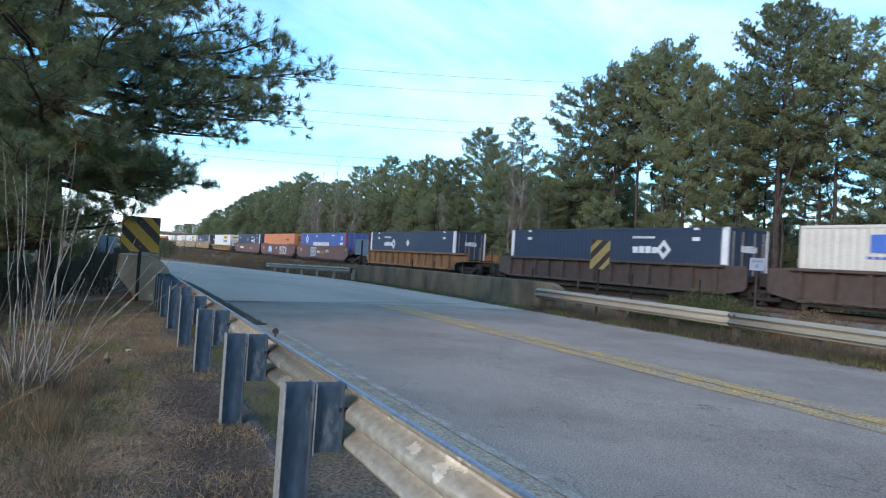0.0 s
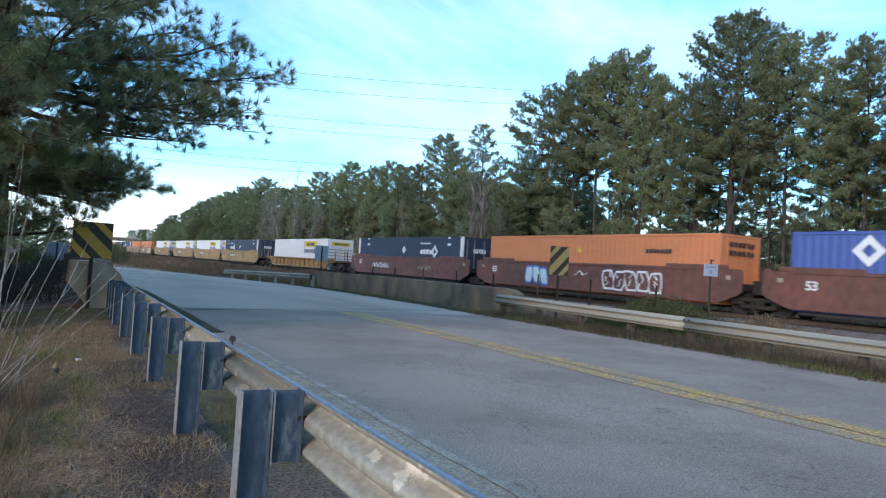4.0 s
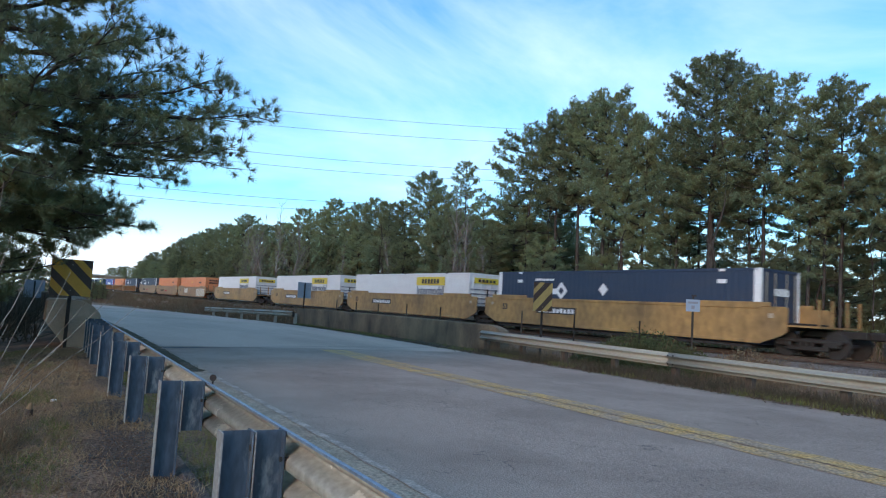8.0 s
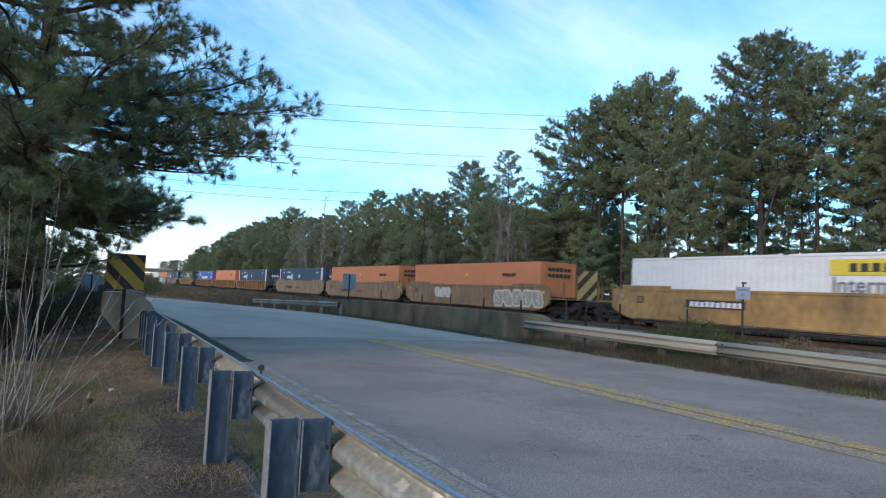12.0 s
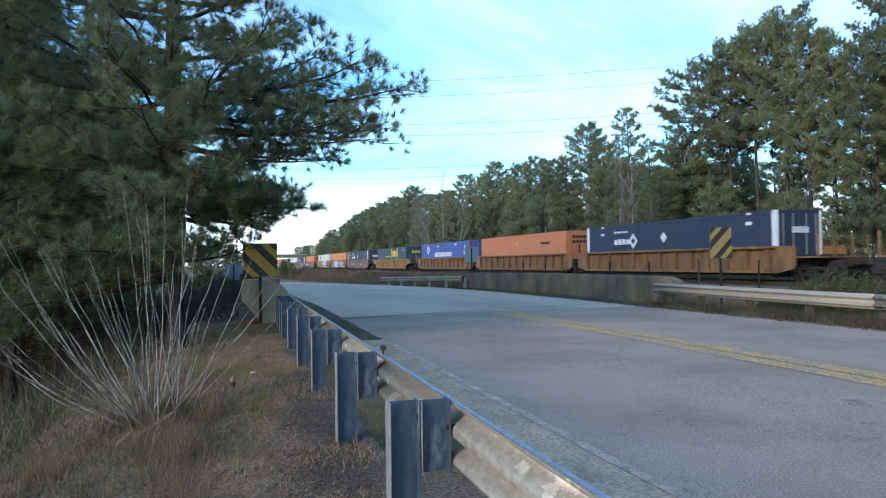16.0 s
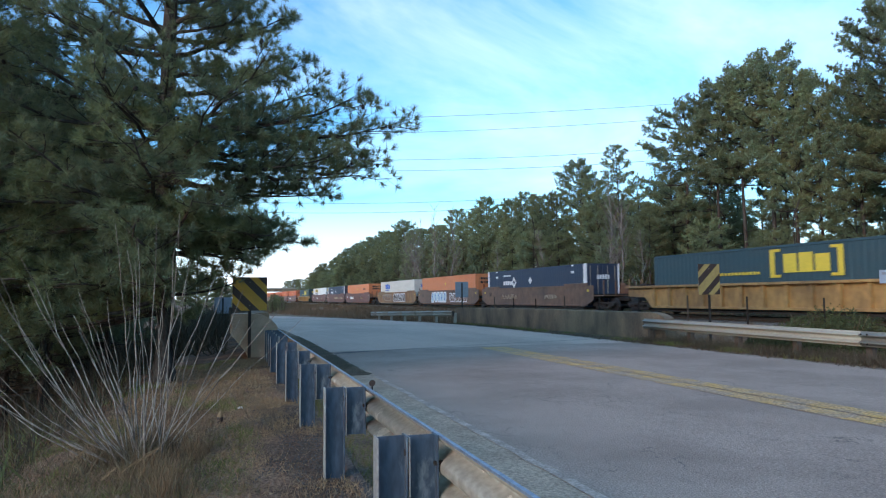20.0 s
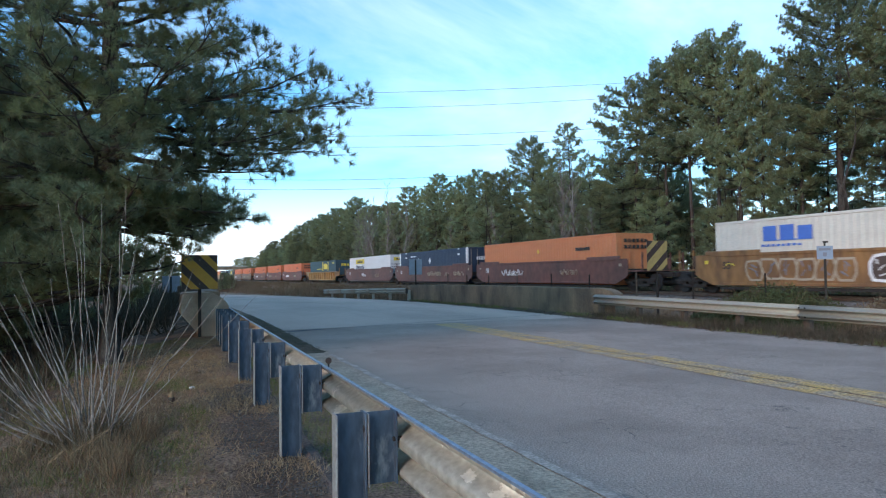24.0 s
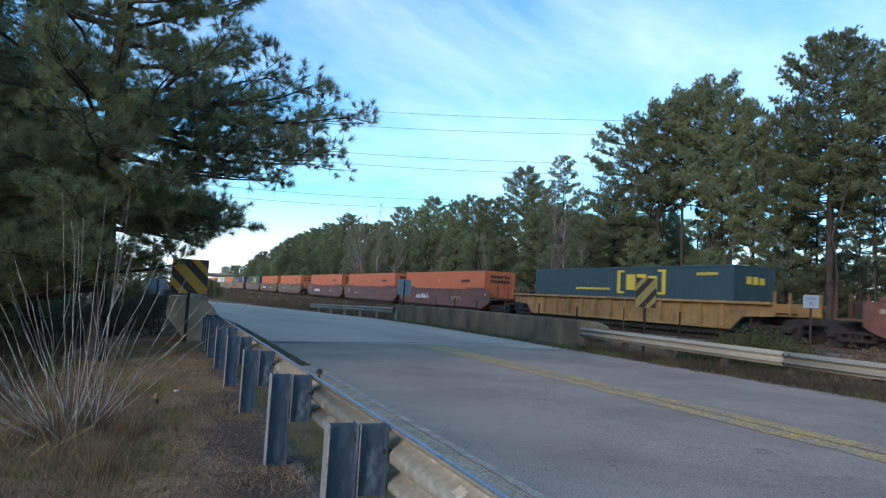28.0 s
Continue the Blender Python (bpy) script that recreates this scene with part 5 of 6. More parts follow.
def pine(seed, H, crown0, R, nb, sub, twigs, needles, length, width, r_trunk, needle_mat, bark, limbs=(), envelope=None, bend=0.012, tw_len=0.16, stubs=0, clumps=0, puff=0.4):
    """A pine: bent tapered trunk, limbs (given ones first) that fork into branches and twigs, needles round the twigs. Returns trunk and crown meshes."""
    rnd, rng = random.Random(seed), np.random.default_rng(seed)
    bm = bmesh.new()
    ph = rnd.uniform(0, 6)
    ax = [Vector((bend * H * math.sin(ph + i * 0.9) * i / 10, bend * H * math.cos(ph * 2 + i * 0.7) * i / 10, H * i / 10)) for i in range(11)]
    limb_rods(bm, [ax[0] - Vector((0, 0, 1.5))] + ax, r_trunk * 1.1, r_trunk * 0.1, 9)

    def trunk_at(z):
        i = min(9, max(0, int(z / H * 10)))
        return ax[i].lerp(ax[i + 1], z / H * 10 - i)

    plan = [(z, a, L, dz) for z, a, L, dz in limbs]
    for k in range(nb):
        f = crown0 + (1 - crown0) * (k + rnd.random() * 0.8) / nb
        g = (f - crown0) / (1 - crown0)
        L = R * rnd.uniform(0.68, 1.0) * math.sqrt(max(0.06, 1 - ((g - 0.35) / 0.68) ** 2))
        a = k * 2.4 + rnd.uniform(-0.5, 0.5)
        z = f * H
        if envelope:
            L = min(L, envelope(a, z))
        if L > 0.25:
            plan.append((z, a, L, L * (0.06 + 0.75 * g + rnd.uniform(-0.12, 0.16))))
    for k in range(stubs):
        z = H * rnd.uniform(0.12, crown0)
        a = rnd.uniform(0, 6.28)
        p = trunk_at(z)
        e = p + Vector((math.cos(a), math.sin(a), rnd.uniform(-0.3, 0.3))) * rnd.uniform(0.3, 1.3)
        limb_rods(bm, [p, e], r_trunk * 0.12, r_trunk * 0.03, 3)
    tw, lines = [], []
    for z, a, L, dz in plan:
        p = trunk_at(z)
        d = Vector((math.cos(a) * L, math.sin(a) * L, dz))
        jig = lambda s: Vector((rnd.uniform(-1, 1), rnd.uniform(-1, 1), rnd.uniform(-0.6, 0.6))) * s
        line = [p + d * (j / 5) + Vector((0, 0, -0.05 * L * math.sin(math.pi * j / 5))) + jig(L * 0.03) * (j > 0) for j in range(6)]
        limb_rods(bm, line, r_trunk * min(0.34, 0.1 + 0.05 * L), r_trunk * 0.03, 5)
        lines.append((line, a, L))
        n = max(2, int(sub * L / R + 0.5))
        for q in range(n):
            j = 0.8 + 4.2 * (q + rnd.random()) / n
            jj = min(4, int(j))
            base = line[jj].lerp(line[jj + 1], min(1.0, j - jj))
            a2 = a + (1 if q % 2 else -1) * rnd.uniform(0.25, 1.1)
            bl = max(0.3, L * rnd.uniform(0.18, 0.36)) * (1.15 - 0.1 * j)
            d2 = Vector((math.cos(a2), math.sin(a2), dz / L * 0.4 + rnd.uniform(-0.25, 0.75))).normalized()
            end = base + d2 * bl
            mid = base.lerp(end, 0.5) + jig(bl * 0.08)
            limb_rods(bm, [base, mid, end], r_trunk * 0.05, r_trunk * 0.015, 3)
            tl = max(tw_len, bl * 0.35)
            tw.append((mid, end + d2 * tl * 0.6))
            for _ in range(twigs):
                u = rnd.uniform(0.15, 1.0)
                b0 = base.lerp(mid, u * 2) if u < 0.5 else mid.lerp(end, u * 2 - 1)
                d3 = (d2 * 0.7 + Vector((rnd.gauss(0, 0.7), rnd.gauss(0, 0.7), rnd.gauss(0.35, 0.55)))).normalized()
                tw.append((b0, b0 + d3 * tl * rnd.uniform(0.6, 1.2)))
        tw.append((line[4], line[5] + d.normalized() * tw_len))
    # tufts that stand up from the limbs and round out the crown
    far = [q for q in lines if q[2] > 0.5 * R] or lines
    for k in range(clumps):
        line, a, L = rnd.choice(lines if k % 3 else far)
        u = rnd.uniform(1.2, 5.0)
        i = min(4, int(u))
        b0 = line[i].lerp(line[i + 1], u - i)
        c = b0 + Vector((rnd.gauss(0, puff), rnd.gauss(0, puff), rnd.gauss(0.15, puff * 0.8)))
        limb_rods(bm, [b0, c], r_trunk * 0.04, r_trunk * 0.015, 3)
        for _ in range(8):
            d3 = Vector((math.cos(a) * 0.35 + rnd.gauss(0, 0.8), math.sin(a) * 0.35 + rnd.gauss(0, 0.8), rnd.gauss(0.45, 0.7))).normalized()
            tw.append((c, c + d3 * max(tw_len, puff * 0.7) * rnd.uniform(0.7, 1.3)))
    tm = bpy.data.meshes.new("trunk")
    bm.to_mesh(tm)
    bm.free()
    tm.materials.append(bark)
    tm.polygons.foreach_set("use_smooth", [True] * len(tm.polygons))
    return tm, tri_mesh("crown", tufts(tw, needles, length, width, rng), needle_mat), tw, twig_mesh(tw, 0.012, rng, bark)


def loblolly(seed, H, crown0, R, nb, needles, length, width, r_trunk, needle_mat, bark, tiers=0.0, sparse=1.0, stubs=8, per_twig=5):
    """A tall pine: bare tapered trunk, rounded crown of curved limbs whose forks end in round tufts of needles."""
    rnd, rng = random.Random(seed), np.random.default_rng(seed)
    bm = bmesh.new()
    ph = rnd.uniform(0, 6)
    ax = [Vector((0.008 * H * math.sin(ph + i * 0.8) * i / 10, 0.008 * H * math.cos(ph * 2 + i * 0.7) * i / 10, H * 0.97 * i / 10)) for i in range(11)]
    limb_rods(bm, [ax[0] - Vector((0, 0, 1.2))] + ax, r_trunk * 1.1, r_trunk * 0.12, 8)

    def trunk_at(z):
        i = min(9, max(0, int(z / H / 0.097)))
        return ax[i].lerp(ax[i + 1], min(1.0, z / H / 0.097 - i))

    for k in range(stubs):
        z = H * rnd.uniform(0.15, crown0 + 0.05)
        a, p = rnd.uniform(0, 6.28), trunk_at(z)
        limb_rods(bm, [p, p + Vector((math.cos(a), math.sin(a), rnd.uniform(-0.25, 0.25))) * rnd.uniform(0.4, 1.6)], r_trunk * 0.12, r_trunk * 0.03, 3)
    tw = []
    for k in range(nb):
        g = (k + rnd.random()) / nb
        if tiers:
            g = (math.floor(g * tiers) + 0.35 * rnd.random()) / tiers
        a = k * 2.4 + rnd.uniform(-0.4, 0.4)
        lump = 0.86 + 0.34 * noise.noise((math.cos(a) * 1.3 + seed, math.sin(a) * 1.3, g * 3.0))
        L = R * lump * rnd.uniform(0.8, 1.0) * min(1.0, 0.62 + 1.3 * g) * math.sqrt(max(0.02, 1 - g**2.6))
        z = H * (crown0 + (0.95 - crown0) * g)
        p = trunk_at(z)
        rise = L * (0.04 + 0.62 * g + rnd.uniform(-0.08, 0.1)) if not tiers else L * (0.02 + 0.4 * g)
        rise = min(rise, max(0.1, H * 0.985 - p.z))
        d = Vector((math.cos(a) * L, math.sin(a) * L, rise))
        line = [p + d * (j / 4) + Vector((rnd.uniform(-1, 1), rnd.uniform(-1, 1), 0)) * 0.03 * L * (j > 0) - Vector((0, 0, 0.10 * L * math.sin(math.pi * j / 4))) for j in range(5)]
        limb_rods(bm, line, min(0.06, 0.02 + 0.01 * L), 0.008, 4)
        n = max(4, int((5 + 5.6 * L) * sparse))
        for q in range(n):
            u = 0.28 + 0.72 * (q + rnd.random()) / n
            i = min(3, int(u * 4))
            b0 = line[i].lerp(line[i + 1], min(1.0, u * 4 - i))
            a2 = a + (1 if q % 2 else -1) * rnd.uniform(0.15, 1.15)
            bl = 0.4 + L * rnd.uniform(0.12, 0.34) * (1.2 - u)
            d2 = Vector((math.cos(a2), math.sin(a2), rnd.uniform(0.05, 0.75) if not tiers else rnd.uniform(0.0, 0.35))).normalized()
            e = b0 + d2 * bl
            limb_rods(bm, [b0, e], 0.012, 0.005, 3)
            for _ in range(per_twig):
                c = b0.lerp(e, rnd.uniform(0.3, 1.0) ** 0.7)
                d3 = (d2 * 0.5 + Vector((rnd.gauss(0, 0.55), rnd.gauss(0, 0.55), rnd.gauss(0.45, 0.4)))).normalized()
                tw.append((c, c + d3 * rnd.uniform(0.15, 0.4)))
    tm = bpy.data.meshes.new("trunk")
    bm.to_mesh(tm)
    bm.free()
    tm.materials.append(bark)
    tm.polygons.foreach_set("use_smooth", [True] * len(tm.polygons))
    return tm, tri_mesh("crown", tufts(tw, needles, length, width, rng, 0.5, 0.62, 0.15, 0.6), needle_mat)


def cones(meshes_twigs, tree, n, seed):
    """Small dark cones near the twig ends."""
    rnd = random.Random(seed)
    bm = bmesh.new()
    bmesh.ops.create_icosphere(bm, subdivisions=2, radius=0.032)
    for v in bm.verts:
        k = 1 + 0.16 * math.sin(v.co.z * 420)
        v.co = Vector((v.co.x * k, v.co.y * k, v.co.z * 1.5 - 0.02))
    me = bpy.data.meshes.new("cone")
    bm.to_mesh(me)
    bm.free()
    me.materials.append(M_steel)
    for k in range(n):
        a, b = rnd.choice(meshes_twigs)
        c = Vector(a).lerp(Vector(b), rnd.uniform(0.1, 0.6))
        shared("cone", me, tree, tuple(c), (rnd.uniform(-40, 40), rnd.uniform(-40, 40), 0))


def plant(name, meshes, m, label, category, group=""):
    t = empty(name, m)
    tagged(t, label, category, group)
    shared("trunk", meshes[0], t)
    if meshes[1] is not None:
        shared("crown", meshes[1], t)
    if len(meshes) > 3:
        shared("twig_work", meshes[3], t)
    return t


def stuff(name, v, material, label, category):
    return tagged(new(name, tri_mesh(name, v, material)), label, category, kind="stuff")


def scatter(rng, n, x0, x1, y0, y1, keep=None):
    """n places on the ground in a rectangle, thinned by keep(x, y)."""
    out = []
    while len(out) < n:
        x, y = rng.uniform(x0, x1), rng.uniform(y0, y1)
        if keep is None or keep(x, y):
            out.append((x, y, ground_z(x, y)))
    return np.array(out)


def tussocks(rng, pts, blades, length, width, lean=0.45, spread=0.06):
    """Blades of grass standing in tufts at points."""
    u = np.repeat(np.arange(len(pts)), blades)
    base = pts[u] + rng.normal(0, 1, (len(u), 3)) * np.array([spread, spread, 0])
    d = unit(rng.normal(0, lean, (len(u), 3)) + np.array([0, 0, 1.0]))
    return spikes(base, d, length * rng.uniform(0.4, 1.1, (len(u), 1)), width, rng)


# ---- the big pine by the road ----
def room(a, z):
    """How far limbs may reach: less towards the road low down."""
    toward = max(0.0, math.cos(a + 0.3))
    lim = np.interp(z, [0, 2.9, 3.3, 4.2, 5.0, 5.7, 6.3, 7.5, 9, 12, 16], [0.0, 0.2, 1.7, 1.6, 2.6, 3.2, 2.9, 2.0, 1.9, 1.7, 0.8])
    free = np.interp(z, [0, 1.6, 2.5, 6, 9, 13, 16], [0.0, 1.6, 3.6, 4.0, 3.4, 2.4, 0.8])
    return float(lim * 0.88 * toward + free * (1 - toward))


BIG = [(4.0, -0.35, 1.8, -0.25), (3.95, -0.6, 1.6, -0.1), (4.0, 0.0, 1.6, -0.2), (4.4, -0.3, 2.62, -0.45), (4.35, -0.6, 2.42, -0.4), (4.5, -0.05, 2.42, -0.45), (4.2, -0.4, 2.32, -0.3), (4.15, -0.15, 2.22, -0.3), (5.3, -0.25, 3.72, 0), (5.25, -0.55, 3.52, 0.05), (5.5, -0.1, 3.62, -0.1), (5.35, -0.42, 3.82, -0.3),
       (6.15, -0.32, 4.17, 0.1), (6.25, -0.5, 3.62, 0.3), (6.2, -0.12, 3.62, 0.2), (6.8, -0.3, 3.02, 0.4), (7.5, -0.4, 2.15, 0.5), (8.1, -0.2, 2.05, 0.6), (5.4, 2.9, 3.6, -0.1), (4.4, 2.7, 3.2, -0.4), (6.4, 3.1, 3.2, 0.8), (7.6, 2.8, 2.8, 1),
       (3.4, 2.9, 2.8, -0.4), (2.7, 3.3, 2.4, -0.5), (6, -0.2, 2.92, -0.2), (5.9, -0.6, 2.82, 0), (4.9, -0.35, 2.92, -0.15), (5, -0.1, 2.82, -0.15), (7.2, -0.15, 2.25, 0.2), (7.9, -0.5, 1.95, 0.3), (4, 1.2, 2.2, -0.2), (4.6, 4.2, 2.4, -0.2), (5.2, 5, 2.2, 0), (3.6, 4.6, 1.8, -0.3),
       (3.0, 2.4, 2.6, -0.3), (3.6, 2.2, 2.8, -0.2), (4.2, 2.0, 2.6, -0.2), (4.8, 2.5, 3.0, -0.2), (5.4, 2.2, 3.0, 0), (6.0, 2.6, 3.0, 0.2), (6.6, 2.1, 2.8, 0.3), (3.2, -1.6, 2.0, -0.3), (4.0, -1.8, 2.4, -0.2), (4.8, -1.5, 2.4, -0.1), (5.6, -1.7, 2.6, 0),
       (6.4, -1.5, 2.4, 0.2), (3.4, 3.6, 2.6, -0.3), (4.6, 3.5, 3.0, -0.2), (5.8, 3.6, 3.0, 0.1),
       (3.95, -0.3, 1.8, -0.25), (3.8, -0.1, 1.6, -0.2), (3.8, -0.6, 1.7, -0.2), (3.7, 0.25, 1.3, -0.2), (3.9, -0.45, 2.0, -0.1), (2.9, 2.2, 2.2, -0.3), (2.6, 2.8, 2.2, -0.3), (3.3, -2.2, 2.2, -0.3), (2.8, -2.6, 2.0, -0.3),
       (4.3, -0.2, 1.6, -0.1), (4.25, -0.5, 1.6, -0.05), (4.2, 0.1, 1.5, -0.1), (4.15, -0.9, 1.6, -0.1), (4.2, 0.5, 1.3, -0.1), (4.25, -1.3, 1.6, -0.1), (4.1, -0.35, 1.3, 0.0)]
REACH = [(z - (0.3 if z > 5.9 else 0.0), a, L * (1.0 if abs(a) > 1 else 0.68 if z > 6.5 else 0.99 if z > 5.9 else 0.93 if z > 4.8 else 0.88), dz - (0.15 if abs(a) < 1 else 0.0)) for z, a, L, dz in BIG]
big = pine(3, 15.0, 0.16, 3.6, 92, 14, 7, 46, 0.165, 0.008, 0.225, M_needle, M_bark, REACH, room, bend=0.006, tw_len=0.15, clumps=280, puff=0.28)
big_tree = plant("pine_tree", big, pose(-2.1, 9.7, -1.4), "large dark pine with long needles and cones beside the road", "tree")
cones([q for q in big[2] if q[0].z > 3.0], big_tree, 170, 4)

# ---- shaded wood beside the road ----
LSPEC = [(15, 0.30, 3.0, 36), (17, 0.38, 3.2, 38), (11, 0.2, 2.8, 34)]
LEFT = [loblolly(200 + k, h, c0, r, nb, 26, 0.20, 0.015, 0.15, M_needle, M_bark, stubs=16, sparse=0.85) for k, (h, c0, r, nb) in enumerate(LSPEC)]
# the same shapes for farther off, with haze in the needle colour
LEFT_FAR = [loblolly(210 + k, h, c0, r, nb + 8, 14, 0.30, 0.06, 0.17, M_needle_haze, M_bark, stubs=6) for k, (h, c0, r, nb) in enumerate(LSPEC)]
LP_AT = [(-5.0, 14.5, 2, 0.75), (-6.4, 16.5, 2, 0.85), (-7.6, 14.5, 2, 0.9), (-9.5, 15, 2, 1.0), (-5.8, 20.5, 2, 0.9), (-5.2, 25, 2, 0.8), (-7, 33, 2, 0.95), (-4.9, 18.5, 2, 0.75), (-8.5, 46, 2, 1.0), (-11, 58, 2, 1.1), (-3.9, 15.5, 2, 0.55), (-6.0, 29, 2, 0.8), (-9.5, 52, 2, 0.9), (7.6, 150, 2, 0.42), (8.6, 153, 2, 0.40), (9.3, 148, 2, 0.34), (-10, 62, 2, 0.8), (-13, 72, 2, 0.9), (-9.5, 78, 2, 0.7), (-18, 46, 2, 0.9), (-15.5, 40, 2, 0.8), (-24, 62, 2, 1.0), (-14, 92, 2, 0.9), (-20, 110, 2, 1.0), (-3, 150, 2, 0.75), (-6.5, 165, 2, 0.8), (0, 162, 2, 0.7), (-10, 185, 2, 0.85), (-12, 178, 2, 0.9), (-14, 200, 2, 0.9), (-4, 190, 2, 0.8), (2, 180, 2, 0.6), (-5.6, 9.0, 2, 0.8), (-4.9, 13.6, 2, 0.62), (-7.4, 10.8, 0, 0.9), (-8.2, 7.2, 2, 1.1), (-11, 8, 2, 1.2), (-6.8, 17, 2, 1.0), (-9.5, 9.5, 1, 0.95), (-6.2, 23.5, 2, 0.9), (-9, 30, 2, 1.1), (-8.8, 41, 2, 1.0), (-13, 37, 2, 1.2), (-12, 49, 2, 1.1), (-17, 52, 2, 1.3), (-16, 68, 2, 1.2), (-22, 70, 2, 1.3), (-20, 85, 2, 1.2), (-27, 100, 2, 1.4), (-31, 125, 2, 1.4), (-38, 145, 2, 1.5), (-44, 170, 2, 1.6), (-42, 110, 0, 1.2), (-50, 200, 2, 1.8), (-17, 17, 2, 1.3), (-20, 28, 2, 1.4), (-25, 40, 2, 1.5), (-6.6, 8.6, 2, 1.0), (-9.2, 5.5, 0, 0.95), (-5.9, 14, 2, 0.9), (-8.8, 12, 0, 1.05), (-12, 10, 1, 1.0), (-5.6, 20, 2, 0.85), (-8, 19, 0, 1.0), (-11, 17, 1, 1.05), (-15, 14, 0, 1.1), (-7, 27, 1, 0.9), (-10, 25, 2, 1.1), (-14, 22, 1, 1.0),
         (-7.5, 36, 2, 0.9), (-11, 33, 0, 1.0), (-15, 31, 1, 1.0), (-10, 45, 0, 0.85), (-14.5, 42, 1, 0.95), (-12, 56, 2, 1.0), (-16, 60, 1, 0.9), (-18, 75, 0, 0.9), (-20, 38, 0, 1.1), (-24, 55, 1, 1.1), 
         (-22, 20, 1, 1.2), (-28, 30, 0, 1.2), (-30, 45, 1, 1.2), (-22, 95, 0, 0.9), (-28, 120, 1, 1.0), (-34, 80, 0, 1.1), (-36, 150, 1, 1.0), (-17, 26, 2, 1.2), (-10, 20, 1, 0.9), (-12.5, 27, 0, 0.9)]
for i, (x, y, k, sc) in enumerate(LP_AT):
    if x < -4 and y < 13 and (i % 2 or y < 9):
        continue
    m = Matrix.LocRotScale((x, y, ground_z(x, y) - 0.2), Euler((0, 0, x * 3 + y)), (sc, sc, sc))
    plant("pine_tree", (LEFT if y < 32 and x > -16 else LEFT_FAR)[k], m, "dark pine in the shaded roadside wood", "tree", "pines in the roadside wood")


def thin_trunk(seed, H, r):
    rnd = random.Random(seed)
    bm = bmesh.new()
    ax = [Vector((rnd.uniform(-0.1, 0.1) * i, rnd.uniform(-0.1, 0.1) * i, H * i / 6)) for i in range(7)]
    limb_rods(bm, [Vector((0, 0, -0.6))] + ax, r, r * 0.3, 6)
    for k in range(16):
        i = rnd.randrange(1, 6)
        p = ax[i].lerp(ax[i + 1], rnd.random())
        a = rnd.uniform(0, 6.28)
        e = p + Vector((math.cos(a), math.sin(a), rnd.uniform(0.1, 0.9))) * rnd.uniform(0.4, 1.6)
        limb_rods(bm, [p, p.lerp(e, 0.5) + Vector((0, 0, 0.06)), e], r * 0.25, r * 0.06, 3)
    me = bpy.data.meshes.new("trunk")
    bm.to_mesh(me)
    bm.free()
    me.materials.append(M_bark)
    return me, None


THIN = [thin_trunk(31, 9, 0.07), thin_trunk(32, 11, 0.09), thin_trunk(33, 7, 0.05)]
rs = random.Random(12)
for k in range(46):
    x, y = rs.uniform(-22, -5.2), rs.uniform(4, 34)
    plant("sapling", THIN[k % 3], Matrix.LocRotScale((x, y, ground_z(x, y)), Euler((0, 0, k)), (1, 1, rs.uniform(0.8, 1.2))), "thin dark leafless trunk in the shaded wood", "tree", "thin trunks in the wood")

# ---- wood beyond the railway ----
# kinds: rounded, heavy, medium, slim and sparse, low and full, tiered, high-crowned
FSPEC = [(18, 0.52, 3.9, 54, 0, 1.0), (19, 0.42, 4.4, 82, 0, 1.15), (16, 0.42, 3.3, 48, 0, 1.0), (16, 0.34, 2.3, 40, 0, 0.75), (10, 0.06, 2.7, 40, 0, 1.0), (18, 0.42, 5.2, 44, 9, 1.0), (15, 0.48, 2.6, 36, 0, 1.0)]
FARP = [loblolly(100 + k, h, c0, r, nb, 24, 0.215, 0.026, (0.2, 0.34, 0.2, 0.15, 0.12, 0.22, 0.15)[k], M_needle_haze, M_bark, ti, sp) for k, (h, c0, r, nb, ti, sp) in enumerate(FSPEC)]
FARC = [loblolly(120 + k, h, c0, r, nb, 8, 0.30, 0.07, 0.2, M_needle_haze, M_bark, ti, sp, 4, 4) for k, (h, c0, r, nb, ti, sp) in enumerate(FSPEC)]
rt = random.Random(5)


def far_tree(s, off, k, height, wide=1.0, turn=None):
    p = on_track(s, off - TRACK)
    z = ground_z(p.x, p.y) - 0.2
    f = (height - z) / FSPEC[k][0]
    m = Matrix.LocRotScale((p.x, p.y, z), Euler((0, 0, rt.uniform(0, 6.28) if turn is None else turn)), (f * wide, f * wide, f))
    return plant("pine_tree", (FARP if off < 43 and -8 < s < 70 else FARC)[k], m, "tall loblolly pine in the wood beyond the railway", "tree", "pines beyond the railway")


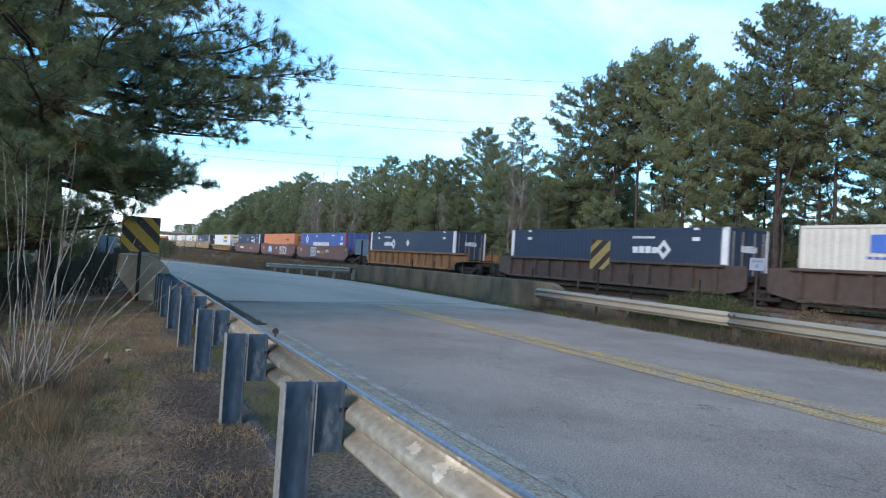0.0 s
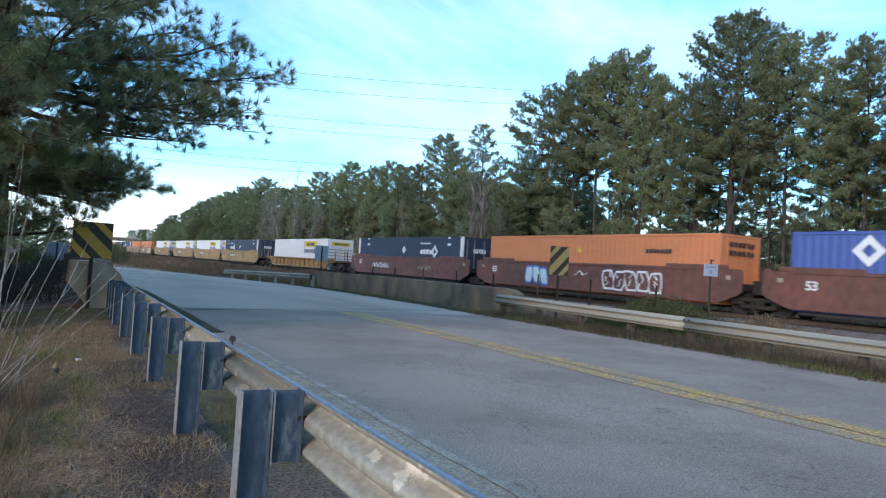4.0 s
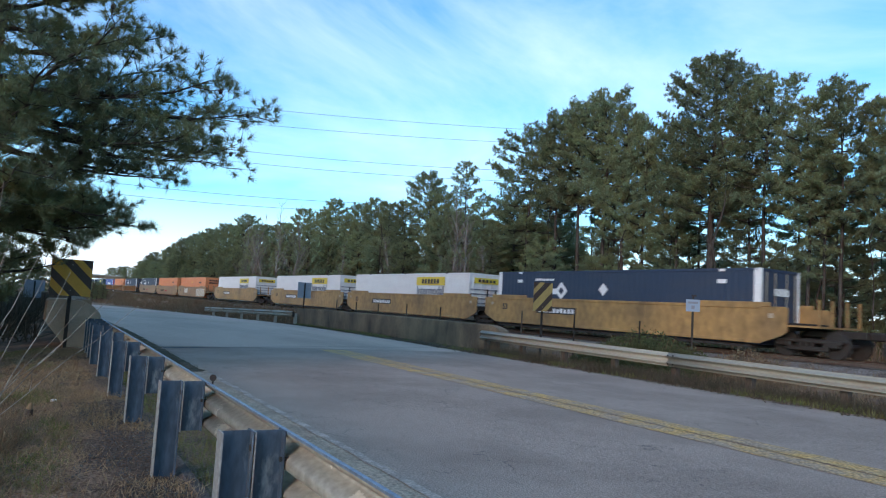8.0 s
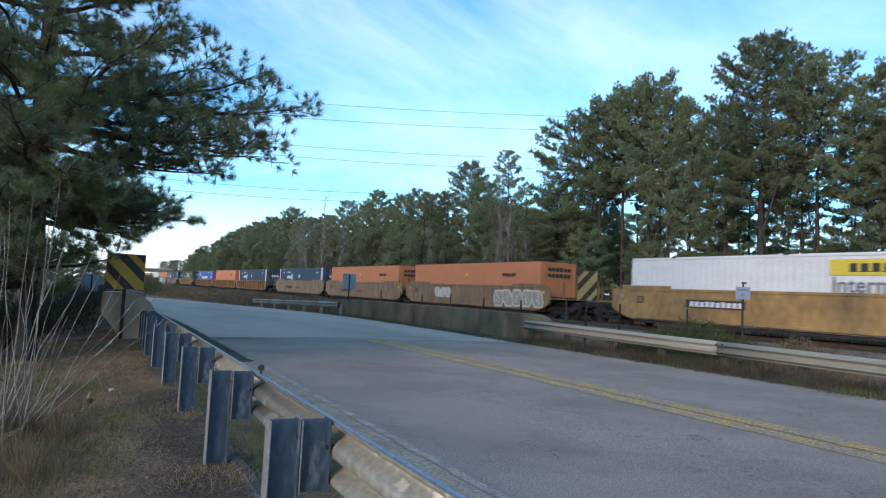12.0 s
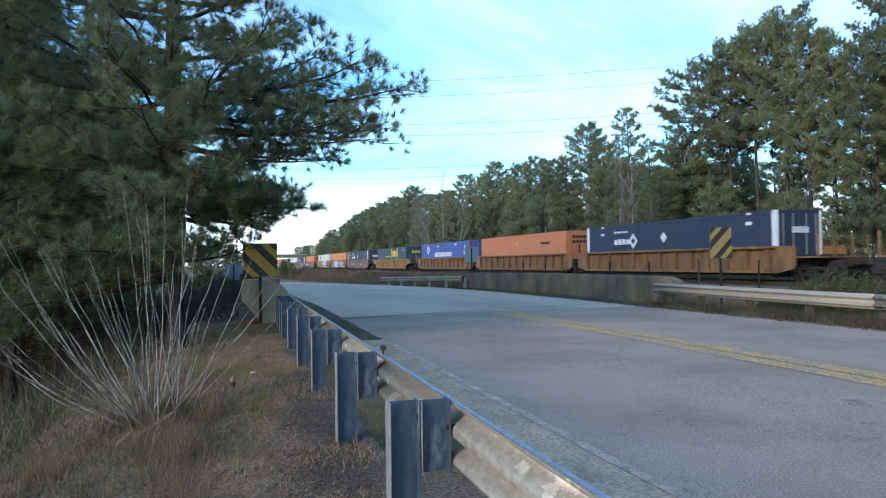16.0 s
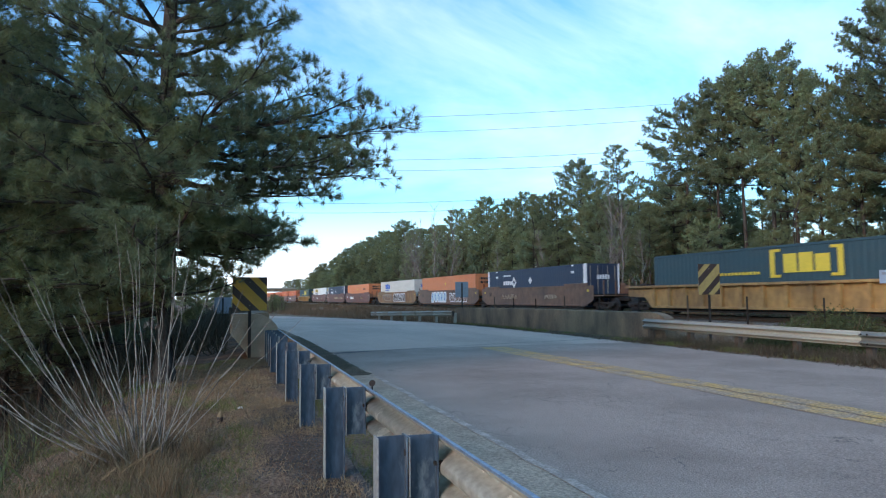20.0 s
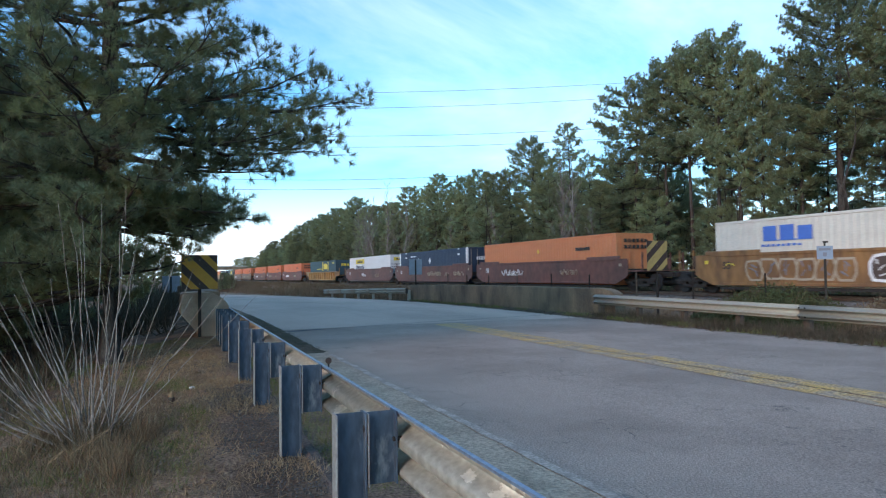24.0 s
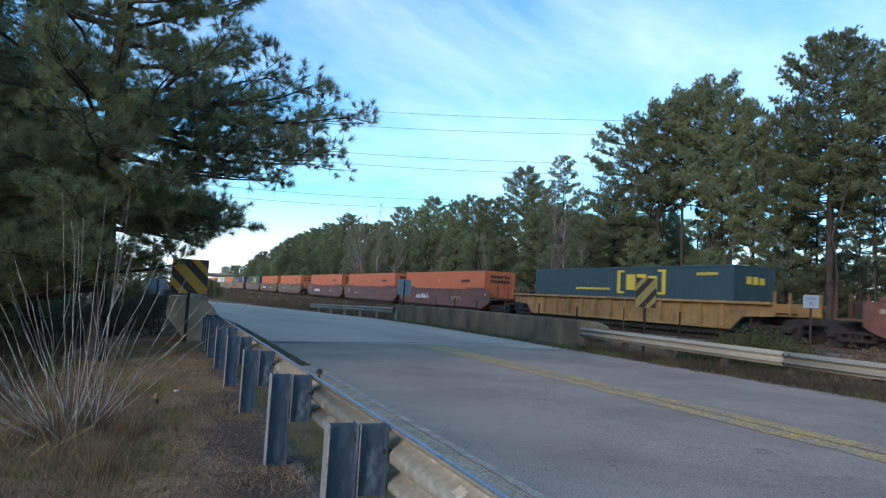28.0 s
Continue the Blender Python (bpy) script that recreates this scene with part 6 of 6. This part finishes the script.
# trees that make the skyline: place along the track, kind, height, width
for s, k, h, w in ((34.3, 0, 19.0, 0.95), (37.3, 0, 19.1, 0.9), (39.9, 0, 18.7, 0.85), (42.6, 5, 18.0, 0.92), (32.2, 2, 17.0, 0.85), (30.4, 2, 14.9, 0.7), (44.6, 2, 12.2, 1.0), (24.4, 1, 19.2, 0.92), (27.4, 2, 15.6, 0.75), (20.7, 6, 16.8, 1.0), (22.2, 3, 14.0, 0.9), (18.0, 6, 15.0, 0.95), (16.2, 6, 15.4, 0.9), (17.1, 3, 12.4, 1.0), (14.0, 2, 14.2, 0.75), (12.0, 6, 14.6, 1.0), (9.5, 1, 15.5, 0.8), (6.0, 0, 15.0, 0.9), (2, 2, 15, 1.1),
                   (61.3, 0, 16.3, 0.9), (58.2, 2, 13.6, 0.8), (65.0, 2, 13.4, 0.9), (52.7, 3, 16.5, 0.95), (49.3, 3, 12.4, 0.9), (55.6, 4, 11.5, 1.0), (69.8, 2, 13.8, 0.9), (72.8, 2, 14.6, 0.8), (77.5, 0, 14.3, 0.7), (80.5, 2, 12.8, 0.9), (84.4, 2, 15.6, 0.9), (87.5, 3, 13.4, 1.0), (90.9, 2, 14.8, 0.9), (98.8, 2, 15.8, 0.8), (95, 2, 13.2, 1), (104, 2, 13.6, 1), (109.7, 6, 14.4, 1.0),
                   (116, 2, 14.2, 1.0), (121, 2, 14.8, 1.0), (128, 0, 17.0, 0.85), (131.5, 2, 15.8, 0.9), (136, 2, 15.4, 1.0), (144, 1, 16.6, 0.85), (150, 0, 15.6, 0.9), (156, 2, 16.2, 1.0), (164, 0, 15.8, 0.9), (172.5, 1, 16.0, 0.85), (180, 0, 15.2, 0.9), (188, 2, 14.6, 1.1), (198, 0, 13.8, 0.9), (208, 2, 13.6, 1.1),
                   (220, 0, 13.0, 0.9), (232, 1, 12.4, 1.0), (246, 0, 11.0, 1), (262, 2, 9.6, 1.1), (280, 0, 9.6, 1.1), (300, 1, 10.0, 1.1), (325, 0, 10.0, 1.2)):
    far_tree(s, 37.0 + rt.uniform(-0.6, 0.6), k, h, w, 1.9 if k == 5 else None)


def tree_row(s0, s1, step, off, kinds, low, high, wide):
    """A loose row of trees that fills the wood: ranges of step, distance, height and width."""
    s = s0
    while s < s1:
        far_tree(s, rt.uniform(*off), rt.choice(kinds), rt.uniform(low, high), rt.uniform(*wide))
        s += rt.uniform(*step)


tree_row(44, 240, (4.2, 6.6), (33.4, 35.4), (4, 4, 2), 6.0, 10.5, (1.0, 1.3))
tree_row(48, 270, (4.6, 7.0), (40, 46), (2, 4, 2), 10.5, 13.0, (1.1, 1.4))
tree_row(60, 270, (8, 10), (47, 54), (2, 0), 11.0, 14.0, (1.3, 1.6))
tree_row(28, 50, (1.8, 3.0), (34.5, 38.5), (4,), 5.2, 8.0, (0.9, 1.2))
tree_row(-20, 28, (2.4, 3.8), (35, 40), (4,), 4.2, 7.0, (1.0, 1.4))
tree_row(-34, 46, (3.4, 5.0), (45, 52), (4, 4, 2), 6.0, 9.0, (1.3, 1.7))
tree_row(46, 64, (3.0, 4.2), (45, 52), (2, 4), 8.0, 11.0, (1.2, 1.4))
tree_row(-60, 60, (7.0, 9.0), (58, 72), (4, 4, 2), 7.0, 10.0, (1.8, 2.2))
tree_row(60, 150, (8.0, 10.0), (56, 76), (2, 4), 9.0, 13.0, (1.6, 2.0))
tree_row(-60, 150, (12, 14), (84, 98), (4,), 8.0, 11.0, (2.6, 3.2))
tree_row(8, 30, (2.4, 3.6), (39, 43), (6, 2, 6), 11.5, 14.0, (0.9, 1.1))
tree_row(33, 47, (5.6, 7.0), (41, 44), (6,), 12.5, 14.5, (0.9, 1.0))
tree_row(-42, 0, (4, 6), (36, 42), (0, 1, 2), 14, 18, (0.9, 1.0))
for k in range(70):
    s = rs.uniform(-30, 70)
    p = on_track(s, rs.uniform(9.5, 26))
    plant("sapling", THIN[k % 3], Matrix.LocRotScale((p.x, p.y, ground_z(p.x, p.y)), Euler((0, 0, k)), (1.2, 1.2, rs.uniform(0.8, 1.3))), "thin dark trunk among the pines beyond the railway", "tree", "thin trunks beyond the railway")


def bare(seed, H, r):
    rnd = random.Random(seed)
    bm = bmesh.new()
    ax = [Vector((0.02 * H * math.sin(i), 0.02 * H * math.cos(i * 1.3), H * i / 8)) for i in range(9)]
    limb_rods(bm, [Vector((0, 0, -1))] + ax, r, r * 0.12, 6)
    for k in range(40):
        f = rnd.uniform(0.25, 0.98)
        i = min(7, int(f * 8))
        p = ax[i].lerp(ax[i + 1], f * 8 - i)
        a = rnd.uniform(0, 6.28)
        L = H * 0.2 * (1.25 - f)
        d = Vector((math.cos(a), math.sin(a), 1.3)).normalized()
        e = p + d * L
        limb_rods(bm, [p, p.lerp(e, 0.5) + Vector((0, 0, -0.05 * L)), e], r * 0.25, r * 0.05, 4)
        for q in range(5):
            b = p.lerp(e, rnd.uniform(0.4, 1))
            a2 = a + rnd.uniform(-1, 1)
            limb_rods(bm, [b, b + Vector((math.cos(a2), math.sin(a2), 1.5)).normalized() * L * 0.45], r * 0.08, r * 0.03, 3)
    me = bpy.data.meshes.new("trunk")
    bm.to_mesh(me)
    bm.free()
    me.materials.append(M_bark2)
    return me, None


BARE = [bare(7, 13, 0.13), bare(8, 10, 0.10)]
for off, sv, k, sc in ((32.2, 45.8, 0, 0.92), (33, 48.6, 0, 1.0), (31.6, 42.2, 1, 0.72), (31.8, 86, 0, 1.1), (31.6, 93, 0, 1.2), (31.6, 101, 0, 1.1), (32, 105, 1, 1.1), (31.6, 104, 0, 1.1), (32, 110, 0, 1.15), (32, 60, 1, 0.9), (32, 71, 1, 0.9)):
    p = on_track(sv, off - TRACK)
    plant("bare_tree", BARE[k], Matrix.LocRotScale((p.x, p.y, ground_z(p.x, p.y)), Euler((0, 0, sv)), (sc, sc, sc)), "leafless pale grey hardwood at the wood's edge", "tree", "bare trees at the wood's edge")

rng = np.random.default_rng(4)


def track_scatter(n, o0, o1, s0, s1, power=1.0):
    o, s = rng.uniform(o0, o1, n), s0 + (s1 - s0) * rng.uniform(0, 1, n) ** power
    xs = [on_track(b, a) for a, b in zip(o, s)]
    return np.array([(p.x, p.y, ground_z(p.x, p.y)) for p in xs])


stuff("undergrowth", tussocks(rng, track_scatter(1500, 5.5, 16, -40, 230, 1.3), 26, 1.9, 0.09, 0.55, 0.5), M_brush, "brown winter undergrowth along the far side of the railway", "undergrowth")
stuff("shrubs", tussocks(rng, track_scatter(700, 8.5, 22, -40, 230, 1.3), 34, 2.6, 0.16, 0.6, 0.7), M_leafg, "dull green shrubs at the edge of the wood", "shrubs")
stuff("bank_weeds", tussocks(rng, track_scatter(1500, -10, -3.2, 34, 240, 1.2), 18, 0.8, 0.06, 0.5, 0.3), M_brush, "brown weeds on the bank below the railway", "weeds")
stuff("trackside_weeds", tussocks(rng, track_scatter(1300, -11.5, -3.4, -14, 34), 14, 0.42, 0.02, 0.5, 0.12), M_brush, "brown and grey weeds between guardrail and railway", "weeds")


# ---- verge by the far guardrail ----
def verge(x, y):
    return x > 10.35 + 0.35 * noise.noise((y * 0.9, 0, 1.0))


stuff("verge_leaves", tussocks(rng, scatter(rng, 3400, 10.1, 13.5, -6, 34, verge), 8, 0.10, 0.035, 1.6, 0.10), M_shade, "brown leaf litter along the far verge", "leaf litter")
stuff("rail_brush", tussocks(rng, scatter(rng, 1900, 10.8, 12.3, -6, 15), 15, 0.34, 0.012, 0.7, 0.10), M_shade, "brown dead grass and brush under the far guardrail", "dead grass")
stuff("verge_grass", tussocks(rng, scatter(rng, 2000, 10.5, 13.5, -6, 33, lambda x, y: verge(x, y) and noise.noise((x * 0.8, y * 0.5, 8.0)) > 0.0), 12, 0.16, 0.014, 0.6, 0.06), M_grassg, "thin green grass along the far verge", "grass")


def leafy(name, cx, cy, rx, ry, h, n, leaf, material, label):
    """A low bush: stems and many small leaves filling an uneven mound."""
    t = empty(name, pose(cx, cy, ground_z(cx, cy)))
    tagged(t, label, "bush")
    a, r = rng.uniform(0, 6.28, n), rng.uniform(0, 1, n) ** 0.5
    bumps = 0.72 + 0.28 * np.sin(a * 3 + 1) * np.sin(a * 5)
    x, y = np.cos(a) * r * rx, np.sin(a) * r * ry
    top = h * np.sqrt(np.maximum(0.05, 1 - r**2)) * bumps
    z = top * rng.uniform(0.1, 1.05, n) ** 0.6
    base = np.stack([x, y, z], 1)
    d = unit(rng.normal(0, 1, (n, 3)) + np.array([0, 0, 0.5]))
    shared("foliage", tri_mesh("foliage", spikes(base, d, leaf, leaf * 0.5, rng), material), t)
    bm = bmesh.new()
    for k in range(30):
        q = rs.uniform(0, 6.28)
        f = rs.uniform(0.2, 0.9)
        limb_rods(bm, [Vector((math.cos(q) * rx * f * 0.4, math.sin(q) * ry * f * 0.4, -0.1)), Vector((math.cos(q) * rx * f, math.sin(q) * ry * f, h * rs.uniform(0.4, 0.85)))], 0.012, 0.004, 3)
    tagged(part("stem_tangle", bm, M_brush, t), kind="stuff")
    return t


leafy("bush", 14.2, 11.0, 2.5, 1.9, 1.35, 24000, 0.07, M_leafg, "low green tangle of vines beside the track")
leafy("bush", 15.9, 8.9, 1.5, 1.3, 1.0, 6000, 0.07, M_brush, "low brown brush beside the track")

# ---- path and slope by the near guardrail ----
def near_ok(x, y):
    return x < -0.36 and not (-0.85 < x and noise.noise((x * 2, y * 1.2, 2.0)) < 0.1)


def lane(x, y):
    return x < (-0.66 if y < 3.6 else -0.4) + 0.25 * noise.noise((x, y * 0.8, 4.0)) or rng.random() < 0.12


stuff("pine_straw", tussocks(rng, scatter(rng, 11000, -2.3, -0.3, -2.6, 12.5, lane), 6, 0.10, 0.0045, 2.6, 0.07), M_dry, "pale pine straw and dead grass trodden into the path", "pine straw")
# straw on the slope takes the colour with the shade painted in
stuff("thin_straw", tussocks(rng, scatter(rng, 3000, -4.8, -1.9, -2.6, 13), 6, 0.12, 0.005, 1.6, 0.07), M_shade, "brown straw on the slope beside the path", "pine straw")
stuff("dead_leaves", tussocks(rng, scatter(rng, 3000, -5.5, -0.75, -2.6, 13), 3, 0.045, 0.03, 1.5, 0.05), M_brush, "brown dead leaves on the path", "dead leaves")
post_straw = np.concatenate([scatter(rng, 70, -0.62, -0.1, y - 0.5, y + 0.1) for y in (0.6, 1.7, 3.9, 5.8)])
stuff("post_straw", tussocks(rng, post_straw, 9, 0.10, 0.004, 1.1, 0.05), M_dry, "tan dead grass round the feet of the guardrail posts", "dead grass")
# low asphalt kerb under the rail
tagged(ob_from("asphalt_kerb", *sweep([(-0.07, -0.2), (-0.06, 0.03), (-0.03, 0.05), (0.04, 0.045), (0.07, 0.0), (0.07, -0.2)], [(-0.07 + 0.015 * noise.noise((0, y, 3.0)), y, 0.0) for y in axis([(-12, 12, 0.5)])]), M_kerb), "low grey asphalt kerb under the guardrail", "kerb", kind="structure")


def green_patch(x, y):
    return (noise.noise((x * 1.1, y * 0.6, 5.0)) > 0.08 and x < -0.85) or (0.0 < x < 0.55 and noise.noise((x, y * 1.1, 6.0)) > -0.25) or math.hypot((x + 0.93) / 0.2, (y - 3.4) / 0.7) < 1 or math.hypot((x + 1.15) / 0.25, (y - 1.9) / 0.5) < 1


stuff("grass", tussocks(rng, scatter(rng, 2600, -3.6, 0.55, -2.5, 13, green_patch), 14, 0.085, 0.005, 0.8, 0.045), M_grassg, "sparse short green grass beside the path and under the rail", "grass")
stuff("rail_grass", tussocks(rng, scatter(rng, 900, 0.02, 0.5, -2.5, 9, lambda x, y: noise.noise((x, y * 0.9, 6.0)) > -0.15), 14, 0.10, 0.005, 0.6, 0.05), M_grassg, "green grass growing under the guardrail", "grass")
# shade under the trees is carried by the brush colour
stuff("slope_brush", tussocks(rng, scatter(rng, 6800, -24, -2.6, -3, 48, lambda x, y: x < -2.9 - 0.1 * max(0, 6 - y)), 13, 0.85, 0.018, 0.7, 0.2), M_shade, "tangled brown brush on the slope under the trees", "brush")
stuff("creek_brush", tussocks(rng, scatter(rng, 1700, -12, -1.3, 14.6, 60), 16, 1.3, 0.035, 0.6, 0.2), M_shade, "brown and grey brush beside the bridge", "brush")
stuff("slope_green", tussocks(rng, scatter(rng, 1300, -18, -3.0, 0, 50), 14, 0.6, 0.04, 0.8, 0.16), M_leafg, "dark green weeds on the shaded slope", "weeds")
stuff("rail_foot_dirt", tussocks(rng, scatter(rng, 1500, 0.1, 1.4, 9.3, 20.0), 12, 0.06, 0.008, 1.2, 0.07), M_shade, "mossy dirt and weeds at the road's edge by the bridge", "weeds")

# gravel by the posts
gp = scatter(rng, 5500, -1.0, -0.12, -2.6, 5.0, lambda x, y: noise.noise((x * 1.3, y * 0.8, 14.0)) > -0.2 and x > -0.70 + 0.35 * noise.noise((x * 0.5, y * 1.1, 2.0)) and rng.random() < 0.4 + 0.6 * smooth01(-1.1, -0.5, x))
ico = np.array([(1, 0, 0), (-1, 0, 0), (0, 1, 0), (0, -1, 0), (0, 0, 1), (0, 0, -1)], float)
tri = [(0, 2, 4), (2, 1, 4), (1, 3, 4), (3, 0, 4), (2, 0, 5), (1, 2, 5), (3, 1, 5), (0, 3, 5)]
size = rng.uniform(0.003, 0.009, (len(gp), 1, 1))
stones = gp[:, None, :] + ico[None] * size * rng.uniform(0.6, 1.3, (len(gp), 6, 3)) + np.array([0, 0, 0.004])
stuff("gravel", stones[:, tri, :].reshape(-1, 3), M_gravel, "dark loose gravel beside the guardrail posts", "gravel")

# dry stalks: a big clump of arching canes
CX, CY = -1.70, 3.45
clump = empty("weed_clump", pose(CX, CY, ground_z(CX, CY)))
tagged(clump, "big clump of dry pale arching weed canes", "weeds")
rc = random.Random(21)
for k in range(44):
    fan = rc.uniform(-1.3, 0.85) if k % 4 else rc.uniform(-0.1, 0.4)
    L = rc.uniform(1.1, 2.3) * (1.0 - 0.10 * abs(fan))
    d = Vector((math.sin(fan), rc.uniform(-0.35, 0.35), math.cos(fan)))
    b0 = Vector((rc.gauss(0, 0.13) + 0.12 * fan, rc.gauss(0, 0.13), -0.05))
    # outer canes start low and curve upwards, inner ones lean out at the tip
    bend = rc.uniform(0.10, 0.34) * (1 if fan < -0.55 else -0.25 if fan < 0 else 0.1)
    kink = Vector((rc.uniform(-1, 1), rc.uniform(-1, 1), 0))
    pts = []
    for u in (0, 0.12, 0.25, 0.38, 0.5, 0.62, 0.74, 0.87, 1.0):
        kink = kink * 0.4 + Vector((rc.uniform(-1, 1), rc.uniform(-1, 1), rc.uniform(-0.4, 0.4))) * 0.6
        pts.append(b0 + d * (L * u) + Vector((0.25 * bend, 0, bend)) * (L * (u * u - 0.35 * u)) + kink * 0.032 * min(1, u * 3))
    bm = bmesh.new()
    limb_rods(bm, pts, rc.uniform(0.0045, 0.0085), 0.002, 5)
    for q in range(rc.randrange(0, 2)):
        i = rc.randrange(3, 6)
        e = pts[i] + (pts[i + 1] - pts[i]).normalized() * rc.uniform(0.15, 0.45) + Vector((rc.uniform(-0.15, 0.15), rc.uniform(-0.15, 0.15), 0.06))
        limb_rods(bm, [pts[i], pts[i].lerp(e, 0.5) + Vector((0.01, 0, -0.01)), e], 0.004, 0.0015, 3)
    part("cane", bm, M_cane, clump)
base = np.array([(CX, CY, ground_z(CX, CY))])
stuff("clump_foot_grass", np.concatenate([tussocks(rng, base + rng.normal(0, 0.28, (60, 3)) * np.array([1, 1, 0]), 26, 0.28, 0.006, 0.6, 0.05)]), M_brush, "brown dead grass at the foot of the canes", "dead grass")
tan = np.concatenate([scatter(rng, 9, x - 0.12, x + 0.12, y - 0.15, y + 0.15) for x, y in ((-1.46, 2.3), (-1.62, 2.75), (-1.32, 2.0), (-1.25, 3.1), (-2.3, 2.2))])
stuff("tan_grass", tussocks(rng, tan, 30, 0.30, 0.005, 0.35, 0.035), M_dry, "tufts of tan dead grass at the foot of the canes", "dry grass")
fore = scatter(rng, 300, -2.9, -1.15, -1.0, 6.0)
stuff("dull_grass", tussocks(rng, fore, 22, 0.26, 0.005, 0.6, 0.07), M_brush, "dull brown grass on the slope", "dry grass")
fore = scatter(rng, 160, -4.2, -1.9, -0.5, 5.0, lambda x, y: noise.noise((x, y, 11.0)) > -0.1)
stuff("weedy_green", tussocks(rng, fore, 16, 0.20, 0.007, 0.7, 0.08), M_leafg, "dull green weeds among the dead grass", "weeds")
# pale broomsedge plumes that arch over in front of the canes
plume = empty("broomsedge", pose(-1.78, 2.3, ground_z(-1.78, 2.3)))
tagged(plume, "pale arching dry grass plumes in front of the canes", "grass")
for k, (x, y, lx, h) in enumerate(((-0.34, 0.2, 0.10, 0.42), (-0.22, 0.1, -0.05, 0.30), (0.0, 0.0, 0.16, 0.34), (0.08, 0.15, 0.20, 0.40), (0.16, -0.05, 0.06, 0.28), (-0.1, -0.1, 0.12, 0.30))):
    stem = [Vector((x + lx * u**2, y, h * (u - 0.28 * u**3))) for u in (0, 0.25, 0.5, 0.75, 1.0)]
    bm = bmesh.new()
    limb_rods(bm, stem, 0.003, 0.002, 4)
    blade = part("stem", bm, M_dry, plume)
    pr = [(stem[2].lerp(stem[4], f), stem[2].lerp(stem[4], min(1.0, f + 0.1))) for f in np.linspace(0, 0.9, 10)]
    shared("plume", tri_mesh("plume", tufts(pr, 9, 0.045, 0.004, rng, 1.0, 0.35, 0.0), M_dry), blade)
# two bits of litter on the path
lt = part("litter", boxes((-0.03, 0.03, -0.02, 0.02, 0, 0.03, 0.008)), P["mark_white"])
lt.matrix_basis = pose(-0.86, 5.36, ground_z(-0.86, 5.36), 0, 0, 30)
tagged(lt, "small crumpled white scrap of litter on the path", "litter")
bt = empty("bottle_stub", pose(-1.08, 4.55, ground_z(-1.08, 4.55)))
tagged(bt, "small dark discarded bottle stub on the path", "litter")
bm = bmesh.new()
add_cyl(bm, (0, 0, 0), (0, 0, 0.07), 0.04, 0.035, 10)
part("body", bm, M_signk, bt)
bm = bmesh.new()
add_cyl(bm, (0, 0, 0.07), (0.01, 0, 0.13), 0.03, 0.012, 10)
part("neck", bm, M_dry, bt)

# ---- cables across the sky ----
for a, b in (((42.9, 170, 49.6), (114.8, 150, 52.7)), ((42.9, 170, 45.5), (109.3, 150, 48.0)), ((41.3, 170, 37.7), (80.5, 150, 37.6)), ((41.3, 170, 34.8), (78.9, 150, 34.6)), ((24.9, 170, 25.6), (56.0, 150, 25.2)), ((20.7, 170, 23.0), (53.1, 150, 22.8))):
    a, b = Vector(a), Vector(b)
    lo = a + (b - a) * -0.9
    hi = a + (b - a) * (1.5 if b.x > 100 else 2.4)
    bm = bmesh.new()
    limb_rods(bm, [lo.lerp(hi, i / 16) - Vector((0, 0, 2.2 * math.sin(math.pi * i / 16) - 1.6)) for i in range(17)], 0.045, 0.045, 4)
    tagged(part("power_cable", bm, M_cable), "thin dark power cable high across the sky", "cable", "power cables")

# ---- far overpass ----
op = empty("overpass", pose(20, 300, 0, 0, 0, 3))
tagged(op, "distant pale concrete road bridge over the railway", "bridge")
part("deck", boxes((-60, 60, -5, 5, 4.4, 5.4, 0.1)), M_conc, op)
part("railing", boxes((-60, 60, -5.2, -4.9, 5.4, 5.9)), M_galv, op)
for x in (-22, 2.4, 26):
    part("pier", boxes((x - 0.9, x + 0.9, -3, 3, -5, 4.4, 0.2)), P["mark_white"], op)

motions()
